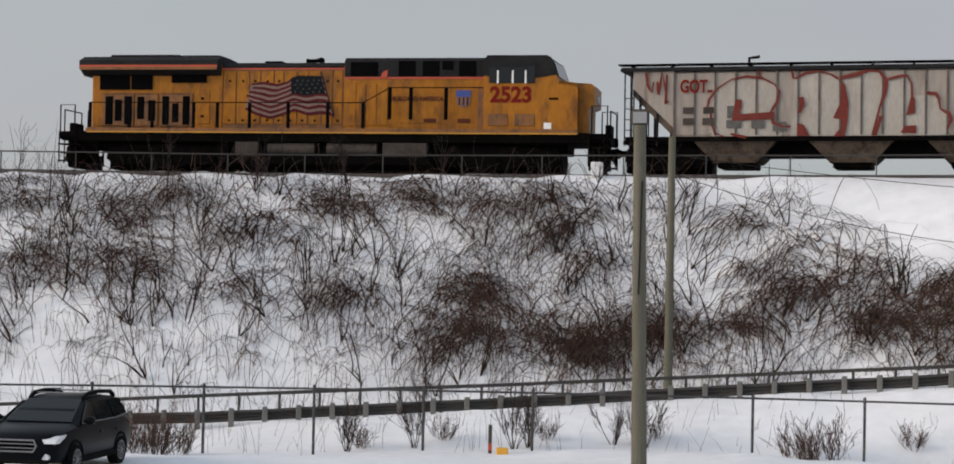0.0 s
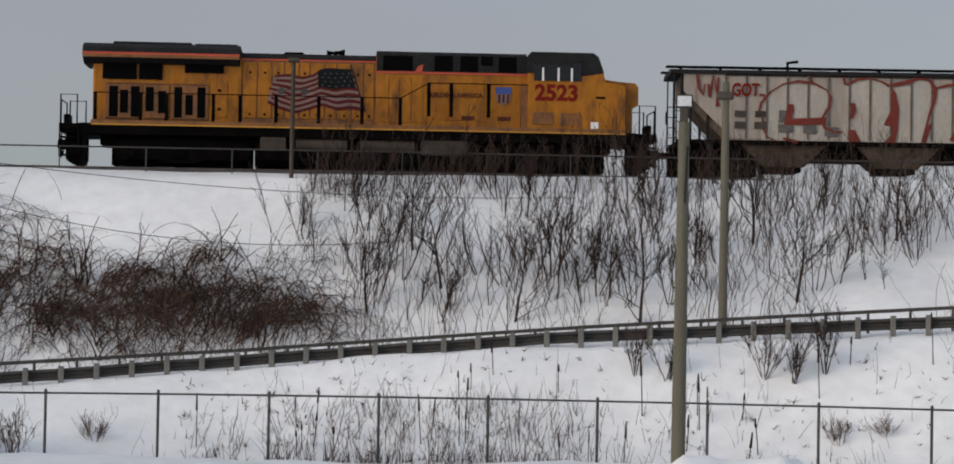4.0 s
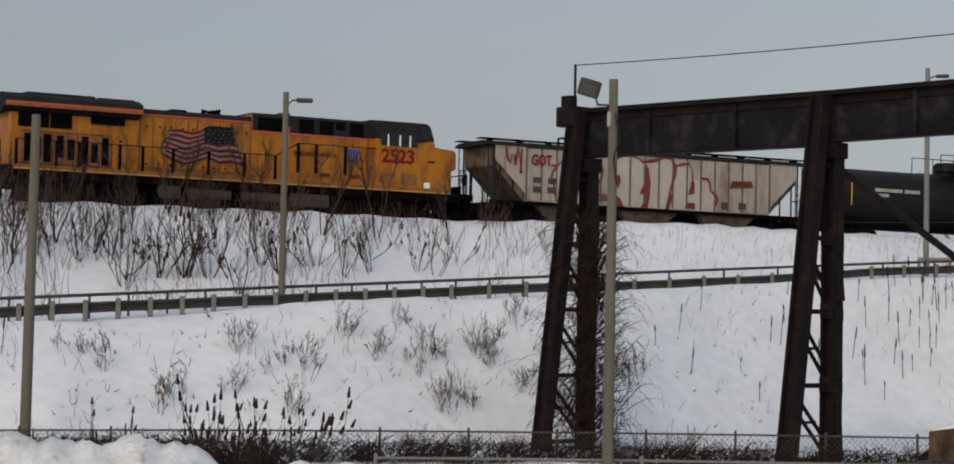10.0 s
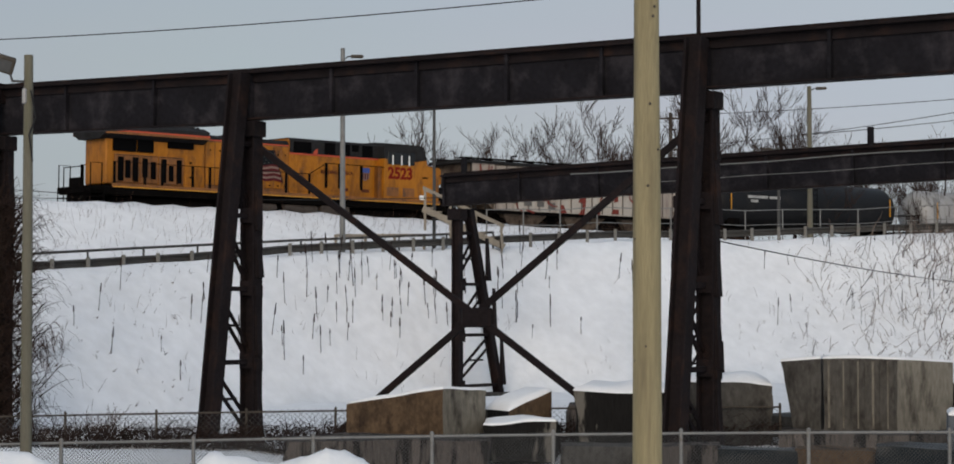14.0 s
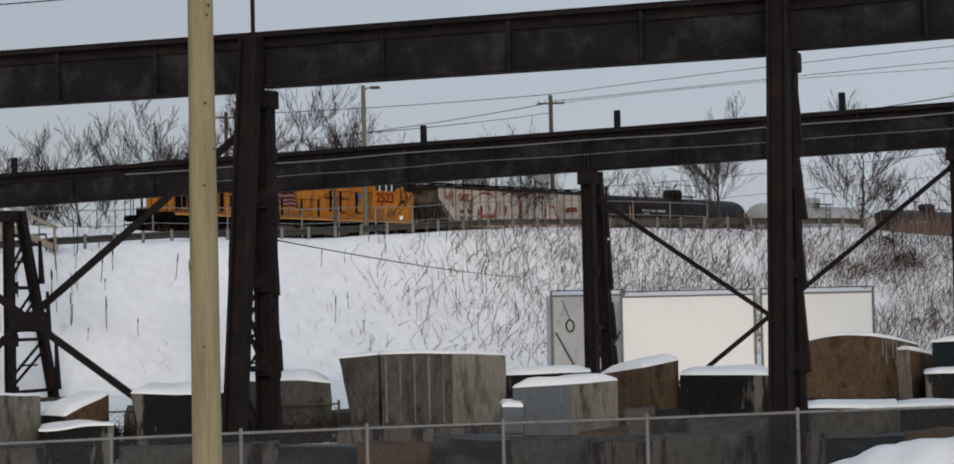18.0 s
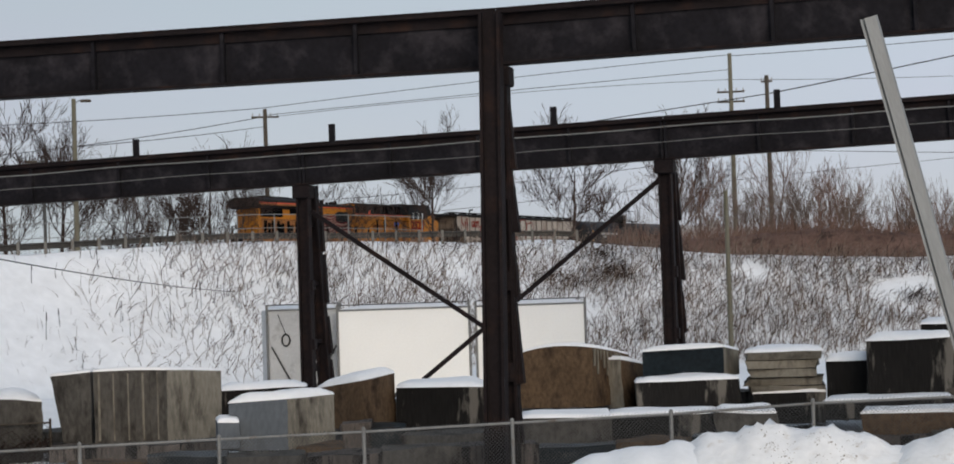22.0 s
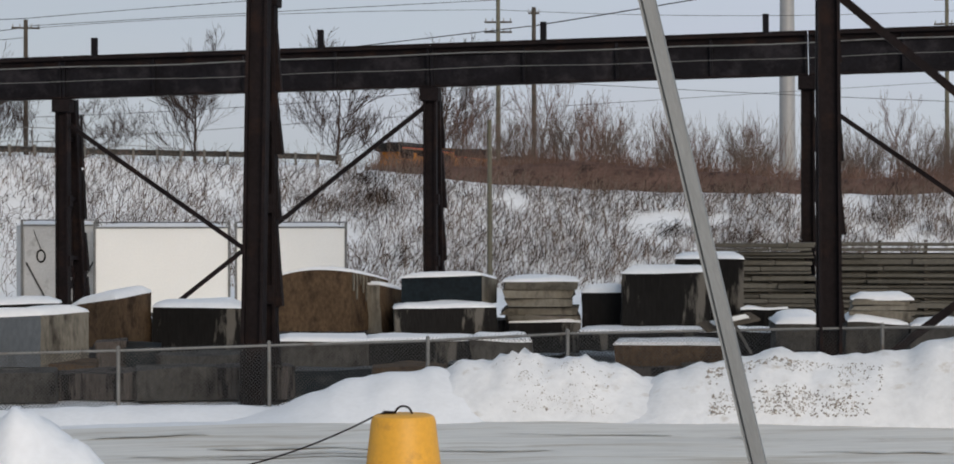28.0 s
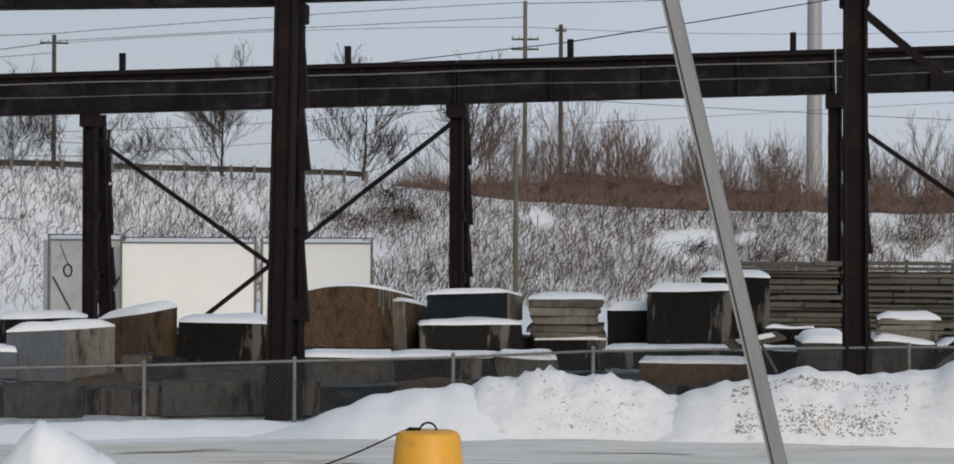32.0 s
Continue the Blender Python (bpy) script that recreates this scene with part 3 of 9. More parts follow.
def build_locomotive():
    L = thing("diesel_locomotive", Matrix(), "yellow and grey diesel freight locomotive with a flag on its side", "locomotive")
    side = -1.02
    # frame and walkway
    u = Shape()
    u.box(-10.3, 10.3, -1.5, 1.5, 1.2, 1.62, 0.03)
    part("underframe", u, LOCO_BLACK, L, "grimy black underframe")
    # added black block: keeps the gap above the trucks as dark as shade
    part("underframe_fill", Shape().box(-9.6, 9.4, -0.95, 0.95, 0.85, 1.25, 0.03), LOCO_BLACK, L, "plain black block filling the dark gap under the frame")
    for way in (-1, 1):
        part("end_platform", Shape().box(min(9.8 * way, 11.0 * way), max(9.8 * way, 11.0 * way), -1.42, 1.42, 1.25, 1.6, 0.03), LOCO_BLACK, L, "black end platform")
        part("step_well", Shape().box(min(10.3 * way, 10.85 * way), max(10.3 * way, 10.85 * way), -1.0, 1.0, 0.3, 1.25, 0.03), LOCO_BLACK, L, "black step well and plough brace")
    for y in (-1.53, 1.53):
        s = Shape().box(-9.9, 9.9, y - 0.03, y + 0.03, 1.55, 1.74, 0.01)
        sill = part("side_sill", s, YELLOW_GRIME, L, "grimy yellow side sill with a bright lower stripe")
        part("reflective_stripe", Shape().box(-9.85, 9.85, y - 0.036, y + 0.036, 1.55, 1.60), YELLOW_CLEAN, sill, "bright yellow stripe")
    # radiator section with overhanging wings
    r = Shape().box(-9.9, -4.4, -0.95, 0.95, 1.74, 4.3, 0.05)
    part("radiator_hood", r, YELLOW, L, "yellow radiator hood stained by soot")
    w = Shape()
    w.cross([(-1.5, 4.12), (-1.5, 4.42), (-0.95, 4.62), (0.95, 4.62), (1.5, 4.42), (1.5, 4.12), (0.95, 3.85), (-0.95, 3.85)], -10.25, -4.5)
    wing = part("radiator_wing", w, LOCO_GREY, L, "overhanging grey radiator roof", smooth=30)
    for y in (-1.51, 1.51):
        part("red_stripe", Shape().box(-10.24, -4.51, y - 0.012, y + 0.012, 4.16, 4.24), RED_STRIPE, wing, "red line")
        part("yellow_band", Shape().box(-10.24, -4.51, y - 0.010, y + 0.010, 4.05, 4.155), YELLOW_GRIME, wing)
    part("roof_hatch", Shape().box(-9.2, -6.3, -0.8, 0.8, 4.6, 4.72, 0.04), LOCO_GREY, wing)
    part("roof_hatch", Shape().box(-6.2, -4.6, -0.8, 0.8, 4.6, 4.69, 0.04), LOCO_GREY, wing)
    for x0, x1, z0, z1 in ((-9.55, -8.3, 3.3, 3.98), (-8.22, -7.35, 3.3, 3.98), (-6.54, -5.1, 3.58, 3.95)):
        g = Shape().box(x0, x1, side - 0.02, side + 0.1, z0, z1, 0.015)
        part("radiator_grille", g, DARK_GRILLE, L, "dark radiator opening")
    for x0, x1, z0, z1 in ((-9.3, -8.97, 1.9, 3.04), (-8.9, -8.6, 2.05, 2.9), (-8.5, -8.18, 1.9, 3.04), (-7.96, -7.66, 2.12, 3.02), (-7.5, -7.2, 2.05, 2.88), (-6.91, -6.62, 1.9, 3.04), (-6.5, -6.22, 2.0, 2.75), (-6.06, -5.76, 1.9, 3.04)):
        s = Shape().box(x0, x1, side - 0.012, side + 0.1, z0, z1, 0.012)
        part("filter_slot", s, DARK_GRILLE, L, "dark louvred filter slot")
    for x0, x1 in ((-9.45, -8.1), (-8.04, -7.1), (-7.02, -5.66)):
        p = part("filter_panel", Shape().box(x0, x1, side + 0.005, side + 0.09, 1.8, 3.17, 0.012), YELLOW_GRIME, L, "grimy framed filter panel")
        part("panel_seam", Shape().box(x0 + 0.04, x1 - 0.04, side - 0.004, side + 0.01, 3.11, 3.13), DARK_GRILLE, p)
        part("panel_seam", Shape().box(x0 + 0.04, x1 - 0.04, side - 0.004, side + 0.01, 1.84, 1.86), DARK_GRILLE, p)
    # engine hood with doors
    h = Shape().cross([(-0.95, 1.74), (-0.95, 4.18), (-0.8, 4.3), (0.8, 4.3), (0.95, 4.18), (0.95, 1.74)], -4.4, 0.55)
    hood = part("engine_hood", h, YELLOW_GRIME, L, "yellow engine hood with panel doors")
    t = Shape().cross([(-0.965, 4.16), (-0.965, 4.25), (-0.8, 4.38), (0.8, 4.38), (0.965, 4.25), (0.965, 4.16)], -4.48, 0.54)
    part("hood_roof", t, LOCO_GREY, L, "soot-dark grey roof band", smooth=30)
    for y in (-0.968, 0.968):
        part("red_stripe", Shape().box(-4.48, 0.54, y - 0.012, y + 0.012, 4.1, 4.16), RED_STRIPE, hood, "red line")
    xs = [-4.4, -3.85, -3.3, -2.85, -2.3, -1.9, -1.35, -0.9, -0.35, 0.1, 0.5]
    for a, b in zip(xs[:-1], xs[1:]):
        d = Shape().box(a + 0.03, b - 0.03, -0.985, -0.95, 1.95, 4.04, 0.012)
        door = part("hood_door", d, YELLOW, hood, "yellow hinged hood door")
        part("latch", Shape().box((a + b) / 2 - 0.04, (a + b) / 2 + 0.04, -1.005, -0.985, 2.05, 2.13), LOCO_BLACK, door)
        part("latch", Shape().box((a + b) / 2 - 0.04, (a + b) / 2 + 0.04, -1.005, -0.985, 3.6, 3.68), LOCO_BLACK, door)
    for x in (-5.25,):
        d = Shape().box(x - 0.3, x + 0.3, side + 0.04, side + 0.09, 1.95, 3.3, 0.012)
        door = part("hood_door", d, YELLOW, L, "yellow hinged hood door")
        for z in (2.2, 2.9):
            part("latch", Shape().box(x - 0.06, x + 0.06, side + 0.015, side + 0.04, z, z + 0.09), LOCO_BLACK, door)
    part("exhaust_duct", Shape().box(-2.9, -2.15, -0.4, 0.4, 4.3, 4.5, 0.05), LOCO_BLACK, L, "sooty exhaust stack")
    hn = Shape().box(-1.05, -0.9, -0.1, 0.1, 4.3, 4.5)
    for i, y in enumerate((-0.2, 0.0, 0.2)):
        hn.lathe([(0.04, -1.05), (0.05, -0.85), (0.12, -0.62)], 10, "x").v
        hn.v[-30:] = [(px, py + y, pz + 4.55) for px, py, pz in hn.v[-30:]]
    hn.rod((-1.3, 0.1, 4.55), (-1.05, 0.1, 4.55), 0.1, 0.05, 8)
    part("air_horn", hn, LOCO_BLACK, L, "black air horn cluster")
    # raised cabinet section behind the cab
    c = Shape().cross([(-1.0, 1.74), (-1.0, 4.42), (-0.85, 4.52), (0.85, 4.52), (1.0, 4.42), (1.0, 1.74)], 0.55, 6.2)
    cab2 = part("equipment_cabinet", c, YELLOW, L, "yellow equipment cabinet behind the cab")
    t = Shape().cross([(-1.015, 3.8), (-1.015, 4.44), (-0.85, 4.56), (0.85, 4.56), (1.015, 4.44), (1.015, 3.8)], 0.56, 6.19)
    part("cabinet_roof", t, LOCO_GREY, L, "grey upper band with dark intakes", smooth=30)
    for y in (-1.018, 1.018):
        part("red_stripe", Shape().box(0.57, 6.18, y - 0.012, y + 0.012, 3.72, 3.8), RED_STRIPE, cab2, "red line")
    for x0, x1, z0, z1 in ((0.8, 1.9, 3.83, 4.38), (2.72, 3.4, 3.83, 4.42), (3.68, 4.35, 3.83, 4.42), (4.46, 4.9, 4.08, 4.42), (5.12, 5.8, 3.83, 4.42)):
        g = Shape().box(x0, x1, -1.04, -0.95, z0, z1, 0.015)
        part("air_intake", g, DARK_GRILLE, L, "dark louvred air intake")
    part("warning_triangle", Shape().prism([(1.98, 3.76), (2.25, 3.72), (2.3, 4.08), (2.1, 4.0)], -1.03, -1.017), RED_STRIPE, L, "small red marker")
    for x0, x1 in ((0.68, 1.02), (1.1, 1.42), (1.5, 1.86), (1.94, 2.3)):
        part("cabinet_door", Shape().box(x0, x1, -1.025, -1.0, 1.9, 3.55, 0.01), YELLOW, L, "yellow cabinet door")
    part("cabinet_door", Shape().box(2.8, 4.6, -1.02, -1.0, 2.0, 3.3, 0.01), YELLOW, L, "wide yellow cabinet door")
    for x in (4.0, 5.35):
        part("louvre", Shape().box(x - 0.25, x + 0.25, -1.03, -1.0, 2.02, 2.18, 0.01), BROWN_RED, L, "rusty red louvre")
    # cab
    k = Shape().prism([(6.2, 1.62), (6.2, 4.42), (6.35, 4.57), (8.6, 4.57), (8.8, 4.45), (9.1, 3.6), (9.1, 1.62)], -1.48, 1.48)
    part("cab", k, YELLOW, L, "yellow crew cab with grey upper half")
    k = Shape().prism([(6.19, 3.8), (6.19, 4.43), (6.34, 4.59), (8.62, 4.59), (8.83, 4.46), (9.05, 3.85), (8.3, 3.72)], -1.495, 1.495)
    part("cab_top", k, LOCO_GREY, L, "grey cab roof and window band")
    # the recess behind the cab gets its shade from the browner paint
    part("cab_recess", Shape().box(5.95, 6.22, -1.3, -0.98, 1.75, 3.4), YELLOW_GRIME, L, "step behind the cab, its shade painted brown")
    for x0, x1 in ((6.42, 6.72), (6.78, 7.3), (7.36, 7.8)):
        part("side_window", Shape().box(x0, x1, -1.52, -1.49, 3.52, 4.14, 0.01), GLASS, L, "dark cab side window")
    for x in (6.75, 7.33, 7.83):
        part("window_post", Shape().box(x - 0.035, x + 0.035, -1.53, -1.5, 3.5, 4.0), WHITE_PAINT, L, "white window divider")
    part("side_window", Shape().box(7.88, 8.2, -1.52, -1.49, 3.52, 4.2, 0.01), GLASS, L, "dark cab side window")
    part("front_window", Shape().prism([(8.84, 4.4), (8.88, 4.4), (9.08, 3.8), (9.04, 3.8)], -1.2, 1.2), GLASS, L, "slanted windscreen")
    for x in (6.75, 8.1):
        part("roof_unit", Shape().box(x - 0.4, x + 0.45, -0.5, 0.5, 4.55, 4.7, 0.05), LOCO_GREY, L, "rooftop air conditioner")
    # nose
    n = Shape().prism([(9.1, 1.62), (9.1, 3.66), (9.7, 3.58), (10.3, 3.54), (10.42, 3.4), (10.42, 2.7), (10.2, 2.6), (10.2, 1.62)], -0.98, 0.98)
    part("nose", n, YELLOW, L, "sloping yellow short hood")
    n = Shape().prism([(9.1, 1.62), (9.1, 3.5), (9.78, 3.42), (9.85, 3.3), (9.85, 1.62)], -1.48, 1.48)
    part("front_platform_skirt", n, YELLOW, L, "yellow lower cab and nose side")
    for x in (6.75, 7.8):
        part("louvre", Shape().box(x - 0.38, x + 0.4, -1.51, -1.48, 1.88, 2.33, 0.01), YELLOW_GRIME, L, "ribbed brownish yellow equipment louvre")
    part("placard", Shape().box(8.56, 8.85, -1.51, -1.485, 1.76, 2.0), WHITE_PAINT, L, "small white placard")
    part("headlight", Shape().rod((10.42, 0, 3.0), (10.47, 0, 3.0), 0.14, n=14), LENS, L, "headlight")
    part("marker_bar", Shape().box(8.75, 9.1, -1.5, -1.46, 2.88, 2.96), LOCO_BLACK, L)
    # end platforms, steps and handrails
    for way in (-1, 1):
        x = 10.3 * way
        for i in range(4):
            z = 0.4 + i * 0.33
            for y in (-1.25, 1.25):
                part("step", Shape().box(min(x, x + 0.75 * way), max(x, x + 0.75 * way), y - 0.28, y + 0.28, z, z + 0.05, 0.01), LOCO_BLACK, L, "grimy end step")
        for y in (-1.5, -0.95, 0.95, 1.5):
            part("step_stringer", Shape().bar((x + 0.02 * way, y, 0.35), (x + 0.02 * way, y, 1.6), 0.06, 0.08), LOCO_BLACK, L)
            part("step_stringer", Shape().bar((x + 0.72 * way, y, 0.35), (x + 0.72 * way, y, 1.6), 0.04, 0.04), LOCO_BLACK, L)
        hr = Shape()
        for y in (-1.45, 1.45):
            hr.tube([(x + 0.7 * way, y, 1.3), (x + 0.7 * way, y, 2.65), (x + 0.1 * way, y, 2.65), (x + 0.1 * way, y, 1.6)], 0.03)
        hr.tube([(x + 0.75 * way, -0.9, 1.5), (x + 0.75 * way, -0.9, 2.5), (x + 0.75 * way, 0.9, 2.5), (x + 0.75 * way, 0.9, 1.5)], 0.03)
        hr.box(min(x + 0.5 * way, x + 0.7 * way), max(x + 0.5 * way, x + 0.7 * way), -0.5, 0.5, 1.5, 2.0)
        part("end_rail", hr, LOCO_BLACK, L, "black end handrail")
        pl = Shape().prism([(x, 0.2), (x + 0.35 * way, 0.15), (x + 0.45 * way, 0.75), (x, 0.75)], -1.4, 1.4)
        part("pilot_plate", pl, LOCO_BLACK, L, "black snowplough pilot")
        for y in (-0.5, -0.35, 0.4, 0.55):
            part("brake_hose", Shape().tube([(x + 0.5 * way, y, 1.2), (x + 0.8 * way, y, 0.8), (x + 0.85 * way, y, 0.5)], 0.03), RUBBER, L, "hanging rubber brake hose")
        coupler(L, x + 0.1 * way, way)
    posts = (-9.75, -8.1, -7.15, -5.44, -4.46, -3.14, -1.57, 0.03, 1.45)
    for y in (-1.48, 1.48):
        for x in posts:
            part("handrail_post", Shape().box(x - 0.065, x + 0.065, y - 0.03, y + 0.03, 1.7, 2.76, 0.008), LOCO_BLACK, L, "black handrail stanchion")
        part("handrail", Shape().rod((-9.75, y, 2.75), (1.45, y, 2.75), 0.02).rod((1.45, y, 2.75), (2.5, y, 3.34), 0.02).rod((2.5, y, 3.34), (6.2, y, 3.34), 0.02), LOCO_BLACK, L, "thin handrail")
    for x in (2.5, 3.34, 4.73):
        part("grab_post", Shape().box(x - 0.07, x + 0.07, -1.5, -1.44, 2.1, 3.36), LOCO_BLACK, L, "black grab iron")
    # tanks and boxes under the frame
    for x0, x1 in ((-2.4, -0.5), (0.0, 2.0)):
        part("air_reservoir", Shape().rod((x0, -1.2, 0.95), (x1, -1.2, 0.95), 0.27, n=16), TANK_GRIME, L, "grimy air reservoir", smooth=40)
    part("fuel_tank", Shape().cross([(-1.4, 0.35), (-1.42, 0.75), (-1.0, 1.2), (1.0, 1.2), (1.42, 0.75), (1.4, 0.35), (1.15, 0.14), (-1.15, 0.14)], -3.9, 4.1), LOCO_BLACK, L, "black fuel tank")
    part("battery_box", Shape().box(2.25, 4.0, -1.48, -1.0, 0.65, 1.2, 0.03), TANK_GRIME, L, "grey equipment box")
    part("battery_box", Shape().box(-3.7, -2.75, -1.48, -1.0, 0.7, 1.25, 0.03), TANK_GRIME, L, "grey equipment box")
    bogie(L, -6.6, 3, 1.85)
    bogie(L, 6.6, 3, 1.85)
    # flag painted on the hood doors, flowing from its leaning pole
    def flag_at(u, v):
        top = float(np.interp(u, [0, 0.18, 0.36, 0.5, 0.58, 0.66, 1.0], [3.55, 3.62, 3.52, 3.62, 3.8, 3.86, 3.84]))
        low = float(np.interp(u, [0, 0.12, 0.28, 0.42, 0.56, 0.72, 0.86, 1.0], [2.52, 2.3, 2.14, 2.28, 2.46, 2.28, 2.36, 2.26]))
        x = (-3.48 + 0.23 * v + 0.06 * math.sin(v * 9)) * (1 - u) + (0.14 - 0.46 * v) * u
        return x, low + (top - low) * v + 0.03 * math.sin(u * 14 + 1) * (1 - v) * v * 4

    def flag_piece(u0, u1, v0, v1, y):
        n, v, f = 26, [], []
        for i in range(n + 1):
            for w in (v0, v1):
                x, z = flag_at(u0 + (u1 - u0) * i / n, w)
                v.append((x, y, z))
        for i in range(n):
            f.append((2 * i, 2 * i + 2, 2 * i + 3, 2 * i + 1))
        return Shape().add(v, f)
    flag = part("painted_flag", flag_piece(0, 1, 0, 1, -1.008), FLAG_WHITE, L, "weathered striped flag decal")
    for i in range(7):
        part("flag_stripe", flag_piece(0.012 * (i % 3), 1, i / 6.5, min(1, (i + 0.52) / 6.5), -1.012), FLAG_RED, flag, "faded red stripe")
    part("flag_canton", flag_piece(0.55, 0.97, 0.52, 1.0, -1.016), FLAG_BLUE, flag, "dark blue canton")
    for i in range(4):
        for k in range(5):
            x, z = flag_at(0.6 + 0.075 * k + 0.03 * (i % 2), 0.58 + 0.1 * i)
            part("flag_star", Shape().box(x - 0.025, x + 0.025, -1.02, -1.0165, z - 0.02, z + 0.02), DATA_GREY, flag)
    part("flag_pole", Shape().bar((-0.42, -1.016, 4.0), (0.16, -1.016, 2.24), 0.012, 0.045), LOCO_GREY, flag)
    # lettering
    num = text_on("road_number", "2523", 0.82, 6.45, 2.8, -1.492, NUM_RED, L, 1.0, 0.03)
    tagged(num, "dark red painted road number")
    word = text_on("slogan_lettering", "BUILDING AMERICA", 0.24, 2.48, 2.87, -1.03, BROWN_RED, L, 0.95, 0.008)
    tagged(word, "small dark red lettering")
    sh = Shape().prism([(5.05, 2.75), (5.05, 3.2), (5.13, 3.28), (5.5, 3.28), (5.58, 3.2), (5.58, 2.75), (5.31, 2.6)], -1.035, -1.02)
    shield = part("shield_emblem", sh, FLAG_WHITE, L, "white, red and blue shield emblem")
    part("emblem_top", Shape().box(5.03, 5.6, -1.042, -1.03, 3.03, 3.28), SHIELD_BLUE, shield)
    for i in range(3):
        part("emblem_bar", Shape().box(5.13 + i * 0.16, 5.2 + i * 0.16, -1.042, -1.03, 2.7, 3.01), FLAG_RED, shield)
    MOVERS.append((L, 11.15, 6.6))
    return L


def build_hopper():
    H = thing("covered_hopper_car", Matrix(), "pale grey covered hopper wagon with faded red graffiti", "freight wagon")
    # car 18.2 m over couplers, local x from -9.1 to 9.1
    A, E, BOT, TOP = 6.55, 8.15, 1.4, 3.92
    prof = [(-1.5, BOT), (-1.55, BOT + 0.12), (-1.55, TOP - 0.1), (-1.4, TOP), (1.4, TOP), (1.55, TOP - 0.1), (1.55, BOT + 0.12), (1.5, BOT)]
    part("body_side", Shape().cross(prof, -A, A), HOPPER_GREY, H, "pale grey side sheet streaked with rust")
    for way in (-1, 1):
        a, e = A * way, E * way
        poly = [(a, BOT), (a, TOP), (e, TOP), (e, 3.0)]
        part("slope_sheet", Shape().prism(poly if way > 0 else poly[::-1], -1.42, 1.42), HOPPER_RUST, H, "rust-stained sloping end sheet")
        for y in (-1.52, 1.52):
            poly = [(a, 1.75), (a, TOP), (e - 0.03 * way, TOP), (e - 0.03 * way, 3.25)]
            part("end_cheek", Shape().prism(poly if way > 0 else poly[::-1], y - 0.03, y + 0.03), HOPPER_GREY, H, "pale triangular end side plate")
        for y in (-1.5, 1.5):
            for x in (E + 0.05, 7.85, 7.2):
                part("end_post", Shape().bar((x * way, y, 1.1), (x * way, y, TOP), 0.07, 0.07), LOCO_GREY, H, "dark end post")
            part("ladder", Shape().bar((8.1 * way, y, 1.1), (8.1 * way, y, 3.9), 0.04, 0.04).bar((8.45 * way, y, 1.1), (8.45 * way, y, 3.9), 0.04, 0.04).bar((8.1 * way, y, 1.3), (8.45 * way, y, 1.3), 0.03, 0.03).bar((8.1 * way, y, 1.7), (8.45 * way, y, 1.7), 0.03, 0.03).bar((8.1 * way, y, 2.1), (8.45 * way, y, 2.1), 0.03, 0.03).bar((8.1 * way, y, 2.5), (8.45 * way, y, 2.5), 0.03, 0.03).bar((8.1 * way, y, 2.9), (8.45 * way, y, 2.9), 0.03, 0.03), LOCO_GREY, H, "dark end ladder")
        fr = Shape().box(min(5.5 * way, 8.5 * way), max(5.5 * way, 8.5 * way), -0.35, 0.35, 0.95, 1.25)
        fr.box(min(6.6 * way, 8.5 * way), max(6.6 * way, 8.5 * way), -1.5, 1.5, 1.18, 1.28)
        part("end_frame", fr, LOCO_BLACK, H, "dark end platform")
        part("brake_wheel", Shape().lathe([(0.2, -0.03), (0.26, -0.03), (0.26, 0.03), (0.2, 0.03)], 16, "x").moved(pose(8.55 * way, 0.7, 2.4)), LOCO_GREY, H, "hand brake wheel")
        coupler(H, 8.4 * way, way)
        bogie(H, 6.9 * way, 2, 1.78)
    for i in range(18):
        x = -A + 2 * A * i / 17
        for y in (-1.575, 1.575):
            part("side_post", Shape().box(x - 0.035, x + 0.035, y - 0.03, y + 0.03, BOT + 0.1, TOP - 0.05, 0.01), HOPPER_POST, H, "narrow rusty side post, painted dark for its shadow line")
    for y in (-1.56, 1.56):
        part("side_sill", Shape().box(-8.4, 8.4, y - 0.04, y + 0.04, BOT - 0.14, BOT + 0.04, 0.01), LOCO_BLACK, H, "dark lower sill")
    part("roof", Shape().cross([(-1.66, 3.9), (-1.66, 4.0), (-1.2, 4.1), (1.2, 4.1), (1.66, 4.0), (1.66, 3.9)], -8.6, 8.6), LOCO_GREY, H, "dark flat roof with overhanging edge")
    for y in (-1.1, 1.1):
        rw = Shape().box(-8.75, 8.75, y - 0.3, y + 0.3, 4.17, 4.21)
        for x in np.linspace(-8.2, 8.2, 12):
            rw.box(x - 0.03, x + 0.03, y - 0.28, y + 0.28, 4.05, 4.19)
        part("running_board", rw, LOCO_BLACK, H, "roof walkway grating")
    part("loading_hatch", Shape().box(-7.6, 7.6, -0.32, 0.32, 4.09, 4.2, 0.04), LOCO_GREY, H, "long loading hatch")
    part("roof_vent", Shape().tube([(-4.0, 0.2, 4.15), (-4.0, 0.2, 4.55), (-3.6, 0.2, 4.6)], 0.06), LOCO_BLACK, H, "bent roof pipe")
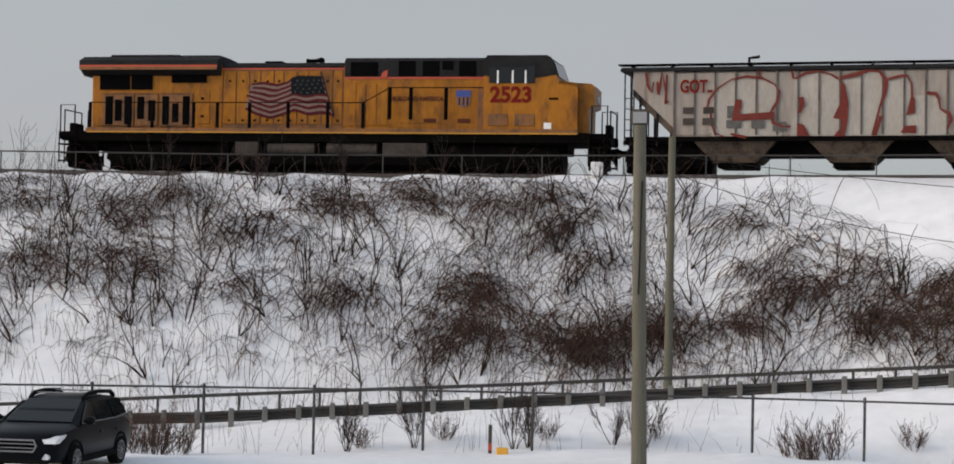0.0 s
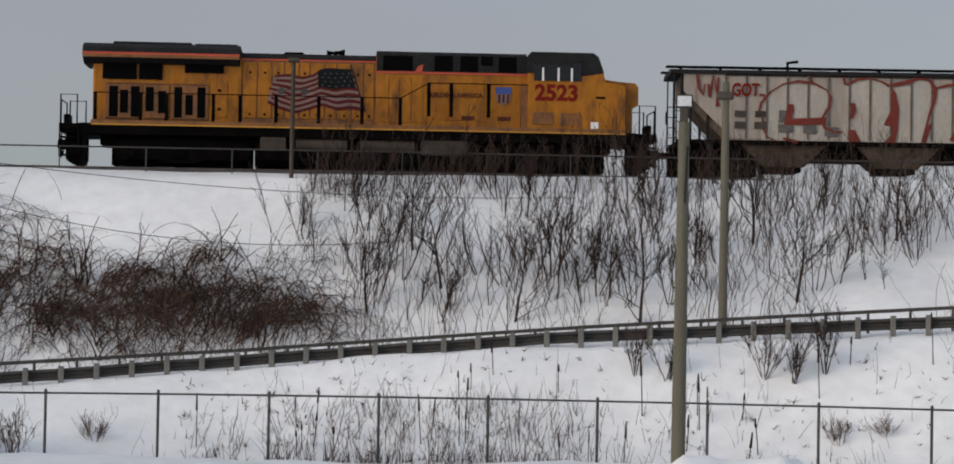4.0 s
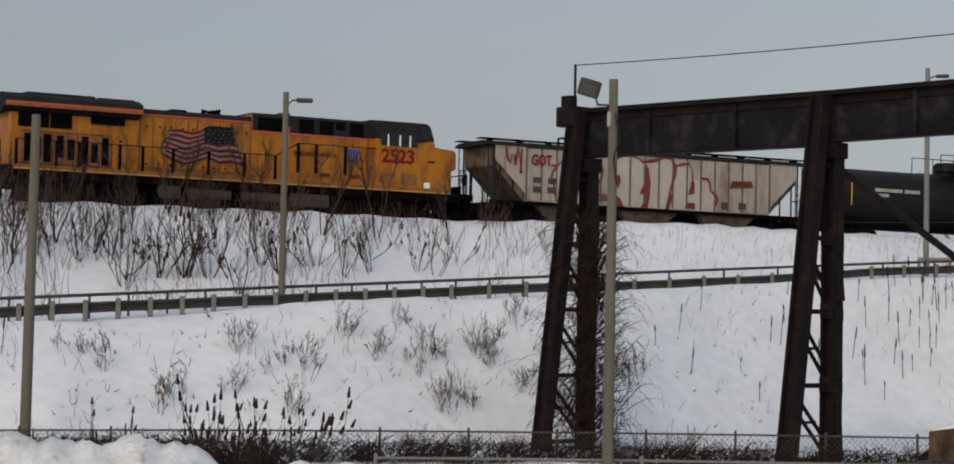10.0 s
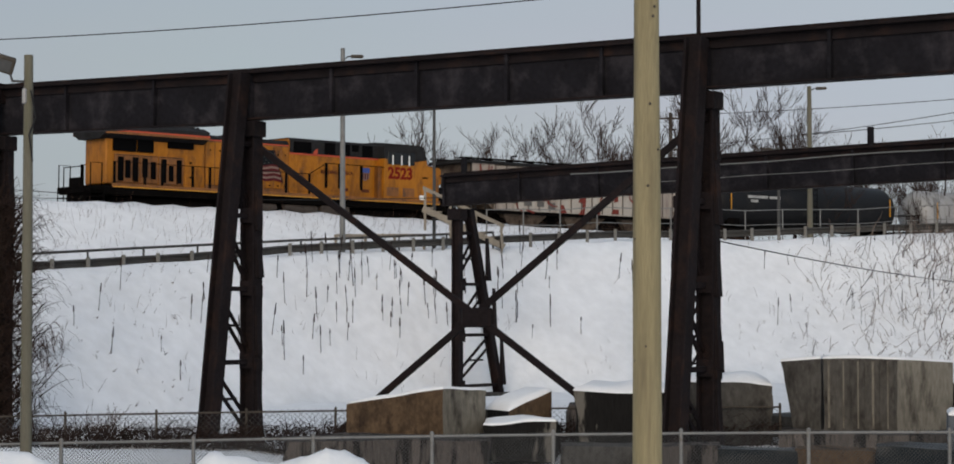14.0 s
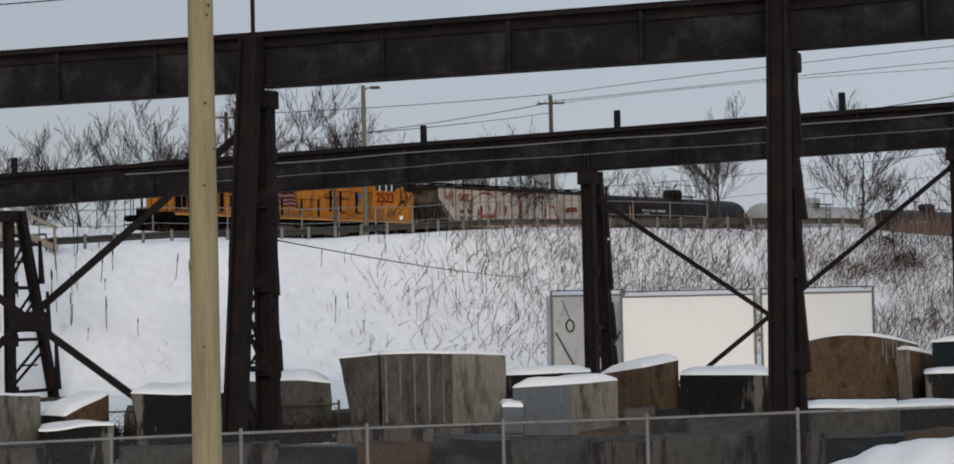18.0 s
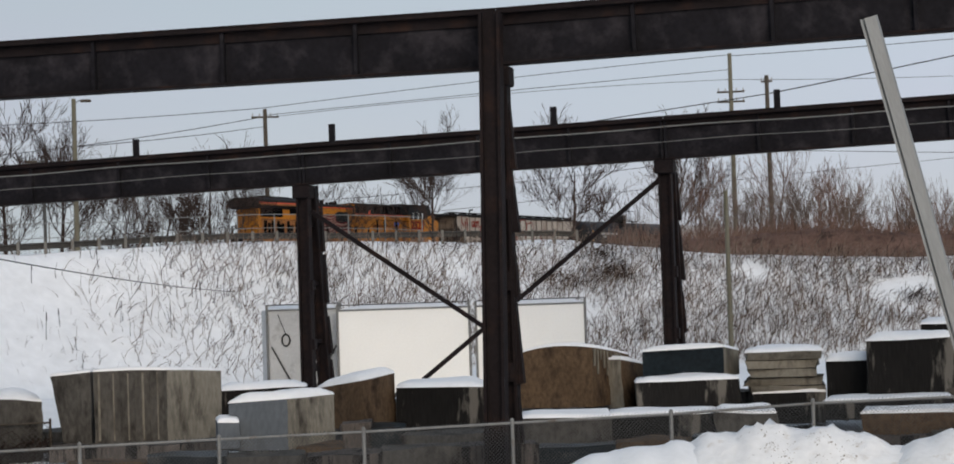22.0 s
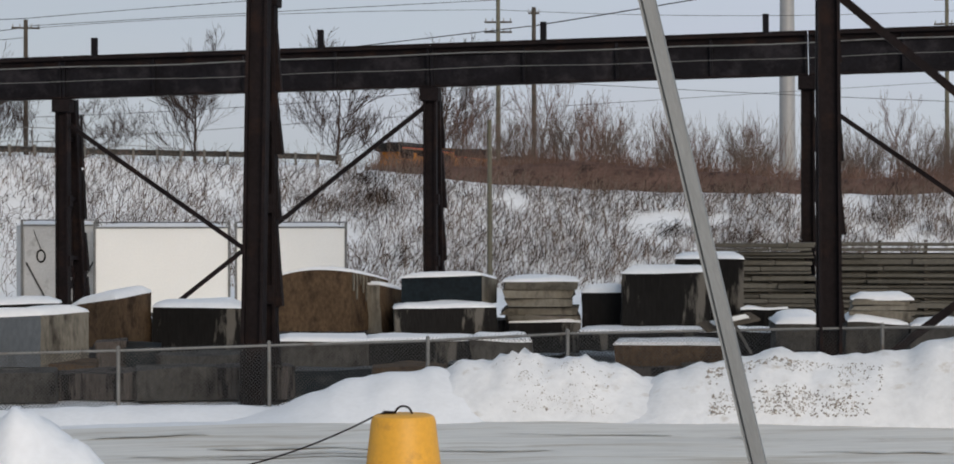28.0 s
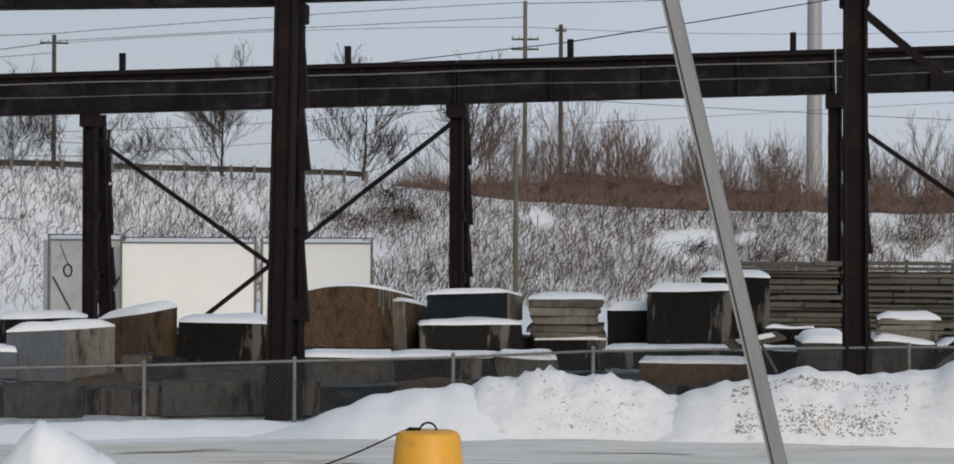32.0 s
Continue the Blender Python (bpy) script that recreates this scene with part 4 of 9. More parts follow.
    for x in (-4.3, 0.0, 4.3):
        bay = Shape()
        bay.add([(x - 1.62, -1.45, 1.36), (x + 1.62, -1.45, 1.36), (x + 1.62, 1.45, 1.36), (x - 1.62, 1.45, 1.36), (x - 0.8, -1.0, 0.5), (x + 0.8, -1.0, 0.5), (x + 0.8, 1.0, 0.5), (x - 0.8, 1.0, 0.5)], [(0, 1, 5, 4), (1, 2, 6, 5), (2, 3, 7, 6), (3, 0, 4, 7), (4, 5, 6, 7), (3, 2, 1, 0)])
        b = part("hopper_bay", bay, HOPPER_RUST, H, "tan rusty discharge bay")
        part("outlet_gate", Shape().box(x - 0.7, x + 0.7, -0.9, 0.9, 0.3, 0.5, 0.03), LOCO_BLACK, b)
    part("centre_sill", Shape().box(-8.4, 8.4, -0.9, 0.9, 0.75, 1.34), LOCO_BLACK, H, "black centre sill")
    # graffiti: sprayed outlines and filled patches
    def spray(pts, r):
        P = [Vector((x, 0, z)) for x, z in pts]
        P = [P[i] if j == 0 else (P[i] + P[i + 1]) / 2 for i in range(len(P)) for j in ((0, 1) if i < len(P) - 1 else (0,))]
        v, f = [], []
        for i, p in enumerate(P):
            d = (P[min(i + 1, len(P) - 1)] - P[max(i - 1, 0)]).normalized()
            n = Vector((-d.z, 0, d.x)) * r * (0.85 + 0.3 * math.sin(i * 0.9))
            v += [(p.x + n.x, -1.61, p.z + n.z), (p.x - n.x, -1.61, p.z - n.z)]
        return Shape().add(v, [(2 * i, 2 * i + 1, 2 * i + 3, 2 * i + 2) for i in range(len(P) - 1)])
    strokes = [
        ([(-5.33, 2.35), (-5.22, 2.85), (-4.87, 3.27), (-4.41, 3.56), (-3.84, 3.67), (-3.26, 3.6), (-2.8, 3.37), (-2.62, 3.1), (-2.69, 2.69), (-2.92, 2.36)], 0.045),
        ([(-5.17, 2.48), (-5.15, 1.95), (-4.99, 1.56), (-4.64, 1.43)], 0.04),
        ([(-2.92, 2.36), (-2.85, 1.95), (-2.46, 1.79), (-2.18, 1.8)], 0.05),
        ([(-2.04, 3.56), (-1.65, 3.77), (-1.19, 3.84), (-0.73, 3.71), (-0.46, 3.54)], 0.045),
        ([(-0.39, 3.57), (0.19, 3.69), (0.65, 3.85), (1.04, 3.79), (1.27, 3.48), (1.22, 2.99), (1.04, 2.45), (0.81, 1.46)], 0.07),
        ([(1.36, 3.51), (1.79, 3.62), (2.02, 3.63), (2.19, 3.34), (2.21, 2.73)], 0.05),
        ([(2.71, 2.99), (3.06, 2.96), (3.17, 2.76), (3.22, 2.4), (3.52, 2.24), (3.61, 2.0), (3.47, 1.68)], 0.06),
        ([(-4.41, 1.53), (-3.84, 1.4)], 0.05),
        ([(-2.18, 3.92), (-2.09, 3.56)], 0.04),
        ([(-3.42, 4.0), (-3.33, 3.64)], 0.03),
        ([(-7.63, 3.86), (-7.56, 3.38), (-7.4, 3.09), (-7.33, 3.51)], 0.05),
        ([(-7.19, 3.51), (-7.15, 3.02), (-7.01, 3.88), (-6.87, 3.11)], 0.05),
        ([(-6.78, 2.79), (-6.87, 2.67), (-6.83, 3.77)], 0.05),
    ]
    fills = [
        [(-4.23, 2.81), (-4.02, 2.81), (-4.0, 2.52), (-4.11, 2.27), (-2.8, 2.34), (-2.83, 2.07), (-4.37, 2.02), (-4.3, 2.51)],
        [(-1.93, 2.88), (-1.72, 2.89), (-1.68, 2.6), (-1.81, 2.3), (-1.93, 2.3), (-1.86, 2.59)],
        [(-0.37, 3.5), (-0.21, 3.31), (-0.07, 2.65), (-0.11, 1.97), (-0.21, 1.43), (-0.34, 1.43), (-0.34, 2.04), (-0.64, 2.1), (-0.39, 2.64)],
        [(-1.95, 1.91), (-1.72, 1.87), (-1.49, 1.46), (-1.95, 1.44)],
        [(2.19, 2.98), (2.32, 2.74), (2.32, 2.25), (2.0, 2.19)],
        [(1.79, 1.55), (1.96, 1.8), (2.37, 1.81), (2.37, 1.52)],
        [(0.81, 1.46), (1.04, 2.16), (1.17, 2.16), (0.94, 1.45)],
        [(-0.62, 1.42), (-0.39, 1.72), (-0.34, 1.43)],
    ]
    letters = [
        [(-5.2, 1.45), (-5.3, 2.4), (-5.15, 2.9), (-4.8, 3.25), (-4.4, 3.5), (-3.8, 3.62), (-3.2, 3.55), (-2.75, 3.3), (-2.65, 3.0), (-2.95, 2.4), (-2.9, 1.95), (-2.5, 1.75), (-2.5, 1.45)],
        [(-2.2, 1.45), (-2.05, 3.5), (-1.65, 3.72), (-1.2, 3.78), (-0.75, 3.66), (-0.45, 3.5), (-0.36, 1.45)],
        [(-0.3, 1.45), (-0.3, 3.5), (0.2, 3.65), (0.65, 3.8), (1.0, 3.75), (1.2, 3.45), (1.0, 2.4), (0.8, 1.45)],
        [(0.95, 1.45), (1.4, 3.45), (1.8, 3.58), (2.0, 3.58), (2.25, 2.9), (3.05, 2.92), (3.2, 2.4), (3.5, 2.2), (3.4, 1.45)],
    ]
    for pts in letters:
        part("graffiti_letter", Shape().prism(pts, -1.558, -1.552), PALE_SPRAY, H, "pale sprayed letter shape")
    for pts, r in strokes:
        part("graffiti_stroke", spray(pts, r), GRAFFITI, H, "dark red spray paint line")
    for pts in fills:
        part("graffiti_fill", Shape().prism(pts, -1.612, -1.602), GRAFFITI, H, "dark red sprayed patch")
    tagged(text_on("graffiti_word", "GOT..", 0.66, -6.33, 3.1, -1.615, NUM_RED, H, 0.72, 0.02), "dark red sprayed word")
    for x, z, w, h in ((-6.0, 2.42, 0.42, 0.24), (-5.25, 2.42, 0.4, 0.24), (-6.0, 2.0, 0.42, 0.26), (-5.25, 2.0, 0.45, 0.26), (4.0, 1.75, 0.35, 0.35), (5.0, 1.78, 0.4, 0.3)):
        part("reporting_mark", Shape().box(x - w / 2, x + w / 2, -1.612, -1.6, z - h / 2, z + h / 2), TANK_GRIME, H, "dark worn painted marking")
    for x, z, w, h in ((-4.3, 2.35, 0.5, 0.45), (-4.3, 1.9, 0.55, 0.3), (-3.4, 1.88, 0.5, 0.3), (-2.6, 1.8, 0.5, 0.35)):
        part("data_panel", Shape().box(x - w / 2, x + w / 2, -1.608, -1.6, z - h / 2, z + h / 2), DATA_GREY, H, "grey painted data panel")
    part("rust_patch", Shape().prism([(4.3, 2.6), (5.6, 2.7), (5.5, 3.0), (4.4, 2.95)], -1.606, -1.6), BROWN_RED, H, "faded red sprayed word patch")
    MOVERS.append((H, 22.3 + 9.1, 6.9))
    return H


def build_tank_car(material, label):
    T = thing("tank_car", Matrix(), label, "tank wagon", group="tank cars of the train")
    # 18 m over couplers
    prof = [(0.05, -7.9), (0.7, -7.85), (1.2, -7.6), (1.45, -7.2), (1.5, -6.9), (1.5, 6.9), (1.45, 7.2), (1.2, 7.6), (0.7, 7.85), (0.05, 7.9)]
    s = Shape().lathe(prof, 28, "x")
    s.v = [(x, y, z + 2.6) for x, y, z in s.v]
    part("tank", s, material, T, "", smooth=40)
    d = Shape().lathe([(0.7, 4.0), (0.7, 4.6), (0.6, 4.7), (0.1, 4.71)], 18)
    part("dome", d, material, T, "valve housing", smooth=40)
    pl = Shape()
    for y in (-1.0, 1.0):
        pl.box(-1.3, 1.3, y - 0.25, y + 0.25, 4.15, 4.2)
        for x in (-1.3, 0, 1.3):
            pl.bar((x, y * 1.2, 4.1), (x, y * 1.2, 5.0), 0.04, 0.04)
        pl.bar((-1.3, y * 1.2, 5.0), (1.3, y * 1.2, 5.0), 0.04, 0.04)
    part("platform_rail", pl, LOCO_BLACK, T, "black top platform railing")
    ld = Shape()
    for x in (-0.3, 0.3):
        ld.bar((x, -1.55, 1.0), (x, -1.55, 4.2), 0.04, 0.04)
    for i in range(9):
        ld.bar((-0.3, -1.55, 1.2 + 0.35 * i), (0.3, -1.55, 1.2 + 0.35 * i), 0.03, 0.03)
    part("ladder", ld, LOCO_BLACK, T, "black side ladder")
    for way in (-1, 1):
        e = Shape()
        e.box(min(6.0 * way, 8.6 * way), max(6.0 * way, 8.6 * way), -0.35, 0.35, 0.9, 1.3)
        e.box(min(8.2 * way, 8.6 * way), max(8.2 * way, 8.6 * way), -1.45, 1.45, 1.15, 1.32)
        for y in (-1.4, 1.4):
            e.bar((8.4 * way, y, 1.2), (8.4 * way, y, 2.4), 0.05, 0.05)
        e.bar((8.4 * way, -1.4, 2.4), (8.4 * way, 1.4, 2.4), 0.05, 0.05)
        part("end_platform", e, LOCO_BLACK, T, "black end platform and handrail")
        part("saddle", Shape().box(6.3 * way - 0.5, 6.3 * way + 0.5, -1.2, 1.2, 1.2, 1.75, 0.05), LOCO_BLACK, T)
        coupler(T, 8.4 * way, way)
        bogie(T, 6.6 * way, 2, 1.78)
        part("grab_strip", Shape().box(6.8 * way - 0.03, 6.8 * way + 0.03, -1.53, -1.5, 2.2, 3.3), YELLOW_CLEAN, T, "yellow reflective strip")
    for z, w, x in ((3.0, 1.6, -4.6), (2.75, 0.6, -4.9), (3.0, 0.9, -3.2)):
        part("reporting_mark", Shape().box(x - w / 2, x + w / 2, -1.5, -1.46, z - 0.07, z + 0.09), TANK_TEXT, T, "pale painted marking")
    return T


build_locomotive()
build_hopper()
TANK_A = build_tank_car(TANK_BLACK, "black cylindrical tank wagon with a top dome")
TANK_B = build_tank_car(TANK_GREY, "grey streaked tank wagon with a top dome")
MOVERS.append((TANK_A, 22.3 + 18.3 + 9.0, 6.6))
MOVERS.append((TANK_B, 22.3 + 18.3 + 27.0, 6.6))
for i in range(4):
    MOVERS.append((copy_thing(TANK_A, Matrix()), 22.3 + 18.3 + 45.0 + 18.0 * i, 6.6))


# ---- placing on the ground ----
def spot(b, r, dz=0.0):
    x, y = polar(b, r)
    return Vector((x, y, ground_z(x, y) + dz))


def facing(b, r, z, turn=0.0):
    """Local x to the right as seen from the camera, y away from it."""
    x, y = polar(b, r)
    return pose(x, y, z, 0, 0, -b + turn)


# ---- crane runway: two rows of braced columns carrying plate girders ----
def i_leg(s, p, q, w, d, t=0.035):
    """An I-section leg from p to q; flanges face along x."""
    p, q = Vector(p), Vector(q)
    k = (q - p).normalized()
    ax = Vector((1, 0, 0))
    ay = k.cross(ax).normalized()
    for o in (-w / 2, w / 2):
        v = [c + ax * (o + a) + ay * b for c in (p, q) for a, b in ((-t, -d / 2), (t, -d / 2), (t, d / 2), (-t, d / 2))]
        s.add(v, [(0, 1, 2, 3), (7, 6, 5, 4), (0, 4, 5, 1), (1, 5, 6, 2), (2, 6, 7, 3), (3, 7, 4, 0)])
    v = [c + ax * a + ay * b for c in (p, q) for a, b in ((-w / 2, -t), (w / 2, -t), (w / 2, t), (-w / 2, t))]
    s.add(v, [(0, 1, 2, 3), (7, 6, 5, 4), (0, 4, 5, 1), (1, 5, 6, 2), (2, 6, 7, 3), (3, 7, 4, 0)])
    return s


def build_column(row, u, low, top, deep, way, label, foot=2.1, head=0.62):
    """One bent: an upright leg under the girder and a raking leg on the outer side (way -1: towards the yard's edge)."""
    m = row @ Matrix.Translation((u, 0, 0))
    C = thing("runway_column", m, label, "steel column", group="columns of the crane runway")
    bot = low - 0.4
    y0, y1 = way * foot, way * head
    leg = 0.44 if way < 0 else 0.32 if foot > 3 else 0.4
    part("upright_leg", i_leg(Shape(), (0, 0, bot), (0, 0, top - deep - 0.45), leg, leg), RUST_STEEL, C, "dark rusted upright leg")
    part("raking_leg", i_leg(Shape(), (0, y0, bot), (0, y1, top - (0.1 if way < 0 else deep)), leg, leg), RUST_STEEL, C, "dark rusted raking leg")
    # torn cover plates that flare out from the leg's side
    rng = random.Random(round(u * 100))
    z = low + 0.3
    while z < top - deep - 1.6:
        hh, w = rng.uniform(1.2, 2.1), rng.uniform(0.08, 0.2)
        yy = 0.0 if way < 0 else y0 + (y1 - y0) * (z - bot) / (top - bot)
        x = leg / 2 + 0.03
        v = [(x, yy - 0.12, z), (x + w, yy - 0.12, z), (x + 0.02, yy - 0.12, z + hh), (x, yy - 0.12, z + hh)]
        v += [(px, py + 0.24, pz) for px, py, pz in v]
        part("cover_plate", Shape().add(v, [(0, 1, 2, 3), (7, 6, 5, 4), (0, 4, 5, 1), (1, 5, 6, 2), (2, 6, 7, 3), (3, 7, 4, 0)]), RUST_STEEL, C, "bent rusted cover plate")
        z += hh + rng.uniform(0.0, 0.5)
    part("bearing_block", Shape().box(-0.34, 0.34, -0.3, 0.3, top - deep - 0.5, top - deep - 0.02, 0.03), RUST_STEEL, C, "rust-red bearing block")
    part("base_plate", Shape().box(-0.5, 0.5, min(y0, 0) - 0.4, max(y0, 0) + 0.4, bot - 0.2, bot + 0.36, 0.05), STONE_GREY, C, "concrete footing")
    n = int((top - deep - low) / 2.25)
    def at(z):
        return y0 + (y1 - y0) * (z - bot) / (top - 0.1 - bot)
    for i in range(n + 1):
        z = low + 0.3 + i * 2.2
        if z > top - deep - 0.6:
            break
        part("lacing_strut", Shape().box(-0.07, 0.07, min(0, at(z)), max(0, at(z)), z - 0.07, z + 0.07), RUST_STEEL, C, "horizontal strut")
        if z + 2.2 < top - deep:
            for k in (0.0, 0.42):
                part("lacing_diagonal", Shape().bar((-0.12, at(z + 2.2 - k), z + 2.15 - k), (-0.12, 0, z + 0.45 - k), 0.07, 0.1), RUST_STEEL, C, "diagonal brace")
            zz = z + 1.1
            part("lacing_tie", Shape().box(-0.15, -0.09, min(at(zz) * 0.75, at(zz) * 0.3), max(at(zz) * 0.75, at(zz) * 0.3), zz - 0.04, zz + 0.04), RUST_STEEL, C)
            g = Shape().box(-0.24, 0.24, -0.26, -0.23, z - 0.2, z + 0.25) if way < 0 else Shape().box(-0.24, 0.24, 0.23, 0.26, z - 0.2, z + 0.25)
            part("joint_plate", g.box(0.2, 0.32, -0.16, 0.16, z - 0.28, z + 0.1), RUST_STEEL, C, "riveted joint plate")
    return C


def build_girder(row, us, level, deeps, y, end_left, end_right, label):
    """A riveted plate girder run, in spans between columns, with stiffeners."""
    edges = [end_left] + us[1:-1] + [end_right]
    for a, b, deep in zip(edges[:-1], edges[1:], deeps):
        top = 0.0
        m = row @ Matrix.Translation(((a + b) / 2, y, (level(a) + level(b)) / 2)) @ pose(0, 0, 0, 0, -math.degrees(math.atan((level(b) - level(a)) / (b - a))), 0)
        G = thing("runway_girder", m, label, "steel girder", group="girders of the crane runway")
        h = (b - a) / 2 - 0.01
        part("web_plate", Shape().box(-h, h, -0.02, 0.02, top - deep + 0.05, top - 0.05), GIRDER_STEEL, G, "grimy dark web plate")
        part("top_flange", Shape().box(-h, h, -0.36, 0.36, top - 0.07, top, 0.01).box(-h, h, -0.1, 0.1, top - 0.32, top - 0.07), RUST_STEEL, G, "rust-brown top flange")
        part("bottom_flange", Shape().box(-h, h, -0.26, 0.26, top - deep, top - deep + 0.06, 0.01), RUST_STEEL, G, "rust-brown bottom flange")
        n = max(2, round((b - a) / 3.4))
        for i in range(n + 1):
            x = -h + 0.06 + (2 * h - 0.12) * i / n
            part("stiffener", Shape().box(x - 0.05, x + 0.05, -0.2, 0.2, top - deep + 0.06, top - 0.07, 0.01), GIRDER_STEEL, G, "vertical web stiffener")
        part("crane_rail", Shape().bar((-h, 0, top + 0.06), (h, 0, top + 0.06), 0.08, 0.12), RUST_STEEL, G, "rusty crane rail")


def build_brace(row, a, b, w, name, label):
    X = thing(name, row, label, "steel brace", group="cross bracing of the runway")
    for p, q in ((a[0], a[1]), (b[0], b[1])):
        part("brace_bar", Shape().bar(p, q, 0.1, w), RUST_STEEL, X, "rusted diagonal bar")
    return X


def build_runway():
    rowf = pose(*polar(106.5, 50.0), 0, 0, 0, -106.5)
    bear = [61.05, 67.62, 80.0, 94.2, 109.35, 124.0]
    uf = [50.0 * math.tan(radians(b - 106.5)) for b in bear]

    def top(u):
        return float(np.interp(u, [-52, -38, -11, 0, 18], [11.45, 11.26, 11.28, 11.46, 11.7]))
    for u, deep in zip(uf, (1.6, 1.48, 1.44, 1.32, 1.29, 1.29)):
        build_column(rowf, u, 0.0, top(u), deep, -1, "dark rusted lattice column with a raking leg", 2.1 if u < -20 else 1.6)
    build_girder(rowf, uf, top, (1.58, 1.47, 1.39, 1.3, 1.29), 0.0, uf[0] - 0.9, uf[-1] + 2, "long dark riveted plate girder on columns")
    single("end_post", Shape().box(uf[0] - 0.62, uf[0] - 0.2, -0.8, -0.4, top(uf[0]) - 0.5, top(uf[0]) + 0.5, 0.03).box(uf[0] - 0.8, uf[0] + 0.1, -0.85, 0.1, top(uf[0]) - 0.55, top(uf[0]) + 0.12, 0.03), RUST_STEEL, "stubby dark steel post on the girder's end", "post", rowf)
    build_brace(rowf, ((uf[1] + 0.12, 0.3, 8.97), (-26.6, 0.3, 0.1)), ((-38.0, 0.3, -0.1), (uf[2] - 0.35, 0.3, 9.1)), 0.19, "cross_brace", "rusted diagonal cross brace between columns")
    single("gusset_plate", Shape().box(-32.86, -31.88, 0.2, 0.4, 3.56, 4.12, 0.05), RUST_STEEL, "square steel plate where braces cross", "steel plate", rowf)
    build_brace(rowf, ((2.75, 0.3, 9.6), (13.5, 0.3, 0.45)), ((3.0, 0.3, 0.4), (uf[5] - 0.3, 0.3, 9.9)), 0.19, "cross_brace", "rusted diagonal cross brace between columns")
    posts = ((uf[0] - 0.75, 13.09), (uf[2] - 0.25, 12.75), (uf[4], 12.8))
    for u, z in posts:
        single("trolley_post", Shape().bar((u, 0, top(u)), (u, 0, z), 0.09, 0.09), RUST_STEEL, "thin steel post on top of the girder", "post", rowf, group="trolley wire posts")
    # the wire sags between the posts
    w = Shape()
    for (ua, za), (uc, zc) in zip(posts[:-1], posts[1:]):
        w.tube([(ua + (uc - ua) * k / 12, 0, za + (zc - za) * k / 12 - 0.02 - 0.17 * (1 - (k / 6 - 1) ** 2)) for k in range(13)], 0.018, 5)
    single("trolley_wire", w, WIRE, "thin sagging wire above the girder", "wire", rowf)

    rowb = pose(*polar(108.0, 74.5), 0, 0, 0, -108.0)
    bear = [73.2, 79.35, 88.8, 98.65, 108.85, 119.5]
    ub = [74.5 * math.tan(radians(b - 108.0)) for b in bear]
    deep = 1.45

    def topb(u):
        return 10.91 + 0.0193 * u
    for u, low, foot in zip(ub, (0.5, 0.5, 0.6, 0.6, 0.6, 0.6), (3.3, 2.9, 2.1, 1.8, 1.6, 1.6)):
        build_column(rowb, u, low, topb(u), deep, 1, "dark rusted lattice column under the far girder", foot, 0.85)
    build_girder(rowb, ub, topb, (1.32, 1.45, 1.45, 1.45, 1.45), 0.0, ub[0] - 0.7, ub[-1] + 2, "long dark plate girder of the far runway")
    for a, b in ((((-25.65, 0, 7.96), (-13.0, 0, -0.8)), ((-25.0, 0, -1.1), (-12.45, 0, 8.54))), (((1.4, 0, 8.64), (14.3, 0, -0.6)), ((1.6, 0, -1.2), (14.85, 0, 8.6)))):
        build_brace(rowb, a, b, 0.16, "cross_brace", "rusted diagonal cross brace of the far row")
    stub = single("girder_stub", Shape().box(-0.11, 0.11, -0.08, 0.08, 0, 0.75, 0.01), GIRDER_STEEL, "short dark steel stub on the girder", "post", rowb @ Matrix.Translation((ub[0] + 0.35, 0, topb(ub[0]))), group="stubs on the far girder")
    for b in (84.35, 89.63, 95.68, 101.73, 107.73, 114.0):
        u = 74.5 * math.tan(radians(b - 108.0))
        copy_thing(stub, rowb @ Matrix.Translation((u, 0, topb(u))))
    for off, drop, rad, label in ((6, 0.33, 0.025, "pale cable strung along the girder face"), (9, 0.85, 0.012, "thin cable strung along the girder face")):
        c = Shape()
        pts = []
        for k in range(41):
            u = ub[0] + off + (ub[-1] - ub[0] - off) * k / 40
            pts.append((u, -0.42, topb(u) - drop - 0.02 * math.sin(k * 1.3) - 0.02 * math.sin(k * 0.5)))
        single("girder_cable", c.tube(pts, rad, 5), GALV, label, "cable", rowb)


build_runway()


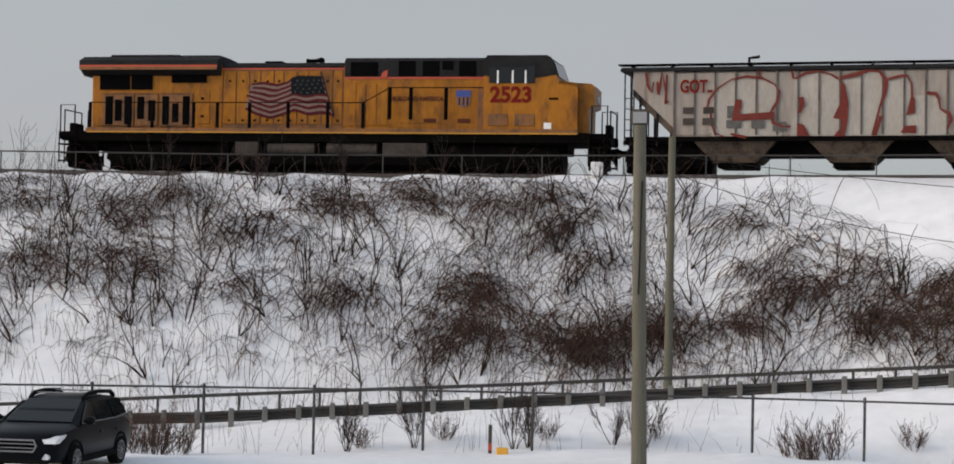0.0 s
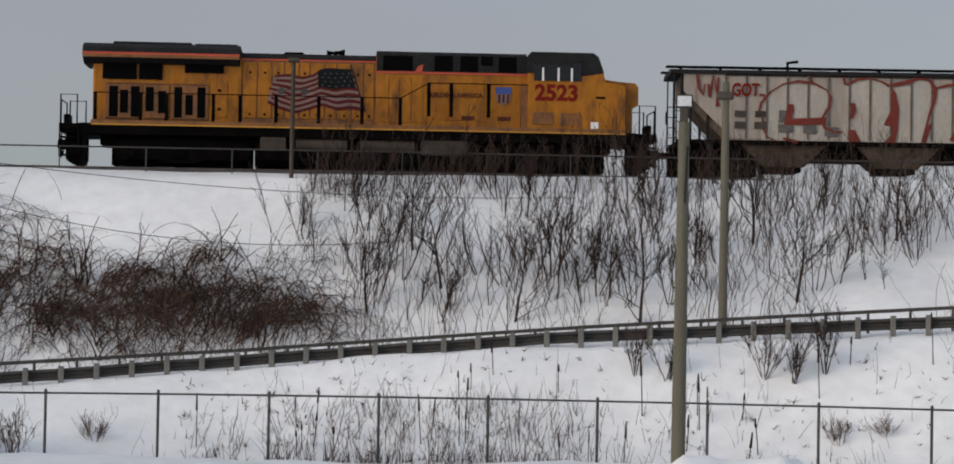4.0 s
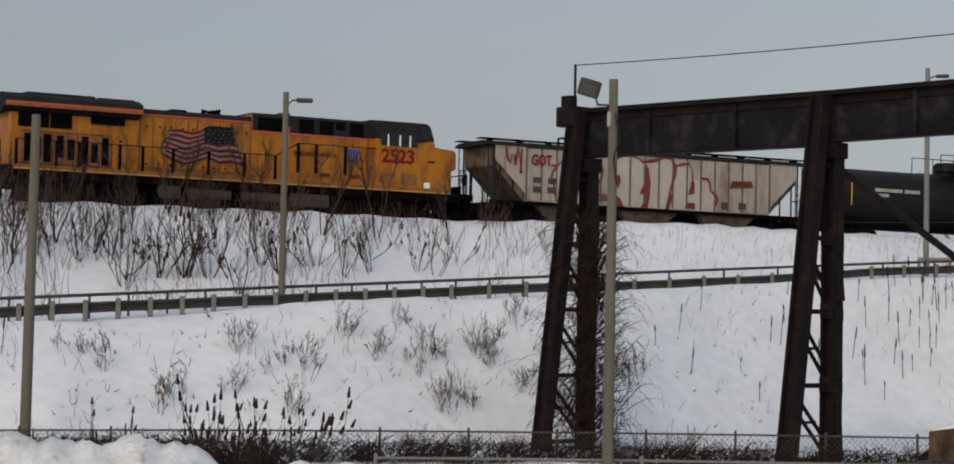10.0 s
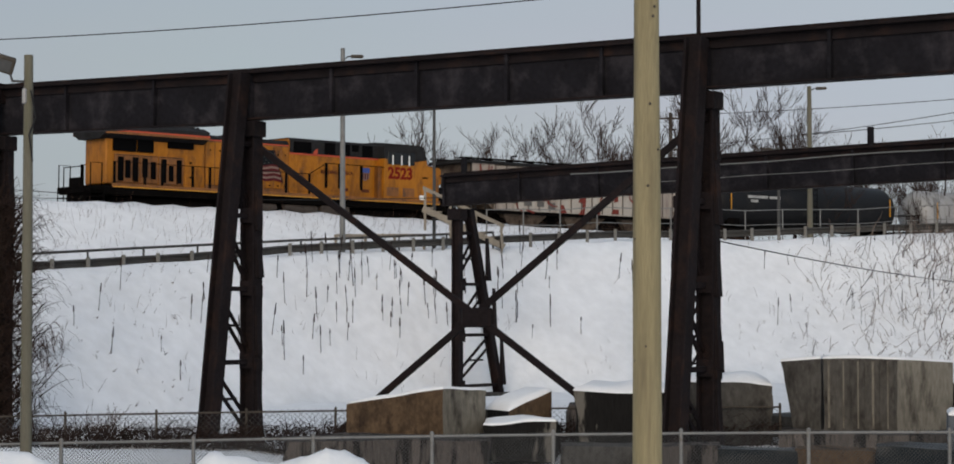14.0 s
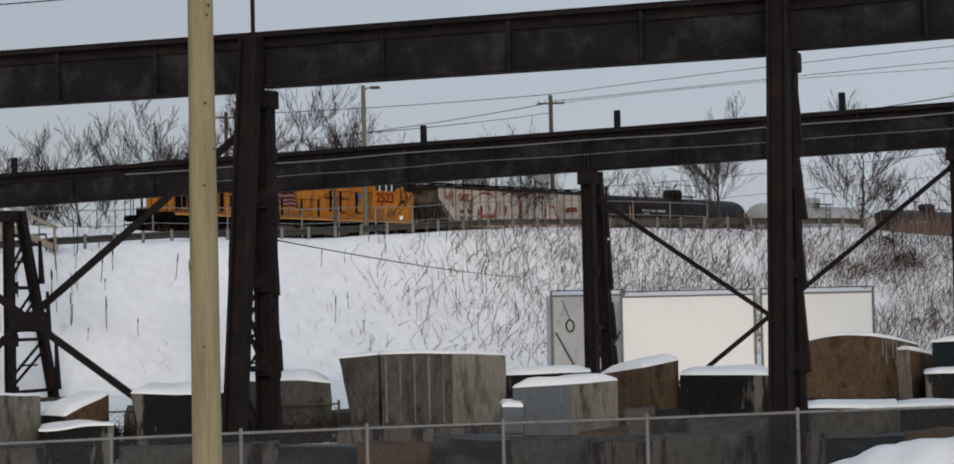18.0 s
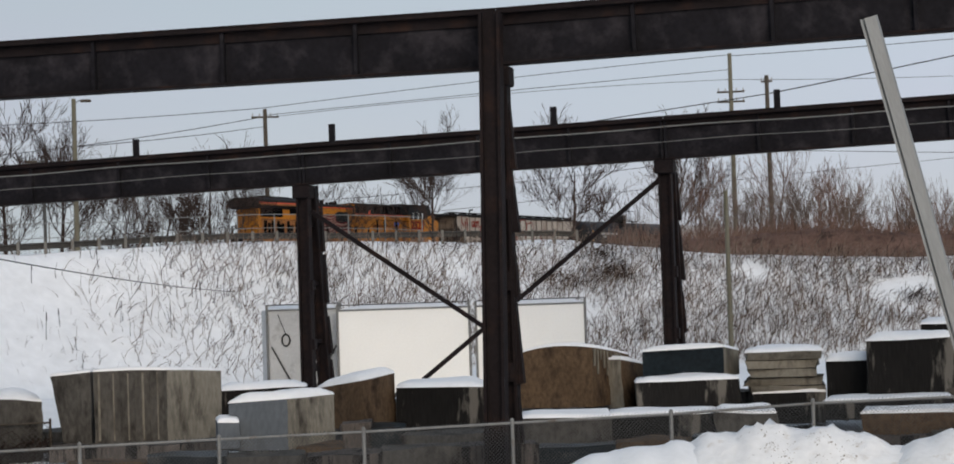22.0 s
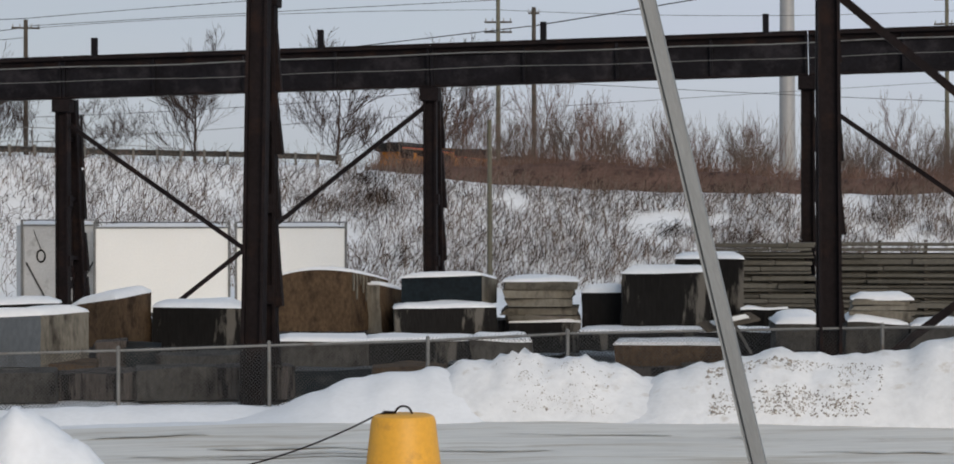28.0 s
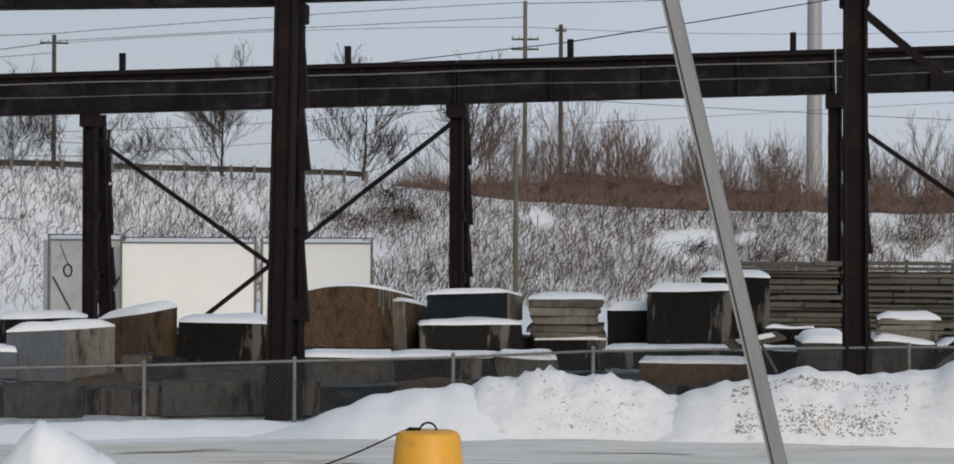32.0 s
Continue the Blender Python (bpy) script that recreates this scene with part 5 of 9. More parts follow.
# ---- guard rail beside the upper road ----
def build_guard_rail():
    R = thing("guard_rail", Matrix(), "grey steel guard rail on short posts beside the sloping road", "guard rail", kind="structure")
    b, pts = -18.0, []
    while b < 96.3:
        r, z = guard(b)
        x, y = polar(b, r)
        pts.append((b, Vector((x, y, ground_z(x, y, False) + float(np.interp(b, [80, 86], [0, 0.22]))))))
        b += math.degrees(1.04 / r)
        if b > 58:
            b += math.degrees(0.35 / r)
    post = Shape().box(-0.085, 0.085, -0.24, -0.06, -0.6, 0.55, 0.02).mesh("guard_post", CONCRETE_POST)
    for i, (b, p) in enumerate(pts):
        ob = new("guard_post", post)
        ob.parent = R
        ob.matrix_basis = Matrix.Translation(p) @ pose(0, 0, 0, 0, 0, -b)
    for i in range(0, len(pts) - 1, 4):
        seg = pts[i:i + 5]
        s = Shape()
        for (b0, p0), (b1, p1) in zip(seg[:-1], seg[1:]):
            n0 = Vector((p0.x, p0.y, 0)).normalized()
            # corrugated section
            prof = [(0.0, 0.47), (0.05, 0.44), (0.06, 0.39), (-0.04, 0.34), (-0.04, 0.26), (0.06, 0.21), (0.05, 0.16), (0.0, 0.12)]
            v = []
            for p in (p0, p1):
                v += [p - n0 * o + Vector((0, 0, h)) for o, h in prof]
            k = len(prof)
            s.add(v, [(j, j + k, j + k + 1, j + 1) for j in range(k - 1)])
        part("corrugated_beam", s, GUARD_STEEL, R, "weathered corrugated steel beam")
    # pipe handrail set behind the guard rail along the lower stretch
    H = thing("pipe_handrail", Matrix(), "dark grey pipe railing behind the guard rail", "railing", kind="structure")
    b, last = -18.0, None
    rise_b = [-20, -9.3, 0.56, 6.5, 15.7, 25, 32.7, 41.8, 52.7, 59.2, 64.7, 69, 76]
    rise = [-0.0655, -0.0554, -0.0462, -0.0395, -0.0283, -0.0144, -0.0045, 0.0066, 0.0184, 0.0251, 0.0306, 0.0345, 0.0395]
    while b < 75:
        r, z = guard(b)
        x, y = polar(b, r + 1.0)
        p = Vector((x, y, EYE - 0.04 + (r + 1.0) * float(np.interp(b, rise_b, rise))))
        part("rail_post", Shape().rod((x, y, ground_z(x, y, False) - 0.3), p, 0.045, n=6), GALV_DARK, H)
        if last is not None:
            part("top_rail", Shape().bar(last, p, 0.1, 0.11), GUARD_STEEL, H, "dark grey top rail")
        last = p
        b += math.degrees(1.25 / r) if b < 60 else math.degrees(2.2 / r)


build_guard_rail()


# ---- thin pipe railing along the top of the bank, in front of the train ----
def build_bank_railing():
    H = thing("bank_railing", Matrix(), "thin grey pipe railing along the embankment top", "railing", kind="structure")
    last = None
    for s in np.arange(-14, 78, 3.1):
        p, q = on_line(s), on_line(s + 1)
        d = (q - p).normalized()
        p = p + Vector((d.y, -d.x, 0)) * 3.3
        g = ground_z(p.x, p.y)
        a = Vector((p.x, p.y, rail_z(s) + 0.62))
        part("rail_post", Shape().rod((p.x, p.y, g - 0.2), a, 0.024, n=6), GALV_DARK, H)
        if last is not None:
            part("top_rail", Shape().rod(last, a, 0.028, n=6), GUARD_STEEL, H, "thin grey pipe")
        last = a


build_bank_railing()


# ---- chain link fences ----
def build_fence(posts, label, mesh_pitch, post_r, mat_post, spikes=False, wire_r=0.0035):
    F = thing("chain_link_fence", Matrix(), label, "fence", kind="structure")
    for b, r, z0, z1 in posts:
        x, y = polar(b, r)
        p = part("fence_post", Shape().rod((x, y, z0 - 0.3), (x, y, z1 + 0.05), post_r, n=10), mat_post, F, "round steel post", smooth=50)
        part("post_cap", Shape().lathe([(post_r * 1.15, 0), (post_r * 1.1, 0.04), (0.01, 0.08)], 10).moved(Matrix.Translation((x, y, z1 + 0.04))), mat_post, p)
    for (b0, r0, a0, t0), (b1, r1, a1, t1) in zip(posts[:-1], posts[1:]):
        p, q = Vector((*polar(b0, r0), 0)), Vector((*polar(b1, r1), 0))
        part("top_rail", Shape().rod(p + Vector((0, 0, t0)), q + Vector((0, 0, t1)), post_r * 0.7, n=8), mat_post, F, "steel top rail", smooth=50)
        if mesh_pitch:
            s = Shape()
            L = (q - p).length
            hgt = ((t0 - a0) + (t1 - a1)) / 2
            n = int((L + hgt) / mesh_pitch)
            d = (q - p).normalized()
            for i in range(n):
                for way in (1, -1):
                    u0 = i * mesh_pitch - (hgt if way > 0 else 0)
                    ua, ub, ha, hb = u0, u0 + way * hgt, 0.0, hgt
                    if way < 0:
                        ua, ub = i * mesh_pitch, i * mesh_pitch - hgt
                    lo, hi = (ua, ub) if ua < ub else (ub, ua)
                    if hi <= 0 or lo >= L:
                        continue
                    def cut(u):
                        k = (u - ua) / (ub - ua)
                        return k
                    k0, k1 = sorted((cut(min(max(lo, 0), L)), cut(min(max(hi, 0), L))))
                    def pt(k):
                        u = ua + (ub - ua) * k
                        f = u / L
                        z = (a0 + (a1 - a0) * f) + k * ((t0 + (t1 - t0) * f) - (a0 + (a1 - a0) * f))
                        return p + d * u + Vector((0, 0, z))
                    s.rod(pt(k0), pt(k1), wire_r, n=3, caps=False)
            if spikes:
                for i in range(int(L / mesh_pitch)):
                    u = i * mesh_pitch
                    z = t0 + (t1 - t0) * u / L
                    s.rod(p + d * u + Vector((0, 0, z)), p + d * (u + 0.03) + Vector((0, 0, z + 0.07)), wire_r, n=3, caps=False)
            ob = part("wire_mesh", s, GALV_DARK, F, "woven diamond wire mesh")
            tagged(ob, kind="stuff")
    return F


def yard_fence():
    bs = [55.4, 59.0, 62.6, 66.09, 69.3, 72.51, 75.8, 79.25, 82.65, 86.34, 90.24, 94.27, 98.57, 102.37, 106.6, 110.8, 115.0, 119.0]
    tb, tz = [55, 66, 79, 90, 98.6, 102.4, 111, 119], [1.0, 1.08, 1.22, 1.34, 1.52, 1.68, 1.84, 1.95]
    posts = [(b, 48.5, 0.02, float(np.interp(b, tb, tz))) for b in bs]
    build_fence(posts, "galvanised chain link fence along the stone yard", 0.085, 0.045, GALV, True, 0.0062)


def road_fence():
    posts = [(-16.2 + 2.965 * i, 58.0, -0.8, 1.1) for i in range(21)]
    build_fence(posts, "tall thin grey chain link fence in the snow", 0.0, 0.04, GALV_DARK)


def dark_fence():
    posts = [(43.5 + 2.4 * i, 58.5 + 0.1 * i, 0.1, 1.0 + 0.02 * i) for i in range(17)]
    build_fence(posts, "old dark wire fence overgrown with dead vines", 0.16, 0.035, POLE_DARK, True, 0.006)


yard_fence()
road_fence()
dark_fence()


# ---- poles ----
def build_pole(b, r, z0, z1, rad, material, label, lean=(0, 0), group="utility poles"):
    m = pose(*polar(b, r), z0 - 0.4, lean[0], lean[1], -b)
    P = thing("utility_pole", m, label, "pole", group=group)
    h = z1 - z0 + 0.4
    rng = random.Random(round(b * 100))
    prof = []
    for k in range(9):
        f = k / 8
        prof.append((rad * (1.12 - 0.28 * f) * (1 + 0.02 * rng.uniform(-1, 1)), h * f))
    part("shaft", Shape().lathe(prof, 16), material, P, "", smooth=50)
    return P, h


def flood_lamp(P, z, way, size, back):
    """A boxy floodlight on a bracket."""
    s = Shape().bar((0, 0, z - 0.25), (way * 0.35, -0.1, z - 0.25), 0.05, 0.05).bar((way * 0.35, -0.1, z - 0.27), (way * 0.42, -0.12, z - 0.02), 0.04, 0.04)
    part("lamp_bracket", s, GALV_DARK, P, "steel lamp bracket")
    head = Shape().box(-size * 0.5, size * 0.5, -0.09, 0.09, -size * 0.38, size * 0.38, 0.03).moved(pose(way * 0.55, -0.15, z + size * 0.25, 24, -16 * way, 0))
    h = part("lamp_head", head, POLE_DARK, P, "dark floodlight housing")
    glass = Shape().box(-size * 0.36, size * 0.36, -0.115, -0.09, -size * 0.25, size * 0.25).moved(pose(way * 0.55, -0.15, z + size * 0.25, 24, -16 * way, 0))
    part("lamp_glass", glass, GALV_DARK, h, "grey lamp glass")


def cobra_lamp(P, z, way):
    s = Shape().tube([(0, 0, z - 0.15), (way * 0.25, 0, z + 0.02), (way * 0.45, 0, z + 0.04)], 0.03)
    part("lamp_arm", s, GALV_DARK, P, "short lamp arm")
    s = Shape().box(0.35, 0.95, -0.14, 0.14, z - 0.05, z + 0.1, 0.05)
    if way < 0:
        s.v = [(-x, y, q) for x, y, q in s.v]
    part("lamp_head", s, POLE_DARK, P, "dark street lamp head")


def build_poles():
    P, h = build_pole(4.5, 45, 0.1, 7.5, 0.15, POLE_WOOD, "weathered grey wooden pole with a lamp on top", (0.4, -0.9))
    lb = part("lamp_box", Shape().box(-0.18, 0.18, -0.1, 0.12, h, h + 0.34, 0.04), POLE_DARK, P, "dark lamp housing")
    part("lamp_glass", Shape().box(-0.145, 0.145, -0.118, -0.095, h + 0.04, h + 0.28), SILVER_BOX, lb, "pale lamp glass")
    part("lamp_base", Shape().box(-0.11, 0.11, -0.09, 0.09, h - 0.35, h, 0.03), POLE_DARK, P)
    part("strap", Shape().rod((0.06, -0.16, h - 1.2), (-0.02, -0.15, h - 3.6), 0.02), WIRE, P, "cable down the pole")
    build_pole(5.23, 66.8, 0.4, 8.85, 0.13, POLE_WOOD, "plain weathered wooden pole on the bank")
    P, h = build_pole(27.5, 52, -0.2, 8.3, 0.16, POLE_WOOD, "greenish weathered wooden pole with a floodlight", (0, 0.15))
    part("lamp_base", Shape().box(-0.1, 0.1, -0.1, 0.1, h - 0.5, h + 0.35, 0.03), POLE_DARK, P, "black lamp mount")
    hd = part("lamp_head", Shape().box(-0.21, 0.21, -0.1, 0.1, h + 0.35, h + 0.68, 0.04), POLE_DARK, P, "black floodlight housing")
    part("lamp_glass", Shape().box(-0.17, 0.17, -0.12, -0.1, h + 0.39, h + 0.64), LENS, hd, "pale lamp glass")
    part("strap", Shape().rod((0.1, -0.15, h - 0.6), (0.05, -0.17, h - 2.0), 0.025), WIRE, P, "cable down the pole")
    P, h = build_pole(28.64, 65.8, 2.4, 10.7, 0.13, POLE_WOOD, "weathered wooden street lamp pole beside the road")
    part("lamp_head", Shape().box(-0.28, 0.25, -0.18, 0.1, h - 0.55, h - 0.3, 0.05), POLE_DARK, P, "dark lamp head")
    build_pole(46.05, 60, 0.2, 9.75, 0.145, POLE_WOOD, "greenish wooden pole with no fittings", (0, 0.4))
    P, h = build_pole(52.76, 73.8, 4.6, 12.15, 0.115, POLE_WOOD, "grey wooden street lamp pole beside the guard rail")
    cobra_lamp(P, h - 0.3, 1)
    P, h = build_pole(61.68, 48.0, 0.0, 9.75, 0.12, POLE_WOOD, "weathered wooden pole with a floodlight")
    flood_lamp(P, h - 0.35, -1, 0.5, 0)
    part("insulator_bracket", Shape().box(-0.14, -0.04, -0.14, 0.02, h - 1.1, h - 0.75, 0.03), SILVER_BOX, P, "white insulator")
    part("cable_loop", Shape().tube([(0.05, -0.12, h - 0.8), (0.16, -0.1, h - 1.4), (0.02, -0.13, h - 1.8), (0.1, -0.12, h - 2.4)], 0.02), WIRE, P, "looped cable")
    P, h = build_pole(78.33, 26.0, 0.0, 9.6, 0.175, POLE_WOOD_LIGHT, "thick pale treated timber pole", (0, 0.1))
    rng = random.Random(5)
    for i in range(9):
        a, z = rng.uniform(3.6, 5.8), rng.uniform(2.5, 8.5)
        part("knot", Shape().lathe([(0.02, -0.005), (0.012, 0.006)], 8).moved(pose(0.17 * math.cos(a), 0.17 * math.sin(a), z, 90, 0, math.degrees(a) + 90)), POLE_DARK, P, "dark knot")
    P, h = build_pole(70.08, 96.5, 6.2, 16.1, 0.12, GALV, "slim grey metal street lamp pole")
    cobra_lamp(P, h - 0.4, 1)
    P, h = build_pole(82.73, 117.0, 7.6, 16.4, 0.14, POLE_WOOD, "wooden street lamp pole beside the road")
    cobra_lamp(P, h - 0.15, 1)
    build_pole(72.57, 101.5, 7.0, 13.85, 0.08, GALV_DARK, "thin dark metal post")
    P, h = build_pole(81.9, 119.0, 7.4, 13.2, 0.09, GALV_DARK, "slim grey lamp post")
    cobra_lamp(P, h - 0.1, -1)
    build_pole(100.26, 99.0, 0.6, 9.3, 0.12, POLE_WOOD, "weathered wooden pole at the foot of the slope")
    P, h = build_pole(52.34, 101.0, 7.5, 14.1, 0.06, POLE_DARK, "dark slim lamp post behind the train")
    cobra_lamp(P, h - 0.05, 1)
    P, h = build_pole(29.6, 90.0, 7.5, 13.4, 0.09, POLE_DARK, "dark slim lamp post behind the train")
    cobra_lamp(P, h - 0.05, 1)
    # distribution poles with cross-arms
    for b, r, z1, arms, m in ((87.83, 170, 20.9, (20.25,), POLE_DARK), (100.5, 170, 24.1, (21.0, 20.2), POLE_WOOD), (101.47, 170, 22.2, (21.7,), POLE_DARK), (79.0, 190, 21.9, (21.4, 18.6), POLE_DARK), (112.5, 190, 25, (24.5, 22.3), POLE_WOOD)):
        P, h = build_pole(b, r, 6.0, z1, 0.19, m, "distant wooden power pole with cross-arms", group="power poles")
        for level in arms:
            z = h - (z1 - level)
            half = 0.45 if z1 == 22.2 else 1.1
            arm = part("cross_arm", Shape().box(-half, half, -0.07, 0.07, z - 0.07, z + 0.07), POLE_DARK, P, "timber cross-arm")
            for x in (-0.9 * half, -0.4 * half, 0.4 * half, 0.9 * half):
                part("insulator", Shape().rod((x, 0, z + 0.07), (x, 0, z + 0.33), 0.06, 0.03, 6), SILVER_BOX, arm, "insulator")
    P = thing("steel_mast", pose(*polar(108.3, 300), 2), "tall pale tubular steel transmission mast in the distance", "mast")
    part("shaft", Shape().lathe([(1.25, 0), (1.1, 22), (0.95, 50)], 18), SILVER_BOX, P, "", smooth=40)
    part("flange", Shape().lathe([(1.35, 10), (1.35, 10.3)], 18), GALV, P, "bolted flange")
    part("flange", Shape().lathe([(1.25, 24), (1.25, 24.3)], 18), GALV, P, "bolted flange")


build_poles()


def sag(p, q, drop, n=24):
    p, q = Vector(p), Vector(q)
    return [p.lerp(q, k / n) - Vector((0, 0, drop * (1 - (2 * k / n - 1) ** 2))) for k in range(n + 1)]


def build_wires():
    def at(b, r, z):
        return (*polar(b, r), z)
    runs = [(at(87.83, 170, 21.0), at(100.5, 170, 24.0), -0.15, 0.03), (at(87.83, 170, 20.4), at(100.5, 170, 22.8), -0.05, 0.03), (at(79.0, 190, 21.7), at(87.83, 170, 21.0), 0.2, 0.03),
            (at(79.0, 190, 18.8), at(87.83, 170, 20.3), 0.4, 0.03), (at(82.73, 117, 13.75), at(87.83, 170, 19.5), 0.1, 0.025), (at(60, 240, 17), at(79, 190, 18.8), 2, 0.03),
            (at(87.83, 170, 20.2), at(100.5, 170, 22.0), -0.35, 0.025), (at(100.5, 170, 22.0), at(118, 190, 24.2), 1.0, 0.025), (at(100.5, 170, 23.9), at(125, 185, 29), 1.0, 0.03),
            (at(87.83, 170, 15.6), at(101.47, 170, 20.7), -0.05, 0.045), (at(101.47, 170, 20.7), at(118, 170, 28.4), 0.25, 0.045),
            (at(87.83, 170, 13.2), at(100.5, 170, 15.9), 0.35, 0.025), (at(87.83, 170, 11.2), at(112.5, 190, 17.2), -0.1, 0.025), (at(101.47, 170, 16.2), at(125, 185, 13.2), 0.4, 0.025)]
    for a, b, d, r in runs:
        single("overhead_wire", Shape().tube(sag(a, b, d), r, 4), WIRE, "dark overhead wire sagging between poles", "wire", group="overhead wires")
    for a, b, d in ((spot(5.3, 67, 7.8), spot(30, 79, 0.3), 1.0), (spot(5.3, 67, 7.2), spot(20, 68, 3.0), 1.0)):
        single("guy_wire", Shape().tube(sag(a, b, d), 0.012, 4), WIRE, "thin cable hanging over the snowy bank", "wire", group="overhead wires")
    a, b = Vector((*polar(79.9, 56), 5.95)), Vector((*polar(86.9, 113), 5.5))
    single("guy_wire", Shape().tube(sag(a, b, 0.15), 0.018, 4), WIRE, "thin cable hanging over the snowy bank", "wire", group="overhead wires")
    a, b = Vector((*polar(58.5, 120), 11.3)), Vector((*polar(75, 95), 9.3))
    single("guy_wire", Shape().tube(sag(a, b, 0.6), 0.02, 4), WIRE, "thin cable over the railway", "wire", group="overhead wires")


build_wires()


# ---- stone yard ----
def block_shape(w, d, h, seed, rough=0.08, jit=0.06, n=6, dome=0.0, wedge=0.0):
    """A quarried block: a subdivided box with leaning corners and broken faces. Base at z 0, x centred, front face at y 0."""
    rng = random.Random(seed)
    cor = {}
    for a in (0, 1):
        for b in (0, 1):
            for c in (0, 1):
                cor[a, b, c] = Vector((rng.uniform(-1, 1) * w * jit, rng.uniform(-1, 1) * d * jit, rng.uniform(-1, 1) * h * jit * (1 if c else 0)))
    idx, v, f = {}, [], []

    def vert(i, j, k):
        key = (i, j, k)
        if key not in idx:
            x, y, z = i / n, j / n, k / n
            p = Vector(((x - 0.5) * w, y * d, z * h))
            for (a, b, c), o in cor.items():
                p += o * ((x if a else 1 - x) * (y if b else 1 - y) * (z if c else 1 - z))
            if dome:
                p.z += dome * z * (1 - (2 * x - 1) ** 2) - dome * 0.3 * z
            if wedge:
                p.z += wedge * z * (x - 0.5)
            q = (p.x * 0.8 + seed, p.y * 0.8, p.z * 0.8)
            e = sum(1 for t in (i, j, k) if t in (0, n))
            s = rough * (0.6 if e > 1 else 1.0)
            p += Vector((noise.noise(q), noise.noise((q[0] + 9, q[1], q[2])), noise.noise((q[0], q[1] + 9, q[2])) if k else 0)) * s
            p += Vector((noise.noise(tuple(3 * t for t in q)), noise.noise(tuple(3.1 * t for t in q)), 0)) * s * 0.5
            idx[key] = len(v)
            v.append(p)
        return idx[key]
    for i in range(n):
        for j in range(n):
            f.append((vert(i, 0, j), vert(i + 1, 0, j), vert(i + 1, 0, j + 1), vert(i, 0, j + 1)))
            f.append((vert(i, n, j), vert(i, n, j + 1), vert(i + 1, n, j + 1), vert(i + 1, n, j)))
            f.append((vert(0, i, j), vert(0, i, j + 1), vert(0, i + 1, j + 1), vert(0, i + 1, j)))
            f.append((vert(n, i, j), vert(n, i + 1, j), vert(n, i + 1, j + 1), vert(n, i, j + 1)))
            f.append((vert(i, j, n), vert(i + 1, j, n), vert(i + 1, j + 1, n), vert(i, j + 1, n)))
            f.append((vert(i, j, 0), vert(i, j + 1, 0), vert(i + 1, j + 1, 0), vert(i + 1, j, 0)))
    s = Shape().add(v, f)
    return s, [v[vert(i, j, n)] for i in range(n + 1) for j in range(n + 1)], n


KINDS = {
    "B": (STONE_BROWN, "brown rough granite block capped with snow"), "D": (STONE_DARK, "dark weathered stone block capped with snow"), "G": (STONE_GREY, "grey rough quarry block capped with snow"),
    "G2": (STONE_GREY, "grey split-faced quarry block"), "RIB": (STONE_GREY, "grey quarry block with drilled vertical grooves"), "BL": (STONE_BLUE, "blue-grey sawn stone block capped with snow"),
    "P": (STONE_PALE, "pale rough stone block capped with snow"), "DG": (STONE_DARK, "dark grey stone block capped with snow"), "BLK": (STONE_TEAL, "polished dark blue-grey stone block with snow on top"),
    "PL": (STONE_PALE, "stack of pale stone layers under snow"), "DK": (STONE_DARK, "black wet stone block streaked with meltwater"), "PL2": (STONE_PALE, "small stack of flat stones under snow"),
    "LG": (STONE_GREY, "grey streaked stone block in a low row"), "DB": (STONE_LOW, "dark weathered stone block in a low row"), "BB": (STONE_BROWN, "brown weathered stone block in a low row"), "DT": (STONE_TEAL, "dark blue-grey block in a low row, some standing for shaded gaps"),
}


COUNT = [0]


def stone_cap(T, top, nn, seed, dep):
    """A cap of snow that follows a block's top and bulges over it."""
    cap, v, f = Shape(), [], []
    mid = sum((Vector(p) for p in top), Vector()) / len(top)
    for q in (0, 1):
        for a in range(nn + 1):
            for c in range(nn + 1):
                p = Vector(top[a * (nn + 1) + c])
                e = max(0.0, (1 - abs(2 * a / nn - 1) ** 6) * (1 - abs(2 * c / nn - 1) ** 6)) ** 0.5
                k = 0.98 if q else 1.015
                p.x, p.y = mid.x + (p.x - mid.x) * k, mid.y + (p.y - mid.y) * k
                p.z += (0.05 + dep * e * (0.8 + 0.5 * noise.noise((p.x + seed, p.y, 0.3)))) if q else -0.015
                v.append(p)
    N = (nn + 1) ** 2
    for a in range(nn):
        for c in range(nn):
            k = a * (nn + 1) + c
            f.append((N + k, N + k + nn + 1, N + k + nn + 2, N + k + 1))
    rim = [a * (nn + 1) for a in range(nn + 1)] + [nn * (nn + 1) + c for c in range(1, nn + 1)] + [a * (nn + 1) + nn for a in range(nn - 1, -1, -1)] + [c for c in range(nn - 1, 0, -1)]
    for a, c in zip(rim, rim[1:] + rim[:1]):
        f.append((a, c, N + c, N + a))
    part("snow_cap", cap.add(v, f), SNOW_CAP, T, "rounded cap of fresh snow", smooth=70)


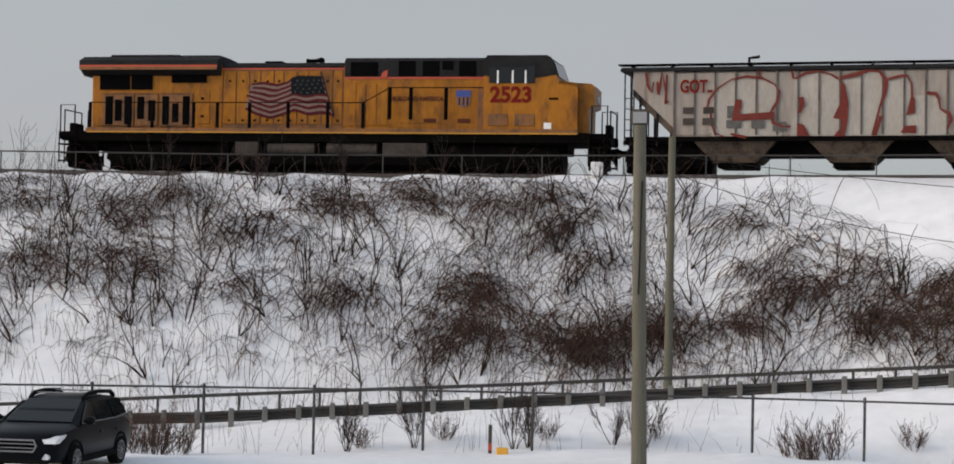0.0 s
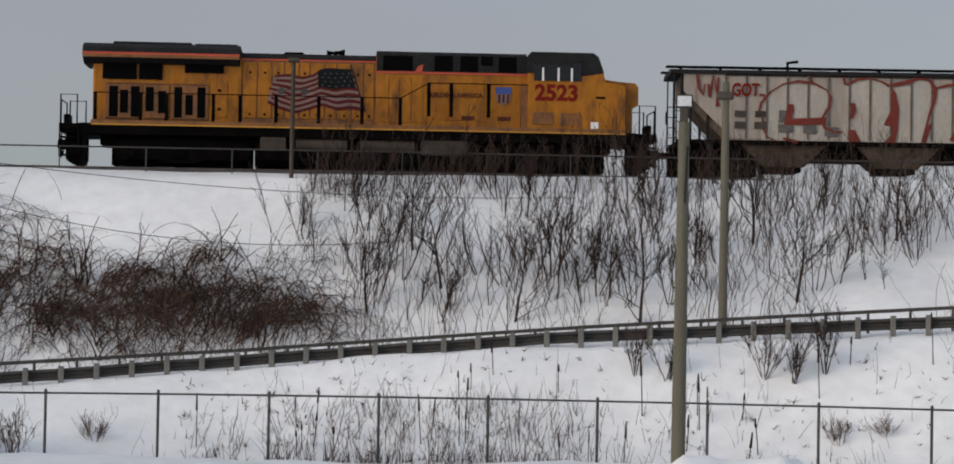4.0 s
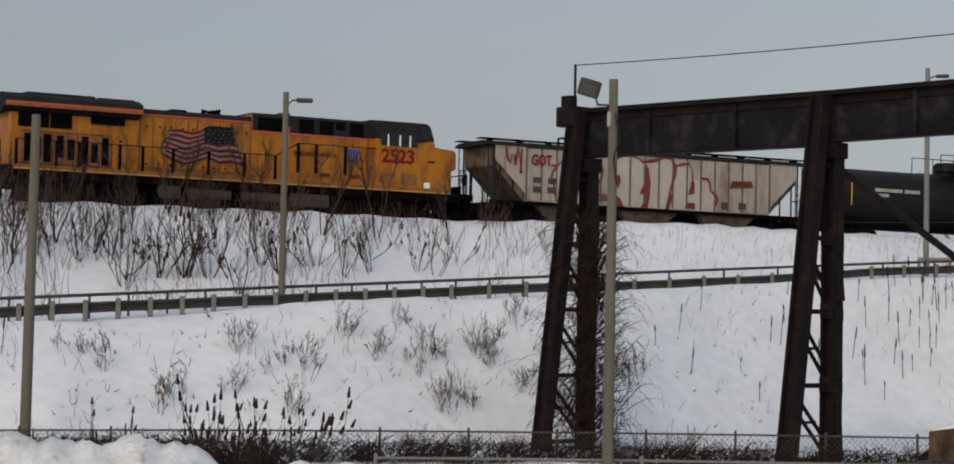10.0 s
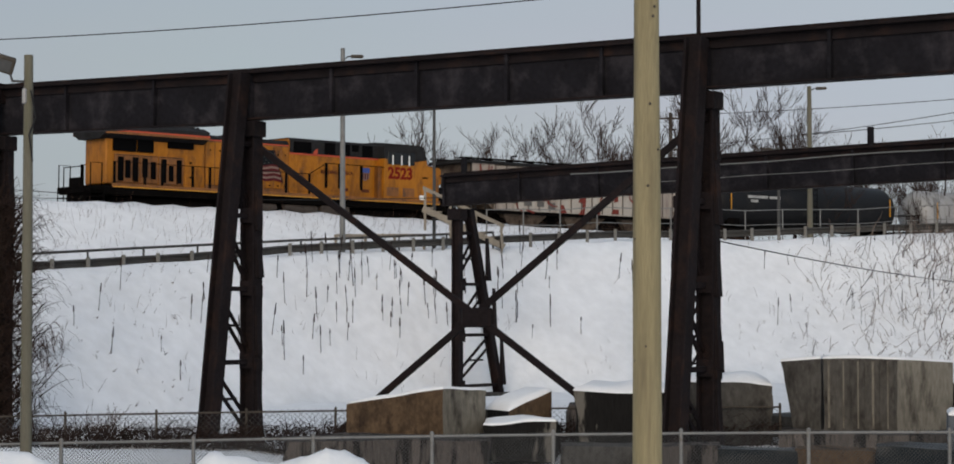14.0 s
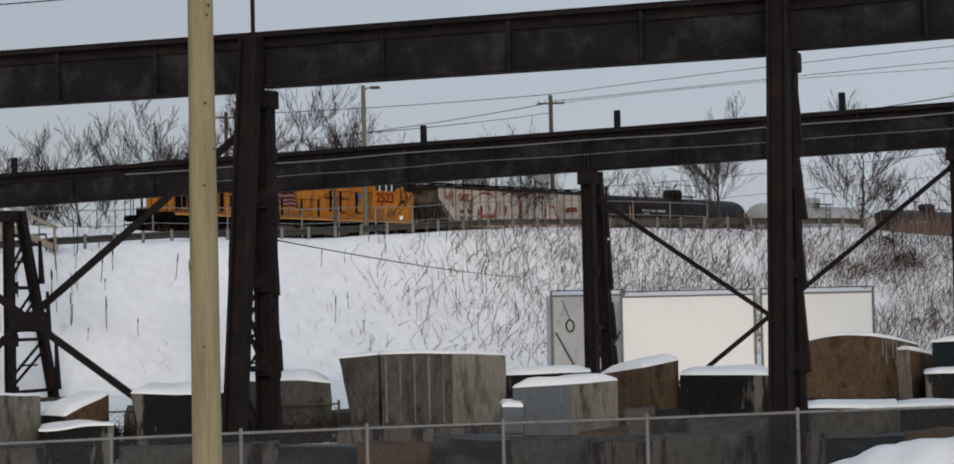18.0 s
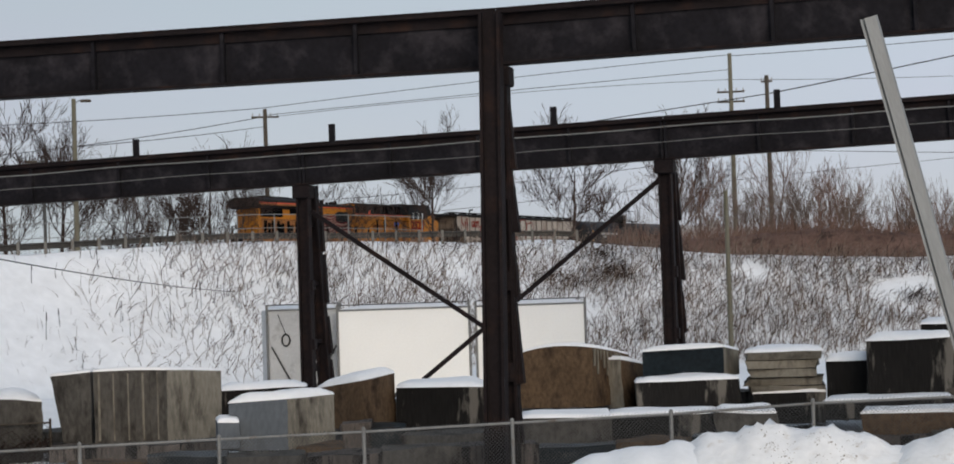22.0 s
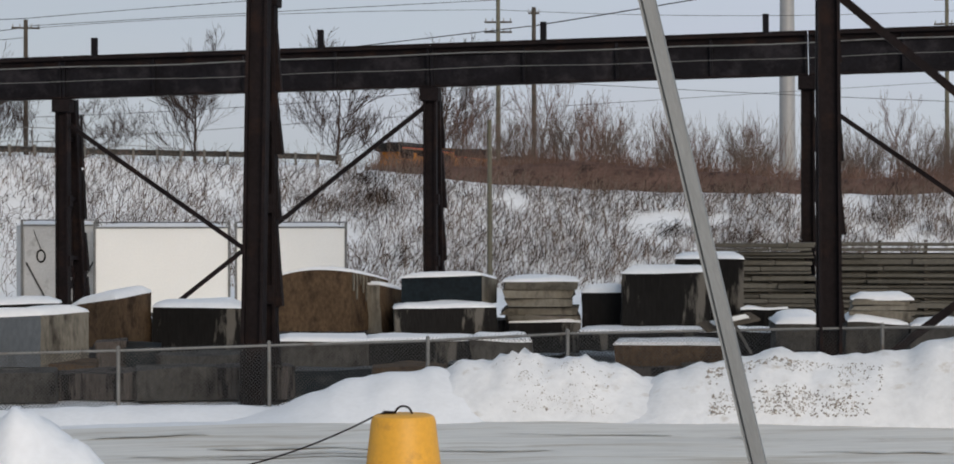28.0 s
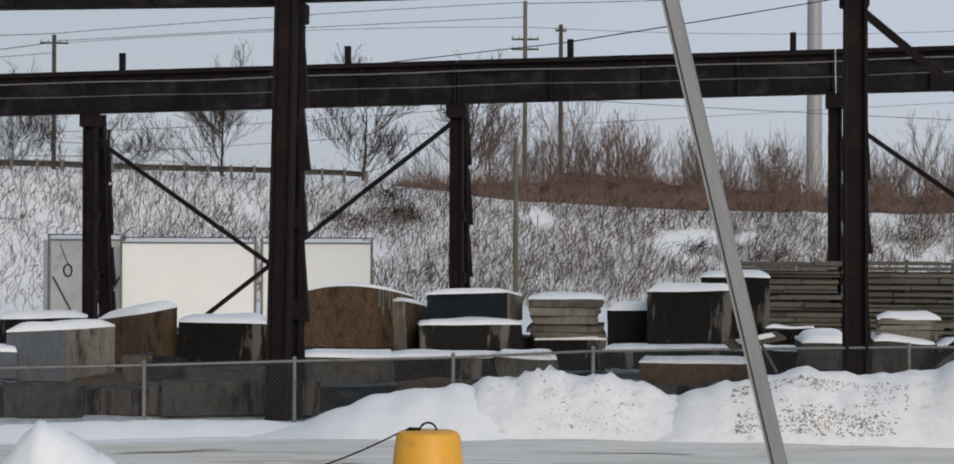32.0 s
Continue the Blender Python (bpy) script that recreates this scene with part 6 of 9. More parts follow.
def stone(b0, b1, zb, zt, r, d, kind, form):
    """A block seen face on between two bearings."""
    i = COUNT[0]
    COUNT[0] += 1
    m, label = KINDS[kind]
    b = (b0 + b1) / 2
    gz = ground_z(*polar(b, r + 0.5), False)
    zb = max(zb, gz) if zb > 0.45 else gz - 0.05
    if form in ("rock", "rubble", "bare") or zb < 0.45:
        zb = min(zb, gz - 0.02) if zb < 0.7 else zb
    w, h = 2 * r * math.tan(radians((b1 - b0) / 2)), zt - zb
    tilt = {"rock": 4, "cut": 2}.get(form, 2)
    rng = random.Random(i * 7 + 3)
    T = thing("stone_block", facing(b, r, zb, rng.uniform(-tilt, tilt)), label, "stone block", group="quarry blocks in the yard")
    if form == "layer":
        n, z = 5, 0.0
        for k in range(n):
            hh = h / n
            s, top, nn = block_shape(w * rng.uniform(0.86, 1.02), d * rng.uniform(0.88, 1), hh * 0.92, i * 31 + k, 0.09, 0.05, 5)
            part("stone_layer", s.moved(pose(rng.uniform(-0.05, 0.05), rng.uniform(-0.05, 0.05), z)), m, T, "", smooth=35)
            z += hh
        s, top, nn = block_shape(w, d, h, i, 0.03, 0.02, 6)
    else:
        rough = {"rock": 0.16, "bare": 0.12, "rubble": 0.3, "cut": 0.05, "wet": 0.06}[form]
        s, top, nn = block_shape(w, d, h, i * 13 + 1, rough, {"rock": 0.07, "rubble": 0.12}.get(form, 0.025), 8)
        part("stone_body", s, m, T, "", smooth=30)
    if kind != "G2" and form != "bare":
        stone_cap(T, top, nn, i, rng.uniform(0.09, 0.19) * (0.6 if form == "rubble" else 0.35 if zt < 1.4 else 1))


def corner_stone(b0, bc, b1, z0, zl, zc, zr, r, kind, label, deep=(1.2, 1.6), rough=0.05, dome=0.0, batter=0.0, cap=0.16, grooves=0, side=None):
    """A block with one corner towards the road: bearings of its left end, corner and right end, its base and its top at the three."""
    i = COUNT[0]
    COUNT[0] += 1
    m = KINDS[kind][0]
    M = facing(bc, r, z0)
    inv = M.inverted()
    plan = {(0, 0): (b0, r + deep[0], zl), (1, 0): (bc, r, zc), (1, 1): (b1, r + deep[1], zr)}
    cor = {k: inv @ Vector((*polar(b, rr), z)) for k, (b, rr, z) in plan.items()}
    cor[0, 1] = cor[0, 0] + cor[1, 1] - cor[1, 0]
    n, idx, v, f = 8, {}, [], []

    def vert(a, b, c):
        if (a, b, c) not in idx:
            x, y, z = a / n, b / n, c / n
            p = Vector()
            for (ca, cb), q in cor.items():
                p += q * ((x if ca else 1 - x) * (y if cb else 1 - y))
            p.z = p.z * z + dome * z * (1 - (2 * x - 1) ** 2)
            p.x += batter * (1 - z) * (1 - x)
            q = (p.x * 0.9 + i * 7.3, p.y * 0.9, p.z * 0.9)
            e = sum(1 for t in (a, b, c) if t in (0, n))
            k = rough * (0.6 if e > 1 else 1.0)
            p += Vector((noise.noise(q), noise.noise((q[0] + 9, q[1], q[2])), noise.noise((q[0], q[1] + 9, q[2])) if c else 0)) * k
            p += Vector((noise.noise(tuple(3 * t for t in q)), noise.noise(tuple(3.1 * t for t in q)), 0)) * k * 0.6
            idx[a, b, c] = len(v)
            v.append(p)
        return idx[a, b, c]
    T = thing("stone_block", M, label, "stone block", group="quarry blocks in the yard")
    main, face = [], []
    for a in range(n):
        for b in range(n):
            main.append((vert(a, 0, b), vert(a + 1, 0, b), vert(a + 1, 0, b + 1), vert(a, 0, b + 1)))
            main.append((vert(a, n, b), vert(a, n, b + 1), vert(a + 1, n, b + 1), vert(a + 1, n, b)))
            main.append((vert(0, a, b), vert(0, a, b + 1), vert(0, a + 1, b + 1), vert(0, a + 1, b)))
            face.append((vert(n, a, b), vert(n, a + 1, b), vert(n, a + 1, b + 1), vert(n, a, b + 1)))
            main.append((vert(a, b, n), vert(a + 1, b, n), vert(a + 1, b + 1, n), vert(a, b + 1, n)))
            main.append((vert(a, b, 0), vert(a, b + 1, 0), vert(a + 1, b + 1, 0), vert(a + 1, b, 0)))
    top = [v[vert(a, b, n)] for a in range(n + 1) for b in range(n + 1)]
    if side is None:
        part("stone_body", Shape().add(v, main + face), m, T, "", smooth=30)
    else:
        for name, faces, mm, words in (("stone_body", main, m, ""), ("split_face", face, KINDS[side][0], "rough split face of another tone")):
            used = sorted({q for g in faces for q in g})
            at = {q: k for k, q in enumerate(used)}
            part(name, Shape().add([v[q] for q in used], [tuple(at[q] for q in g) for g in faces]), mm, T, words, smooth=30)
    for k in range(grooves):
        u = (k + 0.7) / grooves
        p = cor[0, 0].lerp(cor[1, 0], u)
        part("drill_groove", Shape().rod((p.x, p.y - 0.01, 0.1), (p.x, p.y - 0.01, p.z - 0.08), 0.022 if k % 3 else 0.034, n=8), STONE_PALE if k % 2 == 0 else STONE_GREY, T, "half-round drill mark")
    if cap:
        stone_cap(T, top, n, i, cap)
    return T, cor


stone(73.99, 75.80, -0.09, 1.06, 56.0, 2.0, "D", "rock")
stone(68.50, 74.11, -0.16, 0.72, 54.0, 2.5, "DB", "bare")
stone(76.50, 79.62, -0.68, 1.79, 57.0, 3.0, "D", "rock")
stone(78.98, 81.78, -1.02, 1.99, 60.0, 3.0, "G", "rock")
stone(81.86, 85.38, -0.86, 0.7, 57.4, 3.4, "DB", "bare")
stone(85.35, 87.36, -1.02, 0.7, 57.6, 3.2, "DB", "bare")
stone(86.34, 88.73, 0.68, 1.95, 63.0, 3.0, "D", "cut")
stone(86.32, 86.89, 0.77, 1.44, 53.6, 1.5, "BL", "cut")
stone(85.58, 88.52, -0.68, 0.49, 53.5, 2.6, "G", "rock")
stone(88.44, 89.65, -0.50, 0.71, 53.8, 2.4, "BB", "bare")
stone(91.18, 93.55, 0.63, 1.92, 60.0, 3.0, "DG", "cut")
stone(89.67, 90.44, -0.71, 1.11, 57.0, 1.6, "DB", "bare")
stone(90.36, 91.35, -0.66, 0.95, 57.2, 2.0, "DT", "bare")
stone(91.26, 93.97, -0.60, 0.80, 56.0, 2.4, "G2", "bare")
stone(94.47, 96.91, -0.33, 1.19, 55.0, 3.0, "G", "cut")
stone(96.75, 99.80, -0.12, 1.14, 56.0, 3.0, "DG", "cut")
stone(97.67, 100.49, 1.05, 1.91, 59.0, 3.0, "D", "cut")
stone(99.80, 101.38, 0.16, 1.12, 56.0, 3.0, "G", "rock")
stone(100.64, 102.66, 1.41, 2.62, 60.0, 3.0, "PL", "layer")
stone(100.75, 102.74, 0.57, 1.44, 60.0, 2.6, "D", "cut")
stone(102.79, 104.01, 1.18, 2.30, 60.0, 2.4, "DK", "cut")
stone(103.89, 106.24, 1.30, 2.89, 58.5, 3.0, "DK", "wet")
stone(105.32, 107.12, 1.37, 3.26, 61.0, 3.0, "DK", "cut")
stone(107.09, 108.26, 0.93, 1.76, 60.0, 3.0, "D", "rubble")
stone(107.90, 109.22, 1.01, 1.70, 54.0, 2.4, "G", "rock")
stone(110.00, 111.63, 1.51, 2.20, 57.0, 2.2, "PL2", "layer")
stone(109.92, 111.59, 0.81, 1.61, 56.5, 2.4, "G", "rock")
stone(111.43, 113.17, 0.85, 1.56, 56.0, 2.6, "G", "rock")
stone(103.64, 106.59, 0.58, 1.28, 51.6, 2.0, "B", "cut")
stone(102.73, 106.76, 0.83, 1.32, 57.0, 2.6, "DG", "cut")
stone(106.60, 108.06, 0.65, 1.37, 56.0, 2.0, "D", "rock")
corner_stone(70.2, 72.8, 73.95, 0.64, 1.5, 1.95, 1.84, 56.4, "B", "long brown split granite block thinly capped with snow", (1.6, 1.8), 0.07, cap=0.06, side="P")
# brown slab: the shadow on its left face is put in as dark stone
corner_stone(73.96, 74.6, 75.75, 0.9, 1.3, 1.3, 1.82, 57.6, "D", "tilted brown granite slab, shaded face painted dark, under thick sloping snow", (1.4, 1.4), 0.05, cap=0.14, side="B")
corner_stone(81.92, 82.98, 83.2, 0.7, 2.62, 2.72, 2.72, 59.0, "G2", "grey split-faced quarry block leaning on its neighbour", (0.5, 2.2), 0.06, batter=0.35, cap=0.03)
corner_stone(83.06, 85.0, 86.46, 0.7, 2.72, 2.72, 2.6, 58.6, "RIB", "big grey quarry block with drilled grooves and a stained side", (0.5, 2.0), 0.05, cap=0.05, grooves=10, side="P")
corner_stone(86.62, 88.2, 89.46, 0.66, 1.9, 1.96, 1.98, 53.9, "BL", "blue-grey sawn stone block with a streaked pale side, capped with snow", (0.4, 1.9), 0.025, cap=0.2, side="P")
corner_stone(89.05, 90.17, 91.12, 0.84, 2.0, 2.2, 2.36, 58.9, "B", "brown granite block standing on edge, capped with snow", (1.5, 1.5), 0.04, cap=0.17)
_T, _c = corner_stone(94.5, 96.5, 97.5, 1.2, 2.78, 2.92, 2.62, 60.0, "B", "big brown granite block with a rounded top, thinly capped with snow", (0.6, 2.4), 0.07, dome=0.12, cap=0.06)
for _k in range(9):
    _p = _c[1, 0].lerp(_c[1, 1], 0.03 + 0.085 * _k)
    part("drip_stain", Shape().bar((_p.x + 0.03, _p.y - 0.04, _p.z - 0.05), (_p.x + 0.03, _p.y - 0.04, _p.z - 0.55 - 0.25 * math.sin(_k * 2.1)), 0.04, 0.05), STONE_PALE, _T, "tan mineral drip")
corner_stone(96.9, 97.3, 97.95, 1.1, 2.5, 2.52, 2.3, 60.8, "P", "pale brown split stone block streaked with rust", (0.3, 1.5), 0.09, cap=0.08, side="B")
corner_stone(97.85, 100.04, 100.44, 1.95, 2.72, 2.8, 2.66, 60.0, "BLK", "polished dark blue-grey stone block with snow on top", (0.3, 1.8), 0.02, cap=0.14, side="P")
# rows of lower blocks behind the fence and behind the big ones
for _i in range(15):
    _b = 76.2 + 2.45 * _i
    stone(_b, _b + 2.55, 0.0, 1.15 + 0.25 * math.sin(_i * 2.3), 63.5 + 0.5 * math.cos(_i * 1.7), 2.5, ("DB", "DB", "G2", "DB")[_i % 4], "bare")
# the DT blocks of this row stand in for dark shaded gaps between stones
for _i in range(18):
    _b = 76.0 + 2.1 * _i
    stone(_b, _b + 2.15, 0.0, 0.72 + 0.004 * _i + 0.07 * math.sin(_i * 1.9), 50.9 + 0.25 * math.cos(_i * 2.1), 1.6, ("LG", "DB", "DT", "BB", "DT", "LG", "DB")[_i % 7], "bare")


def build_slab_stack():
    """A long pile of flat sawn slabs."""
    rng = random.Random(21)
    for b0, b1, r in ((106.2, 109.0, 70.0), (109.1, 113.6, 70.5)):
        b = (b0 + b1) / 2
        w = 2 * r * math.tan(radians((b1 - b0) / 2))
        gz = ground_z(*polar(b, r), False) - 0.1
        T = thing("slab_pile", facing(b, r, gz), "long pile of grey sawn stone slabs", "stone slabs", group="slab piles")
        part("slab_core", Shape().box(-w / 2 + 0.3, w / 2 - 0.3, 0.35, 2.0, 0.0, 3.3 - gz), SLAB, T, "inner slabs in shade")
        z = 0.0
        while z < 3.55 - gz:
            h = rng.uniform(0.09, 0.2)
            x = -w / 2 + rng.uniform(-0.15, 0.15)
            while x < w / 2 - 0.4:
                l = rng.uniform(1.2, 3.6)
                x1 = min(x + l, w / 2 + rng.uniform(-0.1, 0.15))
                o = rng.uniform(-0.14, 0.14)
                part("slab", Shape().box(x, x1 - 0.012, o, 2.4 + o, z, z + h - rng.choice((0.012, 0.02, 0.045)), 0.02), SLAB, T)
                x = x1
            z += h
            if rng.random() < 0.35:
                for x in np.arange(-w / 2 + 0.5, w / 2, 1.5):
                    part("spacer", Shape().box(x - 0.05, x + 0.05, 0.02, 2.2, z - 0.015, z + 0.045), POLE_DARK, T)
                z += 0.06


build_slab_stack()


# ---- containers behind the blocks ----
def build_container(b0, b1, r0, turn, h, dep, m, label, door=False):
    b = (b0 + b1) / 2
    w = 2 * r0 * math.tan(radians((b1 - b0) / 2))
    z = ground_z(*polar(b, r0 + 1), False)
    T = thing("storage_container", facing(b, r0, z, turn), label, "container", group="containers at the foot of the slope")
    h -= z
    part("body", Shape().box(-w / 2, w / 2, 0, dep, 0.25, h, 0.03), m, T)
    for x in (-w / 2, w / 2):
        part("corner_post", Shape().box(x - 0.05, x + 0.05, -0.04, 0.08, 0.1, h + 0.22, 0.01), GALV, T, "grey corner post")
    part("top_rail", Shape().box(-w / 2 - 0.05, w / 2 + 0.05, -0.03, 0.06, h - 0.05, h + 0.025, 0.01), GALV, T, "grey top rail")
    part("roof_bar", Shape().rod((-w / 2, 0.02, h + 0.2), (w / 2, 0.02, h + 0.2), 0.022, n=6), GALV_DARK, T, "thin bar above the roof edge")
    part("bottom_rail", Shape().box(-w / 2, w / 2, -0.03, 0.06, 0.1, 0.28, 0.01), GALV_DARK, T, "dark bottom rail")
    for y in (0.6, dep - 0.6):
        for x in (-w / 2 + 0.4, w / 2 - 0.4):
            part("footing", Shape().box(x - 0.2, x + 0.2, y - 0.2, y + 0.2, -0.3, 0.14), POLE_DARK, T, "timber block")
    if door:
        d = part("door_leaf", Shape().box(-w / 2 + 0.08, -0.02, -0.05, 0.0, 0.35, h - 0.15, 0.01), TRAILER_DOOR, T, "grey container door")
        part("door_leaf", Shape().box(0.02, w / 2 - 0.08, -0.05, 0.0, 0.35, h - 0.15, 0.01), TRAILER_DOOR, T, "grey container door")
        for a, c in (((-w / 2 + 0.15, 2.3), (-0.35, 0.45)), ((w / 2 - 0.15, 2.3), (0.35, 0.45))):
            part("strap", Shape().bar((a[0], -0.08, a[1]), (c[0], -0.08, c[1]), 0.02, 0.07), GALV_DARK, T, "diagonal strap")
        part("hung_ring", Shape().tube([(-w / 4 + 0.16 * math.cos(t), -0.09, 2.55 + 0.24 * math.sin(t)) for t in np.linspace(0, 6.283, 17)], 0.03), RUBBER, T, "black hanging ring")
        part("chain", Shape().rod((-w / 4, -0.08, 2.8), (-w / 4 - 0.3, -0.08, 3.6), 0.015), GALV_DARK, T, "thin chain")
    else:
        for x in np.arange(-w / 2 + 0.6, w / 2, 1.2):
            part("panel_seam", Shape().box(x - 0.012, x + 0.012, -0.012, 0, 0.3, h - 0.1), TRAILER_WHITE, T, "panel seam")
    snow_on("snow_cap", -w / 2, w / 2, 0, dep, h + 0.02, 0.22, T, b)


build_container(87.72, 89.68, 86, 6, 4.35, 2.6, TRAILER_DOOR, "grey container end with strapped doors", True)
build_container(89.62, 93.2, 85, 0, 4.25, 2.4, TRAILER_WHITE, "cream-white box trailer body with snow on top")
build_container(93.38, 96.35, 85.6, 0, 4.25, 2.4, TRAILER_WHITE, "short cream-white box trailer body with snow on top")


# ---- banks of cleared snow ----
def snow_bank(name, pts, r, front, back, m, label, seed, lumps=0.12, grit=None):
    """pts: bearing and crest height; front and back: spread from the crest; grit: size, count and bearings of the road grit on its face."""
    b0, b1 = pts[0][0], pts[-1][0]
    nb = max(12, int((b1 - b0) * 6))
    nr = 16
    v, f = [], []
    tb, tz = [p[0] for p in pts], [p[1] for p in pts]
    for i in range(nb + 1):
        b = b0 + (b1 - b0) * i / nb
        h = float(np.interp(b, tb, tz))
        for j in range(nr + 1):
            u = j / nr * 2 - 1
            rr = r + (u * front if u < 0 else u * back)
            x, y = polar(b, rr)
            base = ground_z(x, y) - 0.04
            k = max(0.0, 1 - abs(u) ** 1.5)
            hh = h * k * (1 + 0.10 * noise.noise((b * 1.3, u * 1.5, seed)))
            hh += k * min(1.0, h) * (lumps * noise.noise((x * 1.7, y * 1.7, seed)) + lumps * 0.9 * noise.noise((x * 4, y * 4, seed)) + lumps * 0.5 * noise.noise((x * 9, y * 9, seed)))
            v.append((x, y, base + max(0.0, hh)))
    for i in range(nb):
        for j in range(nr):
            k = i * (nr + 1) + j
            f.append((k, k + 1, k + nr + 2, k + nr + 1))
    single(name, Shape().add(v, f), m, label, "snow bank", smooth=70)
    if grit:
        size, count, g0, g1 = grit
        rng, clods = random.Random(round(seed * 10)), Shape()
        while count > 0:
            b, j = rng.uniform(g0, g1), rng.uniform(1.0, 6.4)
            x, y = polar(b, r)
            if noise.noise((b * 0.9, j * 0.35, seed)) + 0.5 * noise.noise((b * 2.6, j * 0.9, seed)) < 0.75 * rng.random() - 0.3:
                count -= 0.2
                continue
            count -= 1
            i, a = min(nb - 1, int((b - b0) / (b1 - b0) * nb)), int(j)
            fi, fj = rng.random(), j - a
            p0, p1, p2, p3 = (Vector(v[(i + di) * (nr + 1) + a + dj]) for di, dj in ((0, 0), (1, 0), (0, 1), (1, 1)))
            p = p0.lerp(p1, fi).lerp(p2.lerp(p3, fi), fj)
            h = rng.uniform(0.008, 0.034) * (0.6 + 0.6 * size) * (1.8 if rng.random() < 0.04 else 0.9)
            ring = [p + Vector((math.cos(t) * h * rng.uniform(0.8, 1.8), math.sin(t) * h * rng.uniform(0.8, 1.8), -0.015)) for t in (0.3, 1.6, 2.8, 4.1, 5.3)]
            clods.add(ring + [p + Vector((0, 0, h * 0.9))], [(q, (q + 1) % 5, 5) for q in range(5)])
        single("road_grit", clods, GRIT, "brown grit and clods in the ploughed snow", "grit", kind="stuff")


snow_bank("snow_bank", [(92.6, 0.0), (94.4, 0.22), (96.0, 0.74), (97.5, 0.98), (98.6, 1.1), (99.6, 0.95), (100.4, 0.0)], 46.0, 2.8, 1.6, SNOW_CAP, "smooth clean end of the ploughed snow bank", 1.0, 0.035)
snow_bank("snow_bank", [(98.2, 0.4), (99.3, 1.16), (101.2, 1.4), (103.0, 1.32), (103.7, 1.15), (104.3, 0.9), (105.2, 0.95)], 46.0, 2.4, 1.6, SNOW_BANK, "ploughed bank of lumpy snow along the fence", 1.0, 0.13, (0.0, 600, 100.3, 103.6))
snow_bank("snow_bank", [(103.8, 0.4), (105.0, 1.05), (107.7, 1.5), (109.5, 1.45), (111.6, 1.55), (112.7, 1.9), (115, 2.1), (118, 1.6), (121, 0.2)], 46.0, 2.6, 1.7, SNOW_BANK, "dirty ploughed snow bank with brown grit", 2.0, 0.07, (0.5, 2000, 106.2, 110.8))
snow_bank("snow_bank", [(76.0, 0.0), (79.0, 0.22), (85, 0.3), (93, 0.3), (95, 0.2)], 46.4, 1.6, 1.6, SNOW_CAP, "low smooth ridge of snow along the fence", 3.0, 0.05)
snow_bank("snow_bank", [(35.5, 0.0), (37.0, 1.05), (38.5, 1.2), (40.0, 1.45), (42, 1.4), (43.5, 1.62), (45.8, 1.68), (47.5, 1.5), (49.2, 1.58), (50.5, 1.42), (51.2, 1.0), (52.0, 0.4), (52.6, 0.0)], 45.0, 2.6, 2.2, SNOW_DIRTY, "grey ploughed snow heaps at the lot's edge", 4.0, 0.2)
snow_bank("snow_bank", [(26.8, 0.0), (27.6, 0.62), (28.6, 0.5), (30.3, 0.62), (31.0, 0.4), (32.0, 0.1), (35, 0.5), (36.3, 0.0)], 46.5, 2.0, 1.6, SNOW_CAP, "low heap of ploughed snow", 5.0, 0.12)
snow_bank("snow_bank", [(52.2, 0.0), (53.0, 1.0), (55.0, 1.1), (57.0, 0.7), (58.5, 0.2), (59.3, 0.95), (60.8, 1.2), (62.0, 1.05), (63.2, 0.3), (65.5, 0.5), (66.6, 1.0), (67.4, 0.9), (68.4, 0.75), (69.6, 1.12), (70.6, 0.9), (71.5, 0.2), (72, 0)], 45.5, 2.0, 1.6, SNOW_CAP, "rounded heaps of ploughed snow", 6.0, 0.1)
snow_bank("snow_bank", [(-11.8, 0.0), (-9, 0.1), (-4, 0.14), (0, 0.1), (2.2, 0.0)], 47.5, 2.0, 2.0, SNOW_CAP, "low ridge of snow at the edge of the lot", 7.0, 0.03)
snow_bank("snow_bank", [(84.6, 0.0), (85.6, 0.35), (86.6, 1.0), (87.5, 1.55), (88.0, 1.45), (88.9, 1.12), (89.6, 0.78), (90.3, 0.3), (90.8, 0.0)], 32.0, 1.9, 1.9, SNOW_CAP, "clean white heap of shovelled snow", 8.0, 0.12)


